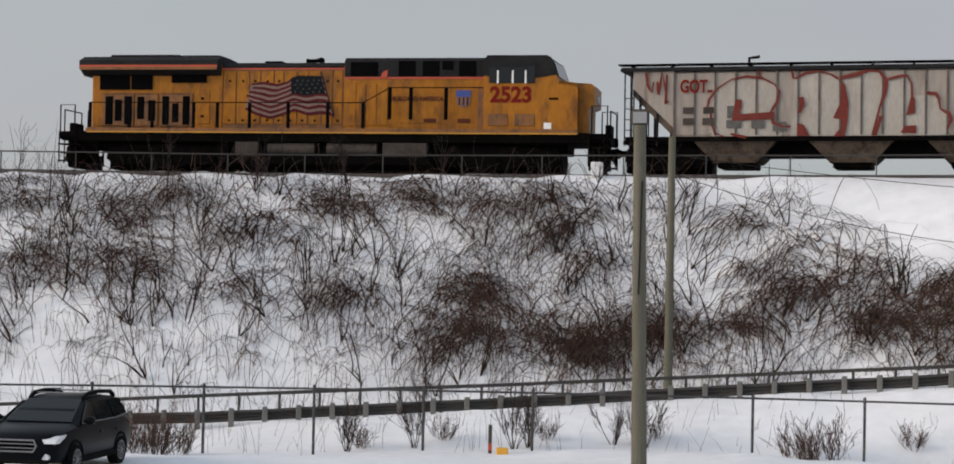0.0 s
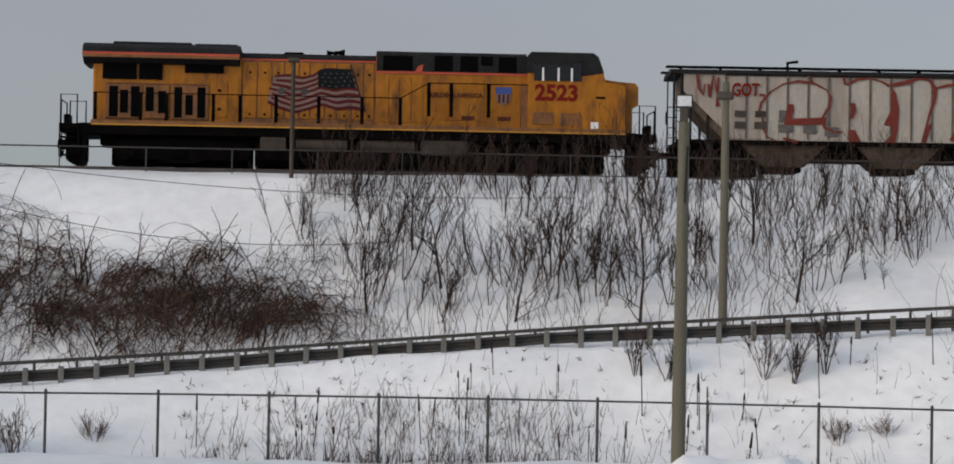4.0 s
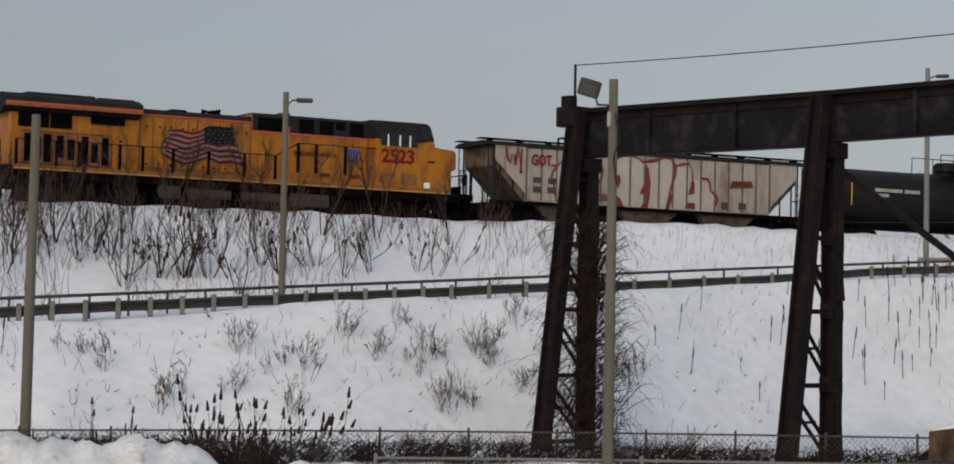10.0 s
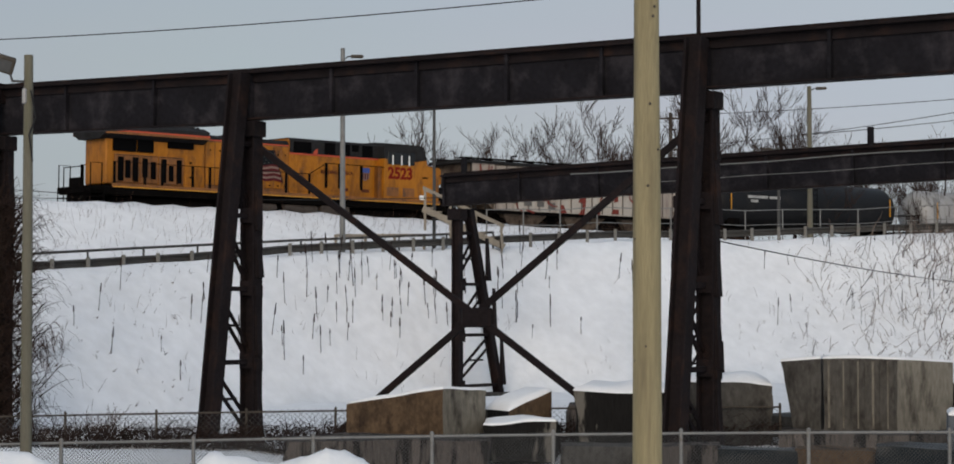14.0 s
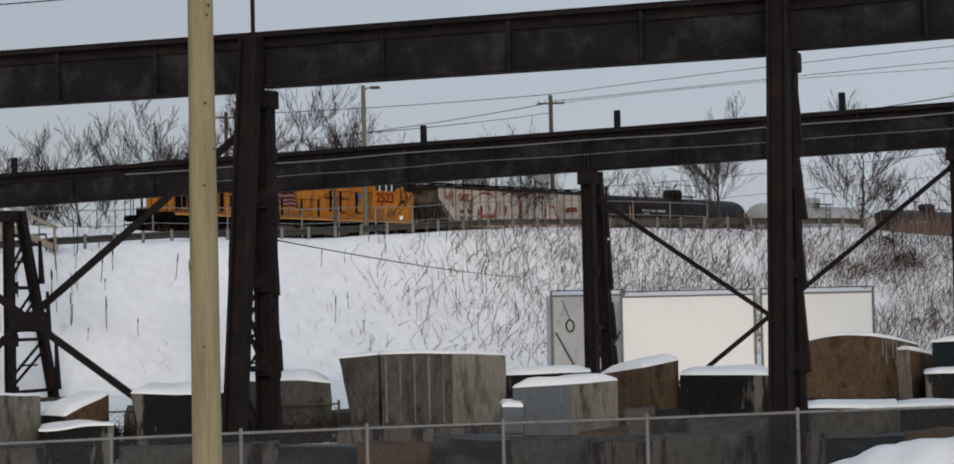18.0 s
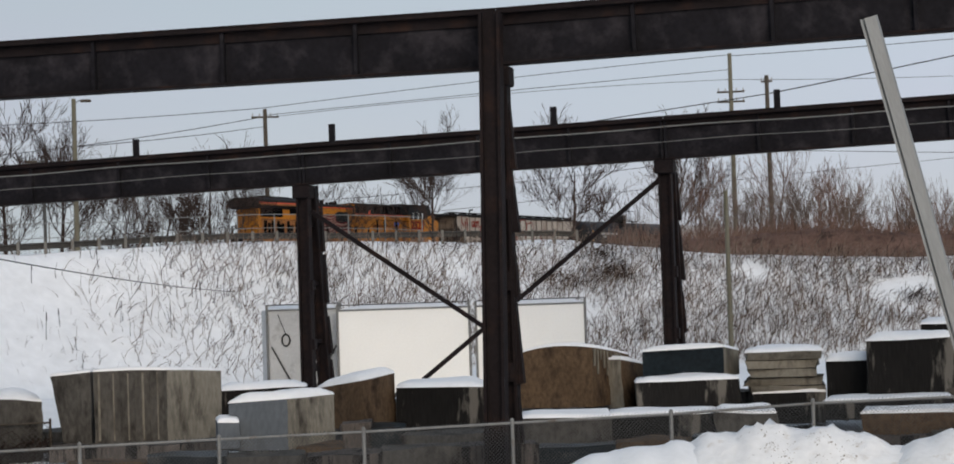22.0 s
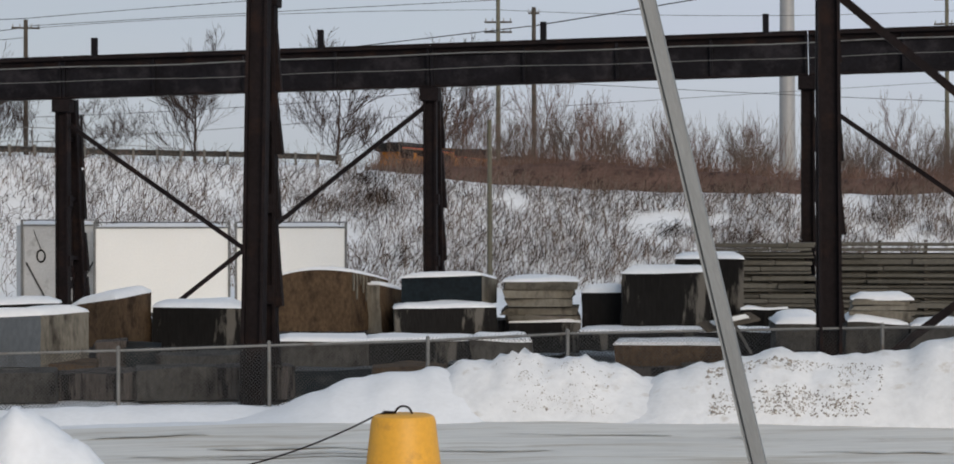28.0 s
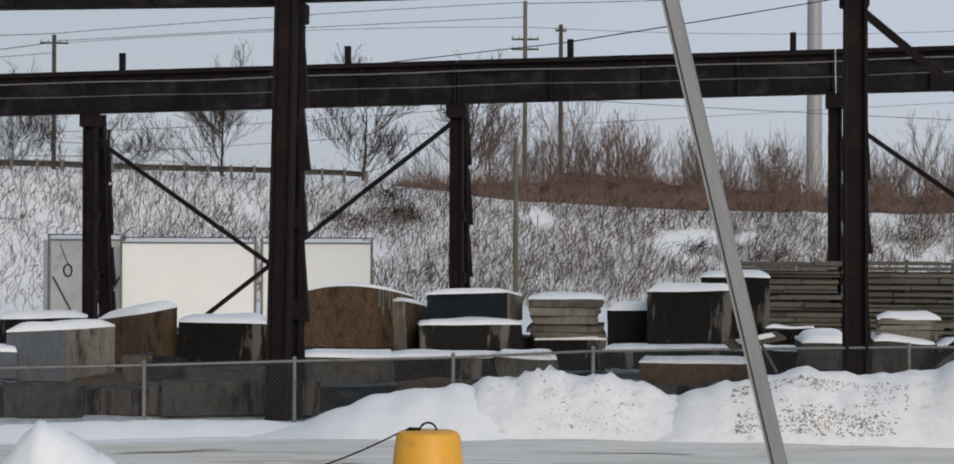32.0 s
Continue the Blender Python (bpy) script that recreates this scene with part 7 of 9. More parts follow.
def build_road():
    """The slushy yard road in front of the fence."""
    v, f = [], []
    bs = np.arange(70, 135, 1.0)
    for b in bs:
        for r in (30.0, 34.0, 37.0, 40.0, 43.6):
            x, y = polar(b, r)
            v.append((x, y, ground_z(x, y) + 0.045))
    for i in range(len(bs) - 1):
        for j in range(4):
            k = i * 5 + j
            f.append((k, k + 5, k + 6, k + 1))
    m = SLUSH
    road = single("road", Shape().add(v, f), m, "packed slushy yard road with brown wheel tracks", "road", kind="structure", smooth=80)
    rng = random.Random(9)
    for i in range(14):
        r = rng.choice((35.2, 36.0, 36.9, 38.0, 38.8, 41.0)) + rng.uniform(-0.3, 0.3)
        b0 = rng.uniform(84, 116)
        s, v, f = Shape(), [], []
        n = 16
        L = rng.uniform(3, 9)
        for k in range(n + 1):
            b = b0 + L * k / n
            w = 0.16 * math.sin(math.pi * k / n) ** 0.5 * (1 + 0.5 * noise.noise((b * 2, r, 0)))
            rr = r + 0.25 * noise.noise((b * 0.6, r, 5))
            for o in (-w, w):
                x, y = polar(b, rr + o)
                v.append((x, y, ground_z(x, y) + 0.052 + 0.0005 * i))
        f = [(2 * k, 2 * k + 2, 2 * k + 3, 2 * k + 1) for k in range(n)]
        part("wheel_track", s.add(v, f), TRACK_MUD, road, "brown slush in a wheel track", smooth=80)


TRACK_MUD = mat("brown_slush", (0.56, 0.52, 0.46), 0.5, var=0.3, scale=1.2, fine=6, bump=0.4, stain=(0.5, 0.5, 0.5), amount=0.4)
build_road()


def build_ballast_weight():
    T = thing("yellow_ballast", facing(97.9, 34.0, 0.0), "yellow tapered ballast weight with a lifting eye", "ballast weight")
    part("body", Shape().lathe([(0.62, 0.0), (0.6, 0.3), (0.52, 0.98), (0.49, 1.05), (0.42, 1.08), (0.05, 1.085)], 26), BUCKET_YELLOW, T, "scuffed yellow painted body", smooth=40)
    part("lifting_eye", Shape().tube([(-0.14 * math.cos(t), 0, 1.06 + 0.15 * math.sin(t)) for t in np.linspace(0, math.pi, 11)], 0.018, 8), RUST_STEEL, T, "bent steel lifting eye")
    part("shackle", Shape().tube([(-0.14, 0, 1.1), (-0.3, 0, 1.11), (-0.42, 0, 1.06), (-0.2, 0.02, 1.08)], 0.03, 8), RUST_STEEL, T, "rusty shackle")
    x, y = polar(97.7, 34.0)
    p = (facing(97.9, 34.0, 0.0) @ Vector((-0.42, 0, 1.07)))
    q = Vector((*polar(92.6, 33.6), 0.2))
    single("steel_cable", Shape().tube(sag(p, q, 0.12), 0.014, 6), RUST_STEEL, "taut grey steel cable from the ballast weight", "cable")


build_ballast_weight()


def build_leaning_post():
    top, bot = Vector((*polar(104.25, 30.0), 7.95)), Vector((*polar(107.85, 30.0), -0.05))
    d = (top - bot).normalized()
    ax = Vector((*polar(106, 1.0), 0)).cross(d).normalized()
    ay = d.cross(ax)
    m = Matrix((ax, ay, d)).transposed().to_4x4()
    T = thing("leaning_sign_post", Matrix.Translation(bot) @ m, "bent grey aluminium post leaning over with a small sign", "sign post")
    L = (top - bot).length
    s = Shape()
    pts = [(-0.125, -0.05), (-0.095, -0.05), (-0.095, 0.02), (-0.065, 0.02), (-0.065, -0.06), (0.1, -0.06), (0.125, -0.03), (0.125, 0.07), (-0.125, 0.07)]
    n = len(pts)
    v = [(x, y, 0) for x, y in pts] + [(x, y, L) for x, y in pts]
    s.add(v, [tuple(range(n - 1, -1, -1)), tuple(range(n, 2 * n))] + [((i + 1) % n, (i + 1) % n + n, i + n, i) for i in range(n)])
    inv = T.matrix_world.inverted()
    part("post", s, STEEL_POST, T, "grey channel-section post")
    def loc(b, r, z):
        return inv @ Vector((*polar(b, r), z))
    quad = [(105.88, 30.2, 2.71), (107.28, 30.2, 2.87), (107.57, 30.05, 2.78), (106.14, 30.05, 2.61)]
    inner = [(106.22, 30.16, 2.722), (107.18, 30.16, 2.822), (107.28, 30.1, 2.782), (106.33, 30.1, 2.672)]
    a = [Vector((*polar(b, r), z)) for b, r, z in quad]
    e = [Vector((*polar(b, r), z)) for b, r, z in inner]
    up = Vector((0, 0, 0.03))
    s = Shape().add([inv @ p for p in a] + [inv @ (p - up) for p in a], [(0, 1, 2, 3), (7, 6, 5, 4), (0, 4, 5, 1), (1, 5, 6, 2), (2, 6, 7, 3), (3, 7, 4, 0)])
    sg = part("sign_panel", s, POLE_DARK, T, "dark-framed sign panel")
    n0 = (a[1] - a[0]).cross(a[3] - a[0]).normalized() * -0.012
    part("sign_face", Shape().add([inv @ (p + n0 * 2) for p in e] + [inv @ (p - n0) for p in e], [(0, 1, 2, 3), (7, 6, 5, 4), (0, 4, 5, 1), (1, 5, 6, 2), (2, 6, 7, 3), (3, 7, 4, 0)]), WHITE_PAINT, sg, "white sign face")
    part("stay", Shape().bar(loc(106.9, 30.1, 2.68), loc(107.33, 30.1, 2.28), 0.025, 0.04), GALV_DARK, T, "broken sign stay")


build_leaning_post()


# ---- a parked car on the lot ----
def build_suv():
    T = thing("suv", pose(*polar(-11.15, 45.3), 0.0, 0, 0, 180 + 81), "black estate SUV parked on the snowy lot", "car")
    T.scale = (1.0, 1.0, 0.9)
    # local x forward, y left
    def hull(sections, name, m, label="", parent=None, smooth=40):
        v, f = [], []
        n = len(sections[0][1])
        for x, pts in sections:
            v += [(x, y, z) for y, z in pts]
        for i in range(len(sections) - 1):
            for j in range(n):
                k = (j + 1) % n
                f.append((i * n + j, (i + 1) * n + j, (i + 1) * n + k, i * n + k))
        f += [tuple(range(n)), tuple(range(len(sections) * n - 1, (len(sections) - 1) * n - 1, -1))]
        return part(name, Shape().add(v, f), m, parent or T, label, smooth=smooth)

    def ring(w, z0, z1, belly=0.04):
        return [(-w + 0.08, z0), (-w, z0 + 0.15), (-w - belly * 0, (z0 + z1) / 2), (-w + 0.05, z1 - 0.08), (-w + 0.2, z1), (w - 0.2, z1), (w - 0.05, z1 - 0.08), (w, (z0 + z1) / 2), (w, z0 + 0.15), (w - 0.08, z0)]
    hull([(-2.36, ring(0.72, 0.5, 0.95)), (-2.3, ring(0.84, 0.36, 1.02)), (-1.5, ring(0.92, 0.3, 1.12)), (0.0, ring(0.92, 0.28, 1.13)), (0.9, ring(0.92, 0.28, 1.14)), (1.3, ring(0.91, 0.29, 1.12)), (1.75, ring(0.89, 0.3, 1.06)), (2.1, ring(0.84, 0.31, 0.99)), (2.3, ring(0.76, 0.33, 0.92)), (2.42, ring(0.62, 0.38, 0.84))], "body", CAR_PAINT, "glossy black body")

    def roofring(w0, w1, z0, z1):
        return [(-w0, z0), (-w0 * 0.5 - w1 * 0.5, (z0 + z1) / 2), (-w1, z1 - 0.05), (-w1 + 0.12, z1), (w1 - 0.12, z1), (w1, z1 - 0.05), (w0 * 0.5 + w1 * 0.5, (z0 + z1) / 2), (w0, z0)]
    hull([(-2.3, roofring(0.8, 0.74, 0.98, 1.12)), (-2.12, roofring(0.82, 0.66, 1.0, 1.42)), (-1.9, roofring(0.84, 0.64, 1.0, 1.6)), (-0.9, roofring(0.87, 0.66, 1.05, 1.69)), (-0.2, roofring(0.87, 0.66, 1.05, 1.68)), (0.12, roofring(0.87, 0.65, 1.05, 1.64)), (0.65, roofring(0.88, 0.72, 1.05, 1.4)), (1.12, roofring(0.88, 0.78, 1.05, 1.14))], "greenhouse", CAR_PAINT, "black roof and pillars")
    part("windscreen", Shape().add([(1.08, -0.7, 1.13), (1.08, 0.7, 1.13), (0.16, 0.58, 1.59), (0.16, -0.58, 1.59), (1.02, -0.7, 1.1), (1.02, 0.7, 1.1), (0.1, 0.58, 1.56), (0.1, -0.58, 1.56)], [(0, 1, 2, 3), (7, 6, 5, 4), (0, 4, 5, 1), (1, 5, 6, 2), (2, 6, 7, 3), (3, 7, 4, 0)]).moved(pose(0.035, 0, 0.035)), CAR_GLASS, T, "dark windscreen")
    for s in (-1, 1):
        for x0, x1, xt0, xt1 in ((0.05, 0.95, 0.0, 0.2), (-0.95, -0.02, -0.95, -0.07), (-1.95, -1.05, -1.8, -1.05)):
            p = [(x0, s * 0.888, 1.15), (x1, s * 0.888, 1.15), (xt1, s * 0.705, 1.57), (xt0, s * 0.705, 1.57)]
            q = [(x, y - s * 0.03, z) for x, y, z in p]
            part("side_window", Shape().add(p + q, [(0, 1, 2, 3), (7, 6, 5, 4), (0, 4, 5, 1), (1, 5, 6, 2), (2, 6, 7, 3), (3, 7, 4, 0)]), CAR_GLASS, T, "tinted side window")
        part("window_trim", Shape().tube([(1.0, s * 0.9, 1.13), (0.0, s * 0.905, 1.135), (-1.2, s * 0.9, 1.14), (-1.95, s * 0.87, 1.2)], 0.012), CHROME, T, "thin bright window trim")
        part("roof_rail", Shape().tube([(-1.8, s * 0.58, 1.6), (-1.62, s * 0.58, 1.72), (-0.8, s * 0.58, 1.76), (-0.1, s * 0.58, 1.73), (0.1, s * 0.58, 1.63)], 0.05), RUBBER, T, "black roof rail")
        part("door_mirror", Shape().box(0.72, 0.9, min(s * 0.9, s * 1.1), max(s * 0.9, s * 1.1), 1.1, 1.27, 0.05), CAR_PAINT, T, "door mirror")
        part("headlight", Shape().prism([(1.78, 0.93), (2.12, 0.92), (2.36, 0.85), (2.4, 0.76), (2.2, 0.76), (1.9, 0.86)], min(s * 0.5, s * 0.855), max(s * 0.5, s * 0.855)), LENS, T, "clear headlight")
        part("fog_lamp", Shape().rod((2.28, s * 0.64, 0.46), (2.41, s * 0.64, 0.46), 0.075, n=14), LENS, T, "round fog lamp")
        part("tail_light", Shape().box(-2.35, -2.2, min(s * 0.55, s * 0.8), max(s * 0.55, s * 0.8), 0.82, 1.0, 0.03), NUM_RED, T, "red tail light")
        for x in (-0.98, 0.02):
            part("door_handle", Shape().box(x - 0.25, x - 0.05, s * 0.93 - 0.02, s * 0.93 + 0.02, 0.86, 0.9, 0.01), CAR_PAINT, T)
        part("sill_trim", Shape().box(-1.2, 1.2, s * 0.91 - 0.03, s * 0.91 + 0.03, 0.26, 0.4, 0.01), RUBBER, T, "matt black sill cladding")
        for x in (-1.38, 1.38):
            w = part("wheel", Shape().lathe([(0.2, -0.11), (0.33, -0.11), (0.345, -0.07), (0.345, 0.07), (0.33, 0.11), (0.2, 0.11)], 28, "y").moved(pose(x, s * 0.83, 0.345)), RUBBER, T, "black tyre", smooth=40)
            rim = Shape().lathe([(0.06, -0.02), (0.06, 0.03)], 12, "y")
            for k in range(10):
                t = 2 * math.pi * k / 10
                rim.bar((0.04 * math.cos(t), 0, 0.04 * math.sin(t)), (0.22 * math.cos(t), 0, 0.22 * math.sin(t)), 0.03, 0.028, (0, 1, 0))
            rim.tube([(0.22 * math.cos(k * math.pi / 12), 0, 0.22 * math.sin(k * math.pi / 12)) for k in range(25)], 0.018)
            part("rim", rim.moved(pose(x, s * 0.93, 0.345)), CHROME, w, "bright alloy wheel rim")
            part("wheel_arch", Shape().tube([(0.4 * math.cos(k * math.pi / 12), 0, 0.4 * math.sin(k * math.pi / 12)) for k in range(13)], 0.035).moved(pose(x, s * 0.905, 0.36)), RUBBER, T, "black wheel-arch trim")
    for x in (-1.3, -0.2):
        part("cross_bar", Shape().bar((x, -0.6, 1.74), (x, 0.6, 1.74), 0.07, 0.03), CHROME, T, "silver roof crossbar")
    g = part("grille", Shape().prism([(2.36, 0.56), (2.46, 0.58), (2.43, 0.82), (2.34, 0.84)], -0.42, 0.42), DARK_GRILLE, T, "black hexagonal grille")
    part("grille_surround", Shape().tube([(2.45, -0.46, 0.7), (2.46, -0.4, 0.58), (2.46, 0.4, 0.58), (2.45, 0.46, 0.7), (2.43, 0.4, 0.83), (2.43, -0.4, 0.83), (2.45, -0.46, 0.7)], 0.022), CHROME, g, "bright grille surround")
    for z in (0.66, 0.75):
        part("grille_bar", Shape().bar((2.45, -0.42, z), (2.45, 0.42, z), 0.03, 0.018), CHROME, g, "bright grille bar")
    part("bumper", Shape().box(2.2, 2.44, -0.7, 0.7, 0.3, 0.42, 0.04), RUBBER, T, "matt black lower bumper")


build_suv()


# ---- small things by the road fence ----
def build_bits():
    s = Shape().box(-0.16, 0.16, -0.1, 0.1, 0, 0.42, 0.03)
    T = thing("yellow_marker_box", facing(0.78, 57.2, -0.78), "small yellow utility marker in the snow", "marker")
    part("body", s, BUCKET_YELLOW, T)
    T = thing("marker_post", facing(0.45, 57.3, -0.8), "thin dark marker post with an orange band", "post")
    part("shaft", Shape().box(-0.05, 0.05, -0.04, 0.04, 0, 1.05, 0.01), POLE_DARK, T)
    part("band", Shape().box(-0.052, 0.052, -0.042, 0.042, 0.35, 0.55), RED_STRIPE, T, "orange band")
    T = thing("leaning_stake", facing(43.34, 57.2, 0.0), "rough grey wooden stake beside the fence", "stake")
    part("shaft", Shape().rod((0, 0, -0.2), (0.05, 0, 2.6), 0.07, 0.06, 8), POLE_WOOD, T)
    # timber steps up the bank beside the guard rail
    T = thing("timber_stairs", facing(73.4, 101.0, 0), "weathered timber steps with side rails up the snowy bank", "stairs")
    for i in range(9):
        x, z = -1.7 + i * 0.42, 9.0 - i * 0.2
        part("tread", Shape().box(x - 0.2, x + 0.2, -0.6, 0.6, z - 0.05, z, 0.01), FADED_WOOD, T)
    for y in (-0.65, 0.65):
        part("stringer", Shape().bar((-2.0, y, 8.95), (1.9, y, 7.1), 0.06, 0.28), FADED_WOOD, T, "sloping stringer board")
        part("hand_rail", Shape().bar((-2.0, y, 9.95), (1.9, y, 8.1), 0.06, 0.12), FADED_WOOD, T, "sloping hand rail")
        for k in range(4):
            x = -1.9 + k * 1.22
            z = 8.9 - (x + 2.0) * 0.474
            part("baluster", Shape().box(x - 0.05, x + 0.05, y - 0.05, y + 0.05, z - 0.9, z + 1.1), FADED_WOOD, T)
    # fence on top of the bank beside the stairs
    H = thing("bank_fence", Matrix(), "low grey timber fence on top of the bank", "fence", kind="structure")
    last = None
    for b in np.arange(69.9, 73.1, 0.8):
        r = float(np.interp(b, [63, 72.5], [93, 100]))
        x, y = polar(b, r)
        g = ground_z(x, y)
        part("fence_post", Shape().box(x - 0.06, x + 0.06, y - 0.06, y + 0.06, g - 0.2, g + 0.75), FADED_WOOD, H)
        p = Vector((x, y, g + 0.7))
        if last is not None:
            part("fence_board", Shape().bar(last, p, 0.04, 0.14), FADED_WOOD, H)
        last = p
    H = thing("roadside_fence", Matrix(), "grey mesh fence on the far side of the upper road", "fence", kind="structure")
    last = None
    for b in np.arange(74, 93, 1.0):
        r = guard(b)[0] + 4.2
        x, y = polar(b, r)
        g = ground_z(x, y)
        part("fence_post", Shape().rod((x, y, g - 0.2), (x, y, g + 1.7), 0.035, n=6), GALV, H)
        p = Vector((x, y, g + 1.65))
        if last is not None:
            part("top_rail", Shape().rod(last, p, 0.025, n=6), GALV, H)
            part("mid_rail", Shape().rod(last - Vector((0, 0, 0.8)), p - Vector((0, 0, 0.8)), 0.02, n=6), GALV, H)
        last = p
    # signal mast beside the line
    x, y = polar(16.88, 75.6)
    g = ground_z(x, y)
    T = thing("signal_mast", facing(16.88, 75.6, g), "dark thin signal mast with two small lamps beside the track", "signal mast")
    part("shaft", Shape().bar((0, 0, -0.3), (0, 0, 12.2 - g), 0.11, 0.11), POLE_DARK, T, "dark square shaft")
    part("cap", Shape().box(-0.2, 0.2, -0.15, 0.15, 12.15 - g, 12.3 - g, 0.02), POLE_DARK, T)
    part("cross_arm", Shape().bar((-0.45, 0, 11.15 - g), (0.45, 0, 11.15 - g), 0.05, 0.05), POLE_DARK, T, "short cross arm")
    for dx in (-0.42, 0.42):
        part("signal_lamp", Shape().rod((dx, -0.15, 11.1 - g), (dx, 0.12, 11.1 - g), 0.12, n=10), GALV_DARK, T, "small round lamp")
    for b, r in ((3.2, 77.6), (35.3, 76.8)):
        x, y = polar(b, r)
        T = thing("marker_box", facing(b, r, ground_z(x, y)), "small white equipment box beside the track railing", "box")
        part("body", Shape().box(-0.22, 0.22, -0.12, 0.12, 0.0, 0.48, 0.03), WHITE_PAINT, T)


build_bits()


# ---- winter vegetation ----
def slope_spot(b, f):
    """A place on the bank between the guard rail (0) and the top of the bank (1)."""
    gr, _ = guard(b)
    tr = float(np.interp(b, LINE_B, LINE_R))
    bank = max(gr + 5.5, tr - 3.8)
    r = gr + 2.2 + f * (bank - gr - 2.6)
    return spot(b, r)


def lower_spot(b, f):
    """A place on the lower slope between its foot (0) and the guard rail (1)."""
    gr, _ = guard(b)
    fr = float(np.interp(b, F_B, F_R))
    return spot(b, fr + f * (gr - 1.0 - fr))


def stem_path(p, rng, length, lean, droop, n=5, wig=0.12, up=1.0):
    a = rng.uniform(0, 6.283)
    d = Vector((math.cos(a) * lean, math.sin(a) * lean, up)).normalized()
    pts, q = [tuple(p)], Vector(p)
    for i in range(n):
        d = (d + Vector((rng.uniform(-wig, wig), rng.uniform(-wig, wig), rng.uniform(-wig, wig) - droop * (i + 1) / n))).normalized()
        q = q + d * (length / n)
        pts.append(tuple(q))
    return pts


def grow(s, p, d, length, r, depth, rng, spread=0.55, kids=3, wig=0.16, thin=0.006):
    """A branching limb; all levels go into s."""
    n = 4
    pts, q, dd = [tuple(p)], Vector(p), Vector(d).normalized()
    for i in range(n):
        dd = (dd + Vector((rng.uniform(-wig, wig), rng.uniform(-wig, wig), rng.uniform(-wig, wig) * 0.6 + 0.04))).normalized()
        q = q + dd * length / n
        pts.append(tuple(q))
    s.twig(pts, r, max(thin, r * 0.55))
    if depth <= 0:
        return
    for k in range(kids):
        i = rng.randint(1, n)
        a = Vector((rng.uniform(-1, 1), rng.uniform(-1, 1), rng.uniform(-0.3, 0.8)))
        nd = (dd + a * spread).normalized()
        grow(s, pts[i], nd, length * rng.uniform(0.5, 0.75), max(thin, r * 0.55), depth - 1, rng, spread, kids, wig, thin)
    grow(s, pts[-1], (dd + Vector((rng.uniform(-1, 1), rng.uniform(-1, 1), 0.2)) * spread * 0.4).normalized(), length * 0.7, max(thin, r * 0.6), depth - 1, rng, spread, kids, wig, thin)


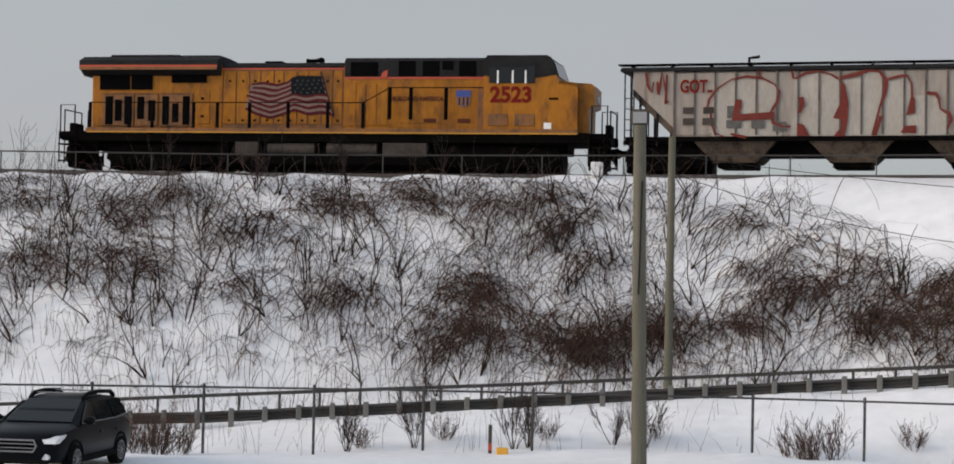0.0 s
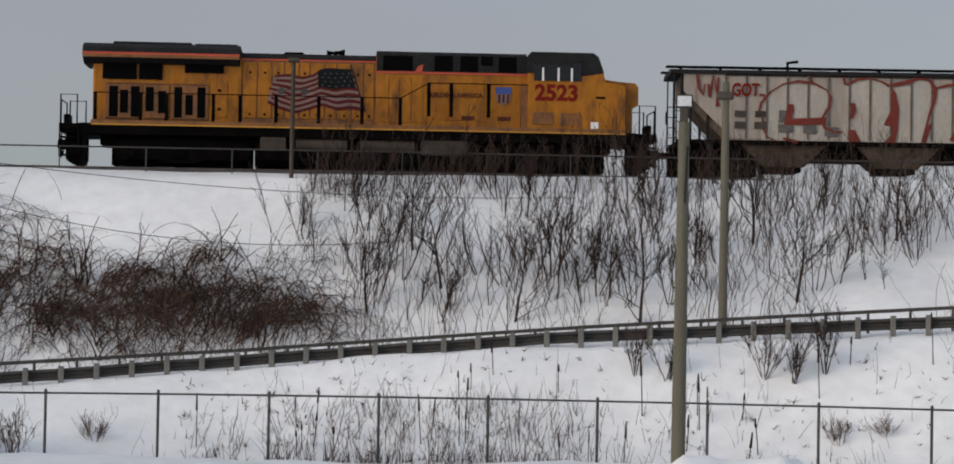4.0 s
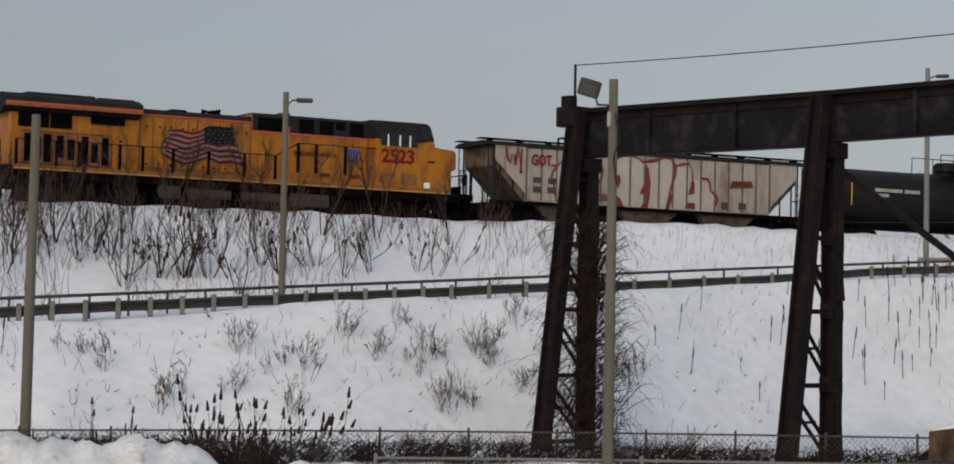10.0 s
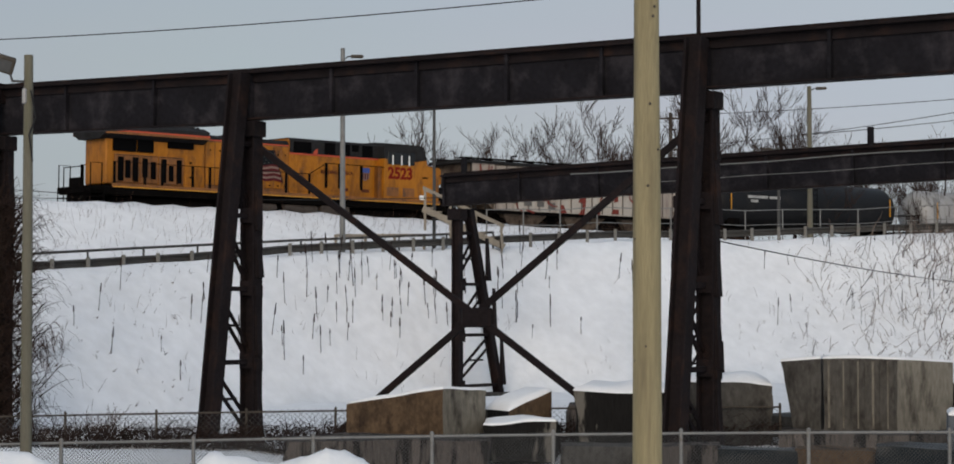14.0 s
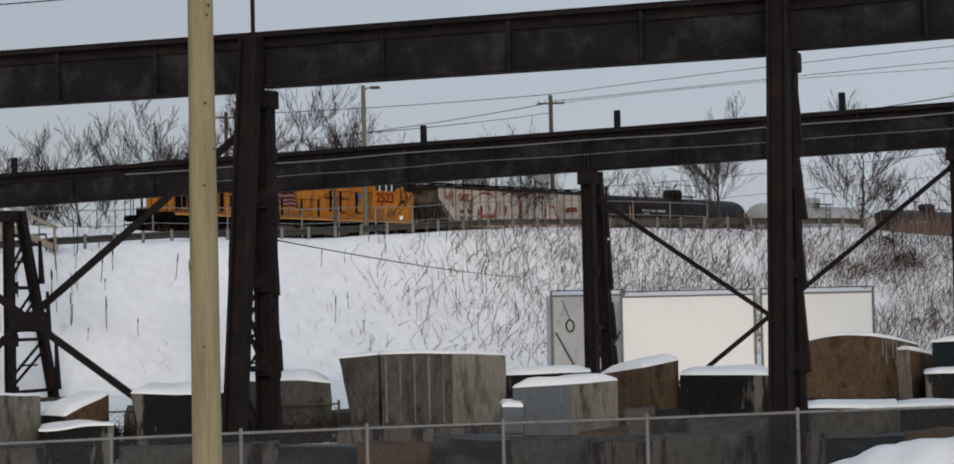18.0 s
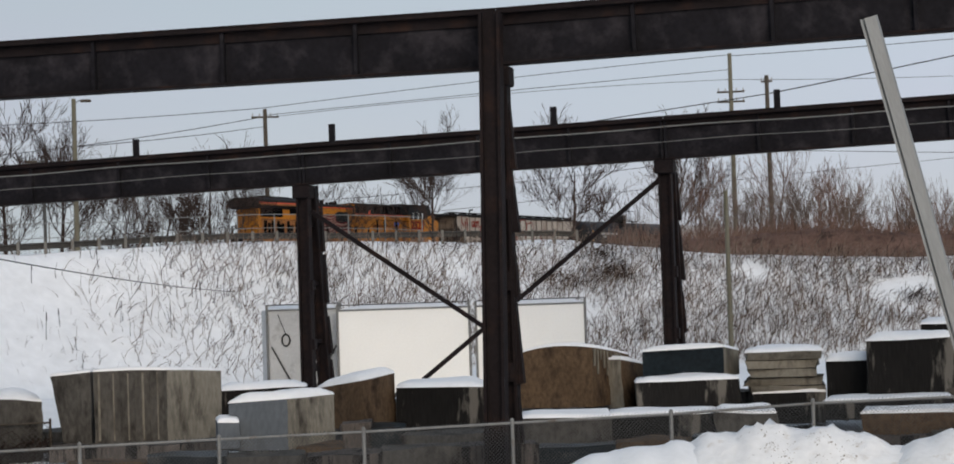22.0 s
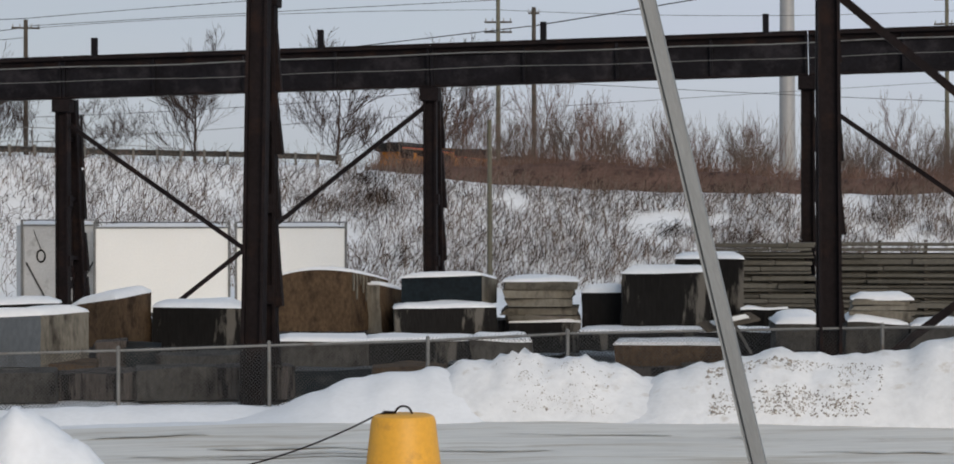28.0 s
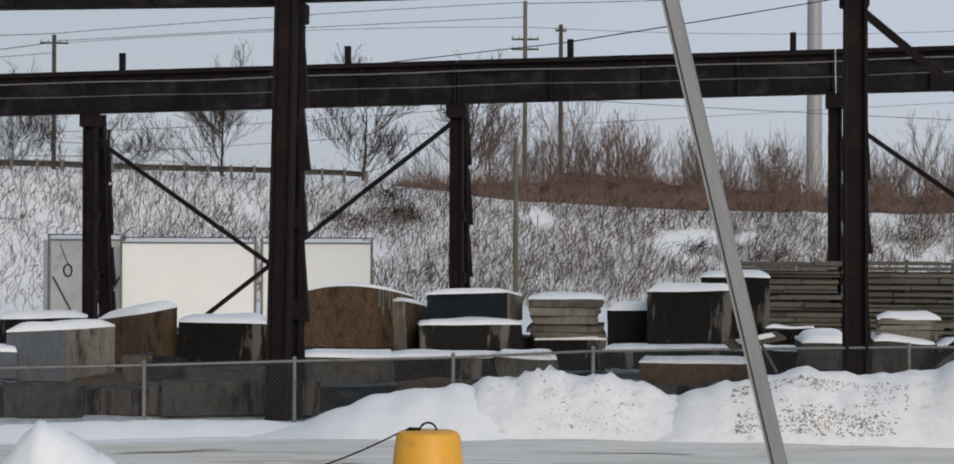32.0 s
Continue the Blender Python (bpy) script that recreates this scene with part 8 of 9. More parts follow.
def shrub_variant(seed, h, stems, kind):
    """A shrub template: trunk stems and a crown of twigs, base at the origin."""
    rng = random.Random(seed)
    name, label = {"sapling": ("sapling", "bare multi-stemmed sapling growing from the snowy bank"), "sumac": ("sumac_shrub", "bare forked sumac with dark seed heads in snow"), "bush": ("bare_bush", "low rounded bare bush with reddish twigs in snow"), "fan": ("shrub_clump", "bare many-stemmed shrub fanning out of the snowy bank"), "thicket": ("thicket_bush", "tall bare grey-brown bush in the roadside thicket"), "weed": ("dry_weed_clump", "clump of branching dry weeds standing in snow")}[kind]
    T = thing(name, Matrix(), label, "shrub", group=name + "s")
    crown, heads = Shape(), []
    for k in range(stems):
        a = rng.uniform(0, 6.283)
        lean = rng.uniform(0.2, 0.95) if kind == "fan" else rng.uniform(0.03, 0.38) if kind in ("sapling", "thicket") else rng.uniform(0.5, 1.5) if kind == "sumac" else rng.uniform(0.05, 0.7) if kind == "weed" else rng.uniform(0.3, 1.2)
        d = Vector((math.cos(a) * lean, math.sin(a) * lean, 1)).normalized()
        L = h * rng.uniform(0.55, 1.0) * {"sapling": 0.85, "fan": 0.85, "thicket": 0.85, "sumac": 0.62, "bush": 0.55, "weed": 0.8}[kind]
        pts, q = [(math.cos(a) * 0.06, math.sin(a) * 0.06, -0.2)], Vector((math.cos(a) * 0.06, math.sin(a) * 0.06, -0.2))
        for i in range(5):
            d = (d + Vector((rng.uniform(-0.2, 0.2), rng.uniform(-0.2, 0.2), 0.0 if kind == "sumac" else 0.24 if kind == "fan" else 0.06))).normalized()
            q = q + d * L / 5
            pts.append(tuple(q))
        r = rng.uniform(0.018, 0.034) if kind == "fan" else h * rng.uniform(0.006, 0.012) if kind in ("sapling", "sumac", "thicket") else 0.007
        part("stem", Shape().twig(pts, r, r * 0.6), THICKET if kind == "thicket" else BARK if kind in ("sapling", "sumac", "fan") else TWIG, T, "dark bare stem")
        for j in range({"sapling": 10, "fan": 6, "thicket": 9, "sumac": 3, "bush": 6, "weed": 4}[kind]):
            i = rng.randint(2, 5)
            e = (d + Vector((rng.uniform(-1, 1), rng.uniform(-1, 1), rng.uniform(0, 0.6))) * 0.7).normalized()
            if kind == "sumac":
                L2 = L * rng.uniform(0.35, 0.6)
                tip = Vector(pts[i]) + e * L2 * 0.85 + Vector((0, 0, L2 * 0.2))
                midp = Vector(pts[i]) + e * L2 * 0.5
                crown.twig([pts[i], tuple(midp), tuple(tip)], r * 0.55, r * 0.35)
                heads.append(Shape().rod(tip, tip + e * 0.1 + Vector((0, 0, 0.13)), 0.05, 0.02, 5))
            else:
                grow(crown, pts[i], e, L * rng.uniform(0.15, 0.4) * (1.5 if kind == "bush" else 1.0), r * 0.5, 1, rng, 0.9, 2, 0.32, 0.005 if kind == "bush" else 0.008)
    part("crown", crown, THICKET if kind == "thicket" else BARK if kind in ("sumac", "sapling", "fan") else TWIG, T, "fine bare twigs")
    for h1 in heads:
        part("seed_head", h1, BARK_DARK, T, "dark upright seed head")
    return T


def plant(templates, spots, rng, lo=0.8, hi=1.2):
    first = set()
    for i, p in enumerate(spots):
        t = templates[i % len(templates)]
        m = Matrix.Translation(p) @ pose(0, 0, 0, rng.uniform(-5, 5), rng.uniform(-5, 5), rng.uniform(0, 360))
        if t not in first:
            t.matrix_basis = m
            first.add(t)
            ob = t
        else:
            ob = copy_thing(t, m)
        k = rng.uniform(lo, hi)
        ob.scale = (k, k, k * rng.uniform(0.9, 1.1))


# ---- bare trees ----
def tree_variant(seed, h, spread, depth, kids, material, label, name="bare_tree"):
    rng = random.Random(seed)
    T = thing(name, Matrix(), label, "tree", group="bare trees")
    tr, cr = Shape(), Shape()
    q, d = Vector((0, 0, -0.4)), Vector((rng.uniform(-0.1, 0.1), rng.uniform(-0.1, 0.1), 1)).normalized()
    pts = [tuple(q)]
    for i in range(7):
        d = (d + Vector((rng.uniform(-0.1, 0.1), rng.uniform(-0.1, 0.1), 0.05))).normalized()
        q = q + d * h * 0.75 / 7
        pts.append(tuple(q))
    tr.twig(pts, h * 0.018, h * 0.006)
    for k in range(12):
        i = rng.randint(1, 7)
        a = rng.uniform(0, 6.283)
        e = Vector((math.cos(a) * spread, math.sin(a) * spread, rng.uniform(0.35, 1.0))).normalized()
        grow(cr, pts[i], e, h * rng.uniform(0.25, 0.42) * (1.15 - i * 0.06), h * 0.006, depth, rng, 0.85, kids, 0.28, 0.014 if h > 6 else 0.011)
    part("trunk", tr, material, T, "dark bare trunk")
    part("crown", cr, material, T, "spreading bare branches and twigs")
    return T


def build_bank_growth():
    rng = random.Random(11)
    saplings = [shrub_variant(100 + i, 3.0 + 0.25 * (i % 4), 1 + i % 3, "sapling") for i in range(8)]
    spots = []
    for b0, n, sd in ((17.5, 5, 0.5), (18.6, 10, 0.5), (19.8, 8, 0.6), (22.3, 10, 0.7), (23.6, 14, 0.7), (25.0, 12, 0.7), (26.3, 14, 0.6), (27.8, 10, 0.7), (29.2, 12, 0.6), (30.8, 12, 0.7), (32.4, 9, 0.7), (34.0, 8, 0.6), (35.4, 8, 0.6), (37.0, 7, 0.6), (38.8, 6, 0.6), (40.2, 7, 0.6), (42.2, 7, 0.6), (44.0, 10, 0.7), (46.0, 11, 0.6), (47.2, 9, 0.4), (48.6, 12, 0.5), (50.2, 12, 0.5), (52.0, 11, 0.6), (54.0, 10, 0.7), (57.0, 6, 0.8)):
        for i in range(n if b0 < 33 else n // 2):
            f = 0.98 - (0.75 if b0 < 33 else 0.5) * rng.random() ** 1.3
            spots.append(slope_spot(b0 + rng.gauss(0, sd), f))
    for i in range(34):
        spots.append(slope_spot(rng.uniform(-14, -1), rng.uniform(0.3, 1.0)))
    for b0, f in ((2.6, 0.7), (4.2, 0.62), (5.6, 0.8), (6.4, 0.9), (7.0, 0.75), (3.2, 0.85), (5.0, 0.5), (1.2, 0.75)):
        spots.append(slope_spot(b0, f))
    low = [p for p in spots if math.degrees(math.atan2(p.x, p.y)) < 42]
    plant(saplings[:4], low, rng, 0.5, 0.95)
    plant(saplings[4:], [p for p in spots if p not in low], rng, 0.6, 1.05)
    sumacs = [shrub_variant(200 + i, 3.0, 4, "sumac") for i in range(4)]
    spots = [slope_spot(b, f) for b, f in ((44.5, 0.5), (46.5, 0.6), (48.6, 0.35), (49.6, 0.4), (50.4, 0.5), (51.4, 0.3), (53.5, 0.4), (55.0, 0.5), (56.5, 0.4), (57.6, 0.5), (42.0, 0.6), (40.2, 0.7), (38.0, 0.6), (36.3, 0.7))]
    plant(sumacs, spots, rng, 0.8, 1.1)
    fans = [shrub_variant(260 + i, 2.7, 3 + i % 4, "fan") for i in range(6)]
    at_b = (47.3, 48.5, 47.7, 50.2, 43.3, 45.4, 51.6, 42.6, 41.7, 49.5, 53.7, 55.2, 56.9, 54.4, 52.7, 50.8, 33.7, 36.5, 37.4, 38.2, 39.4, 41.2, 43.8, 45.6, 47.4, 48.6, 50.1, 52.2, 31.1, 32.5, 33.8, 35.2, 37.5, 38.8, 39.4, 41.1)
    at_f = (0.49, 0.27, 0.56, 0.34, 0.18, 0.37, 0.17, 0.43, 0.55, 0.34, 0.41, 0.35, 0.34, 0.29, 0.31, 0.31, 0.5, 0.65, 0.44, 0.53, 0.62, 0.5, 0.68, 0.78, 0.49, 0.25, 0.34, 0.39, 0.31, 0.6, 0.51, 0.35, 0.35, 0.25, 0.6, 0.29)
    plant(fans, [slope_spot(b, f) for b, f in zip(at_b, at_f)], rng, 0.75, 1.1)
    stout = [shrub_variant(280 + i, 3.4, 2 + i % 2, "fan") for i in range(4)]
    at_b = (19.1, 19.2, 19.5, 19.9, 20.6, 21.3, 22.1, 22.7, 23.4, 24.1, 24.8, 25.1, 25.9, 26.2, 27.1, 27.9, 24.6, 29.8)
    at_f = (0.6, 0.34, 0.61, 0.47, 0.45, 0.31, 0.44, 0.38, 0.36, 0.29, 0.4, 0.41, 0.24, 0.25, 0.49, 0.52, 0.37, 0.63)
    plant(stout, [slope_spot(b, f) for b, f in zip(at_b, at_f)], rng, 0.75, 1.05)
    small = [shrub_variant(230 + i, 2.5, 5 + i, "sumac") for i in range(3)]
    plant(small, [spot(b, 57.0) for b in (48.0, 50.3, 50.7, 51.1, 51.5, 51.9, 52.4, 52.9, 53.3)], rng, 0.8, 1.15)
    bushes = [shrub_variant(300 + i, 1.5, 16, "bush") for i in range(3)]
    spots = [spot(9.0, 59), spot(8.2, 59.5), spot(-8.2, 56), spot(-9.0, 56.5), spot(-0.8, 60), spot(2.0, 60), spot(-3.0, 59.5), spot(4.8, 60), spot(33.0, 60.5), spot(31.8, 60.2), spot(62.8, 62), spot(63.6, 62.5), spot(62.2, 61.5), spot(59.0, 63), spot(57.0, 64), spot(58.0, 65), spot(11.8, 60), spot(56.3, 66)]
    plant(bushes, spots, rng, 0.7, 1.1)
    plant(bushes, [spot(8.7, 58.6), spot(9.4, 58.8), spot(-9.2, 55.5), spot(-8.6, 55.8), spot(-9.8, 55.6), spot(-8.0, 56.2)], rng, 1.35, 1.6)
    plant([shrub_variant(340 + i, 2.3, 7, "sapling") for i in range(2)], [spot(1.1, 58.6), spot(1.5, 58.9), spot(4.6, 59.3), spot(3.8, 59.6), spot(-1.6, 59.2), spot(-3.4, 58.8)] + [lower_spot(b, f) for b, f in ((26.3, 0.75), (27.2, 0.7), (29.8, 0.72), (30.6, 0.68), (31.4, 0.75))], rng, 0.6, 0.95)

    young = [tree_variant(500 + i, 4.3, 0.7, 2, 2, BARK, "young bare tree leaning on the snowy bank", "young_tree") for i in range(4)]
    spots = [slope_spot(b, f) for b, f in ((30.6, 0.25), (25.6, 0.3), (24.2, 0.45), (23.0, 0.2), (26.4, 0.15), (29.4, 0.6), (35.0, 0.45), (33.2, 0.6), (21.0, 0.4), (19.0, 0.3), (20.2, 0.6), (38.6, 0.5), (41.2, 0.4), (43.4, 0.3), (45.6, 0.45))]
    plant(young, spots, rng, 0.65, 1.0)

    # tangled vines in dark mounds
    tangle = Shape()
    t2 = Shape()
    mounds = [(-0.2, 0.51, 1.3, 120), (0.6, 0.86, 1.2, 60), (0.1, 0.36, 1.3, 120), (2.1, 0.33, 1.1, 90), (3.9, 0.32, 1.2, 150), (4.8, 0.32, 0.9, 100), (2.5, 0.76, 1.1, 70), (3.2, 0.6, 0.9, 60), (5.5, 0.4, 0.8, 70), (8.9, 0.54, 1.2, 130), (6.9, 0.36, 0.9, 90), (10.8, 0.34, 1.3, 140), (7.2, 0.77, 0.8, 70), (7.4, 0.61, 0.5, 40), (9.2, 0.72, 0.9, 60), (10.8, 0.6, 1.0, 80), (12.7, 0.36, 1.5, 220), (14.0, 0.36, 1.2, 120), (15.4, 0.38, 1.2, 120), (16.7, 0.28, 1.2, 150)]
    mounds += [(17.2, 0.3, 0.9, 80), (14.6, 0.57, 0.8, 50), (12.8, 0.5, 0.9, 60), (-10.0, 0.8, 1.3, 80), (-9.6, 0.62, 1.2, 80), (-6.0, 0.75, 1.3, 80), (-4.0, 0.86, 1.3, 90), (-12.5, 0.85, 1.4, 90), (-12.0, 0.6, 1.2, 70), (-8.0, 0.9, 1.2, 60), (-2.0, 0.9, 1.2, 70), (1.8, 0.9, 1.0, 40), (-3.5, 0.5, 1.0, 50), (-6.5, 0.5, 0.9, 45)]
    def cane(shape, b, f, length, side, r0):
        """An arching cane that rises, bends over and trails down the bank."""
        p = slope_spot(b, min(1.0, max(0.0, f)))
        out = Vector((p.x, p.y, 0)).normalized()
        lat = Vector((out.y, -out.x, 0))
        d = (Vector((0, 0, rng.uniform(0.5, 1.2))) + lat * side * rng.uniform(0.2, 1.3) - out * rng.uniform(0.0, 0.8)).normalized()
        n = 9
        pts, q = [tuple(p)], Vector(p)
        bend = rng.uniform(0.22, 0.5)
        for i in range(n):
            d = (d + Vector((rng.uniform(-0.2, 0.2), rng.uniform(-0.2, 0.2), rng.uniform(-0.22, 0.2) - bend)) - out * 0.07).normalized()
            q = q + d * (length / n)
            g = ground_z(q.x, q.y) + 0.03
            if q.z < g:
                q.z = g + rng.uniform(0, 0.1)
                d.z = abs(d.z) * 0.3
            pts.append(tuple(q))
        shape.twig(pts, r0, r0 * 0.4)

    for b, f, size, n in mounds:
        side = rng.choice((-1, 1))
        for i in range(int(n * (1.0 if b < 3 else 0.62))):
            x = rng.gauss(0, size * 0.62)
            cane(tangle if rng.random() < 0.72 else t2, b + x, f + 0.06 * size - 0.05 * min(4.0, x * x) + rng.gauss(0, size * 0.06), rng.uniform(1.2, 4.0), side if rng.random() < 0.75 else -side, rng.uniform(0.012, 0.03))
        for i in range(int(n * (0.8 if b < 3 else 0.45))):
            x = rng.gauss(0, size * 0.5)
            cane(tangle, b + x, f + 0.05 - 0.06 * x * x / size - 0.03 * x * side + rng.gauss(0, size * 0.03), rng.uniform(0.7, 2.2), side if rng.random() < 0.85 else -side, rng.uniform(0.015, 0.04))
    # stout dark stems rooted in the snow among the mounds
    stout = Shape()
    for i in range(420):
        b, f = rng.uniform(-14.5, 17.5), rng.uniform(0.12, 0.95)
        if noise.noise((b * 0.5, f * 3, 7.0)) < -0.05 or (b > 9.2 and f > 0.6):
            continue
        p = slope_spot(b, f)
        for k in range(rng.randint(1, 3)):
            stout.twig(stem_path(p, rng, rng.uniform(0.9, 2.6), rng.uniform(0.1, 1.1), rng.uniform(0.0, 0.4), 6, 0.26), rng.uniform(0.026, 0.042), 0.013)
    single("stout_stems", stout, BARK, "dark stout stems rooted in the snowy bank", "undergrowth", kind="stuff")
    # thinner canes and brush between the mounds, with clear snow left open
    for i in range(7000):
        b = rng.uniform(-15, 19)
        f = rng.random() ** 0.75
        if b > 9.2 and f > 0.55 + 0.05 * math.sin(b * 2) and b < 17.2:
            continue
        if f < 0.28 and b < 1 and rng.random() < 0.75:
            continue
        k = noise.noise((b * 0.55, f * 3.2, 5.0)) + 0.5 * noise.noise((b * 1.3, f * 7, 2.0))
        if k < (0.04 if b > 8 else -0.06 if b > -1 else -0.2):
            continue
        if rng.random() < 0.55:
            cane(tangle if rng.random() < 0.4 else t2, b, f, rng.uniform(0.7, 2.8), rng.choice((-1, 1)), rng.uniform(0.010, 0.022))
        else:
            t2.twig(stem_path(slope_spot(b, f), rng, rng.uniform(0.5, 2.0), rng.uniform(0.1, 0.6), rng.uniform(0.0, 0.3), 6, 0.3), rng.uniform(0.008, 0.017), 0.005)
    for i in range(800):
        b = rng.uniform(-14, 9)
        t2.twig(stem_path(slope_spot(b, rng.uniform(0.0, 0.4)), rng, rng.uniform(0.5, 1.9), rng.uniform(0.05, 0.4), 0.05, 5, 0.14), rng.uniform(0.007, 0.014), 0.004)
    single("vine_tangle", tangle, VINE, "dark tangle of dead vines over the bank", "vines", kind="stuff")
    # tall thin stems and undergrowth along the bank
    for i in range(4600):
        b = rng.uniform(13, 60)
        f = 1 - rng.random() ** (1.4 if b < 36 else 2.2)
        if noise.noise((b * 0.6, f * 2.2, 7)) < (-0.05 if b > 30 else -0.12):
            continue
        if b < 17.2 and f > 0.5:
            continue
        t2.twig(stem_path(slope_spot(b, f), rng, rng.uniform(0.5, 2.6 if b < 36 else 1.7), rng.uniform(0.05, 0.5), rng.uniform(0, 0.25), 5, 0.24), rng.uniform(0.008, 0.017), 0.005)
    for i in range(900):
        b = rng.uniform(58, 82)
        t2.twig(stem_path(slope_spot(b, rng.uniform(0.2, 1.0)), rng, rng.uniform(0.25, 0.8), rng.uniform(0.05, 0.6), 0.2, 3, 0.15), 0.007, 0.003)
    single("bank_undergrowth", t2, TWIG, "brown dry stems and brambles on the snowy bank", "undergrowth", kind="stuff")


build_bank_growth()


def build_weeds():
    rng = random.Random(17)
    # tall dead stalks with thicker heads, thinly spread over the lower slope
    def stalk(h, head):
        T = thing("dead_stalk", Matrix(), "tall dry weed stalk standing in snow", "weed", group="dry stalks")
        part("stem", Shape().twig([(0, 0, -0.15), (0.01, 0, h * 0.5), (0, 0.01, h)], 0.018, 0.013), BARK_DARK, T)
        part("seed_head", Shape().rod((0, 0.01, h - head), (0, 0.01, h), 0.036, 0.018, 6), BARK_DARK, T, "dark seed head")
        return T
    temps = [stalk(1.0, 0.35), stalk(1.35, 0.45), stalk(0.8, 0.2)]
    spots = []
    for i in range(26):
        spots.append(lower_spot(rng.uniform(20, 50), rng.uniform(-0.25, 0.8)))
    for i in range(80):
        b = rng.gauss(72.0, 3.2)
        spots.append(lower_spot(b, rng.uniform(0.35, 0.95)))
    for i in range(34):
        spots.append(lower_spot(rng.uniform(62, 88), rng.uniform(0.1, 0.95)))
    for i in range(22):
        spots.append(spot(rng.uniform(14, 30), rng.uniform(58.5, 61)))
    plant(temps, spots, rng, 0.8, 1.2)
    weeds = Shape()
    clumps = [shrub_variant(700 + i, 1.5, 4 + 2 * i, "weed") for i in range(4)]
    spots = []
    for b0, f0, n, sd in ((52.2, 0.6, 5, 0.5), (53.4, 0.45, 4, 0.5), (55.5, 0.7, 5, 0.6), (56.8, 0.5, 7, 0.6), (57.6, 0.3, 6, 0.5), (58.9, 0.6, 6, 0.6), (59.7, 0.35, 6, 0.6), (61.0, 0.2, 5, 0.6), (62.2, 0.3, 5, 0.6), (49.6, 0.4, 3, 0.6), (47.0, 0.75, 3, 0.8), (44.0, 0.6, 3, 0.8)):
        for i in range(n):
            spots.append(lower_spot(b0 + rng.gauss(0, sd), min(0.95, max(0.03, f0 + rng.gauss(0, 0.1)))))
    plant(clumps, spots, rng, 0.55, 1.1)
    for i in range(420):
        b, f = rng.uniform(44, 66), rng.uniform(0.03, 0.97)
        if noise.noise((b * 0.7, f * 3, 3)) > 0.0:
            weeds.twig(stem_path(lower_spot(b, f), rng, rng.uniform(0.2, 0.8), rng.uniform(0.05, 0.8), 0.25, 4, 0.25), 0.009, 0.004)
    for i in range(1500):
        b, f = rng.uniform(14, 66), rng.uniform(-0.25, 0.97)
        if noise.noise((b * 0.5, f * 4, 8)) < -0.1:
            continue
        p = lower_spot(b, f)
        for k in range(rng.randint(1, 4)):
            weeds.twig(stem_path(p, rng, rng.uniform(0.06, 0.32), rng.uniform(0.3, 1.6), 0.3, 2, 0.25), rng.uniform(0.008, 0.018), 0.005)
    # tall dry grass along the fence
    for i in range(1300):
        b = rng.choice((rng.gauss(18.5, 2.4), rng.gauss(20.5, 1.6), rng.gauss(23.6, 1.0), rng.uniform(14, 33)))
        p = spot(b, rng.uniform(57.6, 61))
        if noise.noise((b * 1.1, 3, 1)) > -0.3:
            weeds.twig(stem_path(p, rng, rng.uniform(0.3, 1.25) * rng.random() ** 0.5, rng.uniform(0.02, 0.7), 0.12, 4, 0.16), rng.uniform(0.008, 0.012), 0.004)
    for i in range(500):
        b = rng.uniform(-14, 46)
        p = spot(b, rng.uniform(57.5, 64))
        if noise.noise((b * 0.4, 2, 1)) > -0.1:
            weeds.twig(stem_path(p, rng, rng.uniform(0.3, 1.1), rng.uniform(0.05, 0.5), 0.15, 3, 0.15), 0.007, 0.003)
    for i in range(700):
        b, f = rng.uniform(62, 92), rng.uniform(0, 1)
        if noise.noise((b * 0.35, f * 3, 4)) > 0.12:
            weeds.twig(stem_path(lower_spot(b, f), rng, rng.uniform(0.2, 0.7), rng.uniform(0.05, 0.6), 0.2, 3, 0.2), 0.008, 0.003)
    single("dry_weeds", weeds, TWIG, "scattered dry weeds poking through snow", "weeds", kind="stuff")
    # the dense dry growth of the far slope
    far, dark = Shape(), Shape()
    for i in range(20500):
        b = 82 + 34 * rng.random() ** 0.9
        f = rng.random()
        if b < 88 and rng.random() > (b - 82) / 6 * (0.3 + 0.7 * f):
            continue
        if noise.noise((b * 0.5, f * 4, 9)) + 0.6 * noise.noise((b * 1.6, f * 9, 3)) < (-0.5 if b < 104 else -0.2):
            continue
        p = lower_spot(b, f)
        (far if rng.random() < 0.8 else dark).twig(stem_path(p, rng, rng.uniform(0.4, 1.7), rng.uniform(0.1, 1.2), rng.uniform(0.0, 0.5), 4, 0.34, 0.9), rng.uniform(0.012, 0.024), 0.008)
    for b, f, n in ((97.2, 0.70, 300), (96.9, 0.86, 180), (95.4, 0.68, 90), (96.2, 0.6, 120), (105.3, 0.55, 120), (107.2, 0.45, 100), (97.8, 0.3, 80), (104.0, 0.8, 50), (111, 0.7, 80)):
        for i in range(n):
            p = lower_spot(b + rng.gauss(0, 0.3), min(1, max(0, f + rng.gauss(0, 0.04))))
            dark.twig(stem_path(p, rng, rng.uniform(0.4, 1.3), rng.uniform(0.5, 1.8), 0.6, 5, 0.35), 0.022, 0.008)
    single("slope_stems", far, DRY_STEM, "dense brown dry stems on the far slope", "undergrowth", kind="stuff")
    single("slope_brambles", dark, BARK_DARK, "dark bramble stems on the far slope", "undergrowth", kind="stuff")
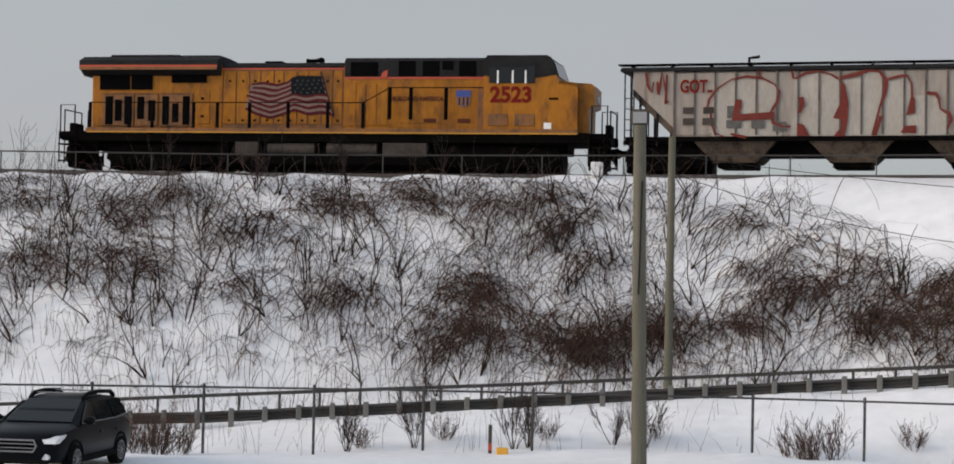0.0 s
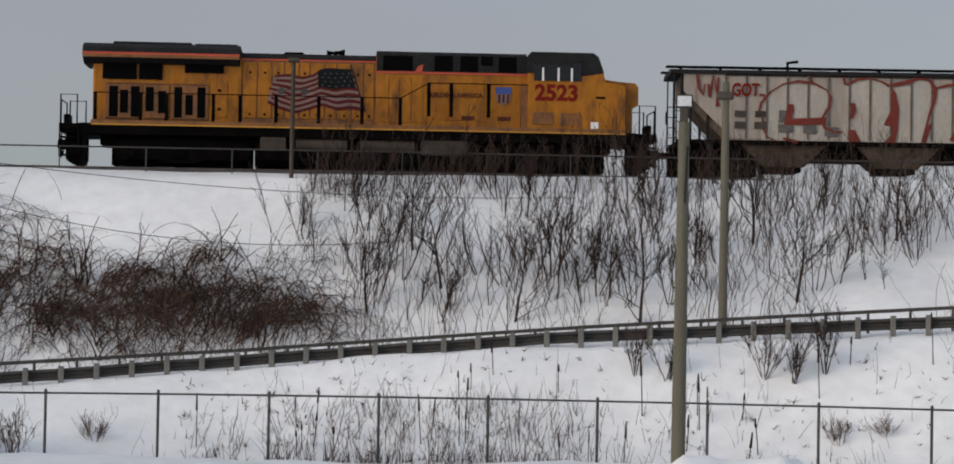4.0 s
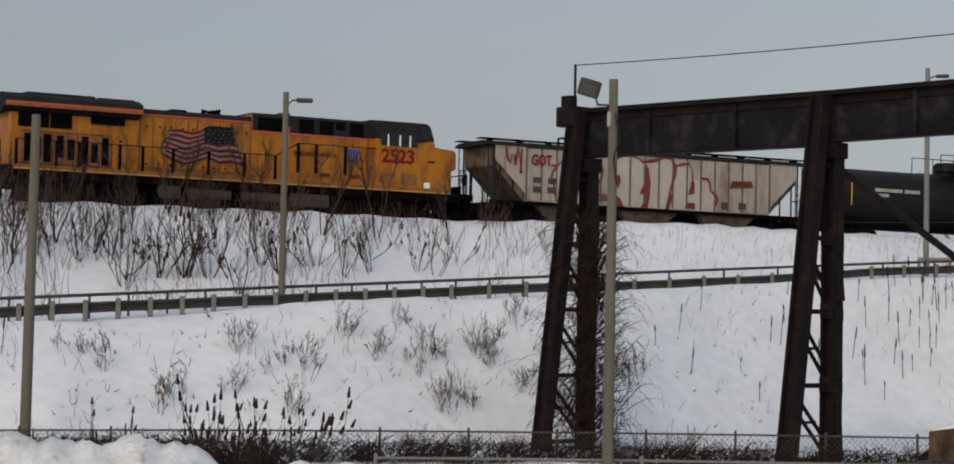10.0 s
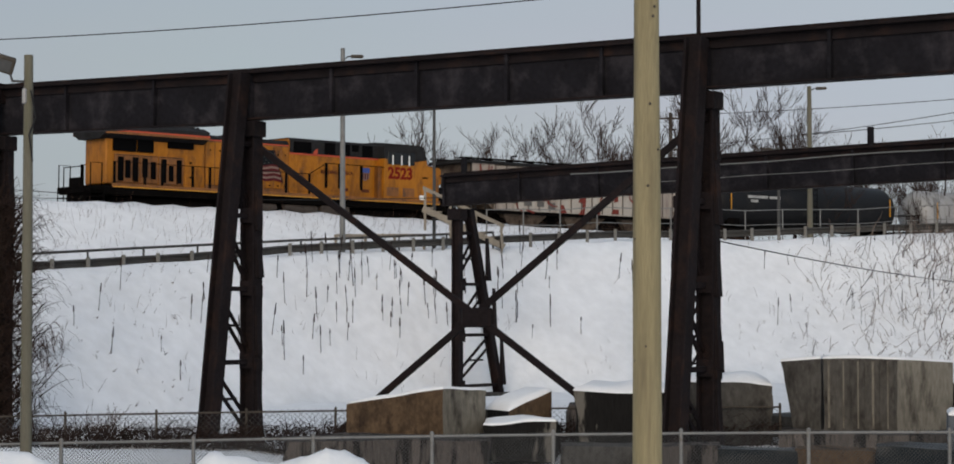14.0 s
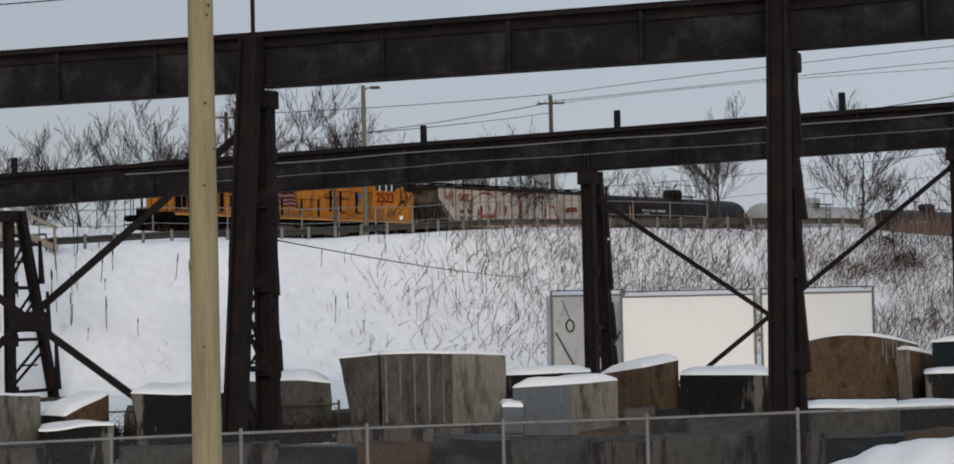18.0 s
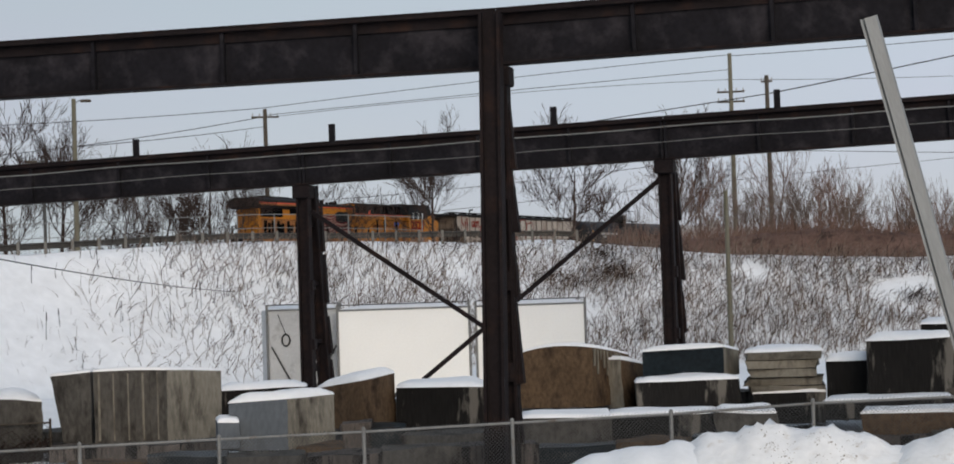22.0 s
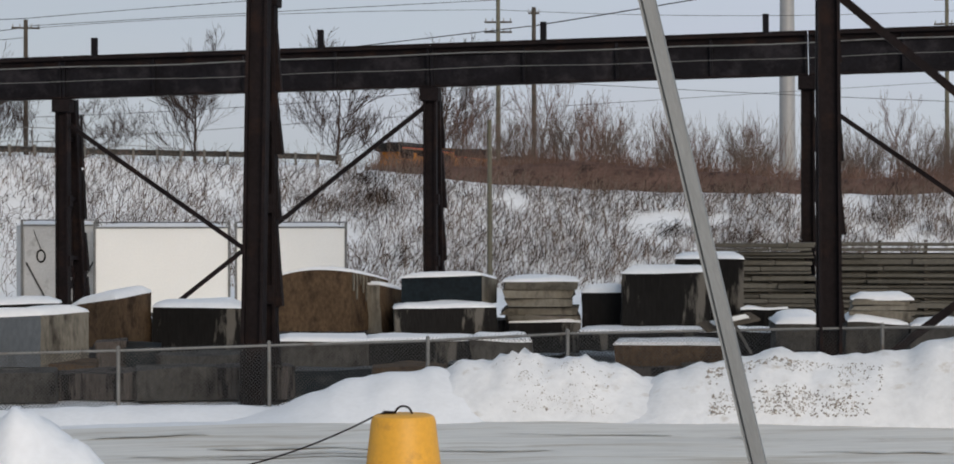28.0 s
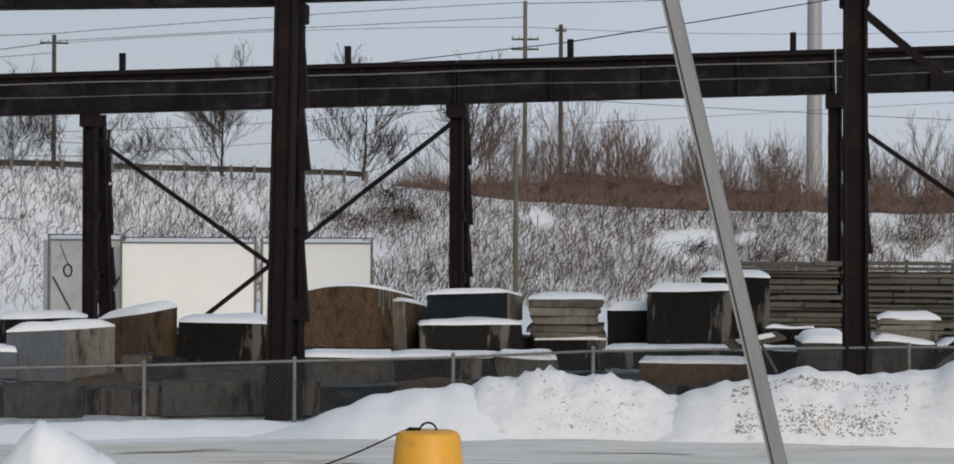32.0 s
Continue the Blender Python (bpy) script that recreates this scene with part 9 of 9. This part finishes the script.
    # vines over the dark fence and up the first column
    v = Shape()
    for i in range(8500):
        b = rng.uniform(47.5, 82) if i % 6 else rng.uniform(43.2, 51)
        r = 58.5 + 0.1 * (b - 43.5) / 2.4
        p = Vector((*polar(b, r + rng.uniform(-0.4, 0.4)), rng.uniform(0.0, 0.8)))
        v.twig(stem_path(p, rng, rng.uniform(0.3, 1.1), 1.3, 0.5, 5, 0.4, 0.4), 0.019, 0.008)
    for i in range(3600):
        b = rng.uniform(46, 80)
        if noise.noise((b * 0.8, 1, 6)) < -0.15:
            continue
        p = Vector((*polar(b, 58.9 + 0.1 * (b - 43.5) / 2.4 + rng.uniform(-0.3, 0.9)), 0.0))
        v.twig(stem_path(p, rng, rng.uniform(0.3, 1.15), rng.uniform(0.05, 0.7), 0.15, 4, 0.2), 0.017, 0.007)
    for k in range(1300):
        b = 61.15 + rng.gauss(0.0, 0.42)
        z = rng.uniform(0, 7.5)
        b = 61.2 + (b - 61.2) * (1 - z / 14)
        p = Vector((*polar(b, 70.6 + rng.uniform(-0.8, 0.8)), z))
        v.twig(stem_path(p, rng, rng.uniform(0.8, 2.2), 0.6, 0.5, 6, 0.3, 0.6), 0.021, 0.008)
    single("fence_vines", v, BARK_DARK, "dead vines over the old fence and column", "vines", kind="stuff")


build_weeds()


# ---- reddish brush bank on the crest ----
def build_brush_bank():
    rng = random.Random(23)
    tb, tz = [96.8, 97.8, 98.8, 100.3, 102.0, 102.8, 104.1, 105.2, 106.1, 107.7, 108.5, 120, 128], [8.05, 8.1, 8.05, 8.0, 8.15, 8.25, 8.0, 7.75, 7.55, 7.25, 7.05, 7.0, 7.0]
    v, f = [], []
    bs = np.arange(96.8, 128.1, 0.25)
    rs = [0.2, 1.2, 2.4, 4.5, 8.0, 13.0]
    for b in bs:
        h = float(np.interp(b, tb, tz))
        for r, k in zip(rs, (0, 0.72, 0.95, 1.0, 0.9, 0.0)):
            x, y = polar(b, guard(b)[0] + r)
            g = ground_z(x, y) - 0.1
            v.append((x, y, g + max(0, h - g) * k * (1 + 0.14 * noise.noise((x * 0.35, y * 0.35, 2)) + 0.1 * noise.noise((x * 1.1, y * 1.1, 6)))))
    n = len(rs)
    for i in range(len(bs) - 1):
        for j in range(n - 1):
            a = i * n + j
            f.append((a, a + 1, a + n + 1, a + n))
    single("earth_bank", Shape().add(v, f), BROWN_EARTH, "reddish-brown bank of bare earth and brush on the crest", "earth bank", kind="structure", smooth=70)
    s = Shape()
    for i in range(7000):
        b = rng.uniform(97.0, 122)
        r = rng.uniform(0.3, 11)
        x, y = polar(b, guard(b)[0] + r)
        h = float(np.interp(b, tb, tz))
        g = ground_z(x, y)
        k = float(np.interp(r, rs, (0, 0.72, 0.95, 1.0, 0.9, 0.0)))
        p = Vector((x, y, g + max(0, h - g) * k - 0.1))
        s.twig(stem_path(p, rng, rng.uniform(0.3, 1.5), rng.uniform(0.1, 1.2), 0.25, 4, 0.25), 0.018, 0.008)
    single("reddish_brush", s, BRUSH_RED, "dense reddish-brown leafless brush", "brush", kind="stuff")


build_brush_bank()


def build_trees():
    rng = random.Random(31)
    wide = [tree_variant(400 + i, 9.0, 1.0, 3, 4, BARK, "bare deciduous tree with spreading grey branches") for i in range(3)]
    spots = [spot(72.0, 128), spot(73.7, 131), spot(75.2, 127), spot(77.5, 133), spot(79.3, 130), spot(80.9, 132), spot(82.3, 134), spot(83.8, 150), spot(89.4, 150), spot(92.3, 152), spot(96.1, 150), spot(86.3, 140), spot(84.9, 150), spot(98.6, 150)]
    plant(wide, spots, rng, 0.72, 1.05)
    thick = [tree_variant(450 + i, 8.0, 0.55, 3, 2, THICKET if i % 2 else BRUSH_RED, "slim bare tree in a roadside thicket", "thicket_tree") for i in range(4)]
    spots = []
    for i in range(60):
        b = rng.uniform(98.8, 122)
        spots.append(spot(b, rng.uniform(130, 160)))
    far = [p for p in spots if math.degrees(math.atan2(p.x, p.y)) > 103.4]
    plant(thick, [p for p in spots if p not in far], rng, 0.5, 0.85)
    plant(thick, far, rng, 0.4, 0.66)
    plant(thick, [spot(50.8, 112), spot(51.8, 115), spot(49.8, 113), spot(51.2, 118), spot(53.2, 114)], rng, 0.5, 0.68)
    bushy = [shrub_variant(800 + i, 4.2, 5, "thicket") for i in range(4)]
    spots = []
    for i in range(120):
        b = 99.0 + 23 * rng.random() ** 0.8
        spots.append(spot(b, rng.uniform(127, 148)))
    far = [p for p in spots if math.degrees(math.atan2(p.x, p.y)) > 103.4]
    plant(bushy, [p for p in spots if p not in far], rng, 0.75, 1.3)
    plant(bushy, far, rng, 0.65, 1.05)
    # distant hedge of twigs filling the thicket
    s = Shape()
    for i in range(1500):
        b = rng.uniform(97.5, 124)
        p = spot(b, rng.uniform(128, 165))
        s.twig(stem_path(p, rng, rng.uniform(1.5, 5.5) * (0.7 if b < 100 else 1), rng.uniform(0.05, 0.35), 0.05, 4, 0.14), 0.018, 0.008)
    for i in range(700):
        b = rng.uniform(60, 98)
        p = spot(b, rng.uniform(145, 190))
        s.twig(stem_path(p, rng, rng.uniform(1.0, 4.0), rng.uniform(0.05, 0.35), 0.05, 4, 0.14), 0.018, 0.008)
    for i in range(260):
        p = spot(rng.uniform(-20, -11.3), rng.uniform(78, 84))
        s.twig(stem_path(p, rng, rng.uniform(0.8, 2.2), rng.uniform(0.1, 0.7), 0.2, 4, 0.2), 0.014, 0.006)
    single("far_thicket", s, THICKET, "far thicket of bare grey-brown saplings", "thicket", kind="stuff")
    # hanging vines on the trees by the power pole
    s = Shape()
    for b, r, z in ((87.7, 168, 16), (85.9, 150, 13.5), (86.4, 150, 12.5), (84.2, 150, 12), (79.6, 150, 11)):
        for i in range(90):
            p = Vector((*polar(b + rng.gauss(0, 0.22), r + rng.uniform(-1, 1)), z - rng.random() ** 0.7 * (z - 8)))
            s.twig(stem_path(p, rng, rng.uniform(0.8, 2.0), 0.5, 0.5, 4, 0.2, -0.6), 0.03, 0.012)
    single("hanging_vines", s, BARK_DARK, "dark vines hanging in distant trees", "vines", kind="stuff")


build_trees()


# ---- what moves: the train rolling along its line, its wheels turning ----
def motions():
    times = [i * 1.0 for i in range(33)]
    for ob, ahead, half in MOVERS:
        walk(ob, [(t, car_pose(travelled(t) + ahead, half)) for t in times])
    steps = [i * 0.08 for i in range(401)]
    for ob, _, _ in MOVERS[:3]:
        for axle in [c for c in ob.children if c.name.startswith("wheelset")]:
            at = axle.location.copy()
            walk(axle, [(t, pose(*at, 0, math.degrees(travelled(t) / 0.5), 0)) for t in steps])


motions()
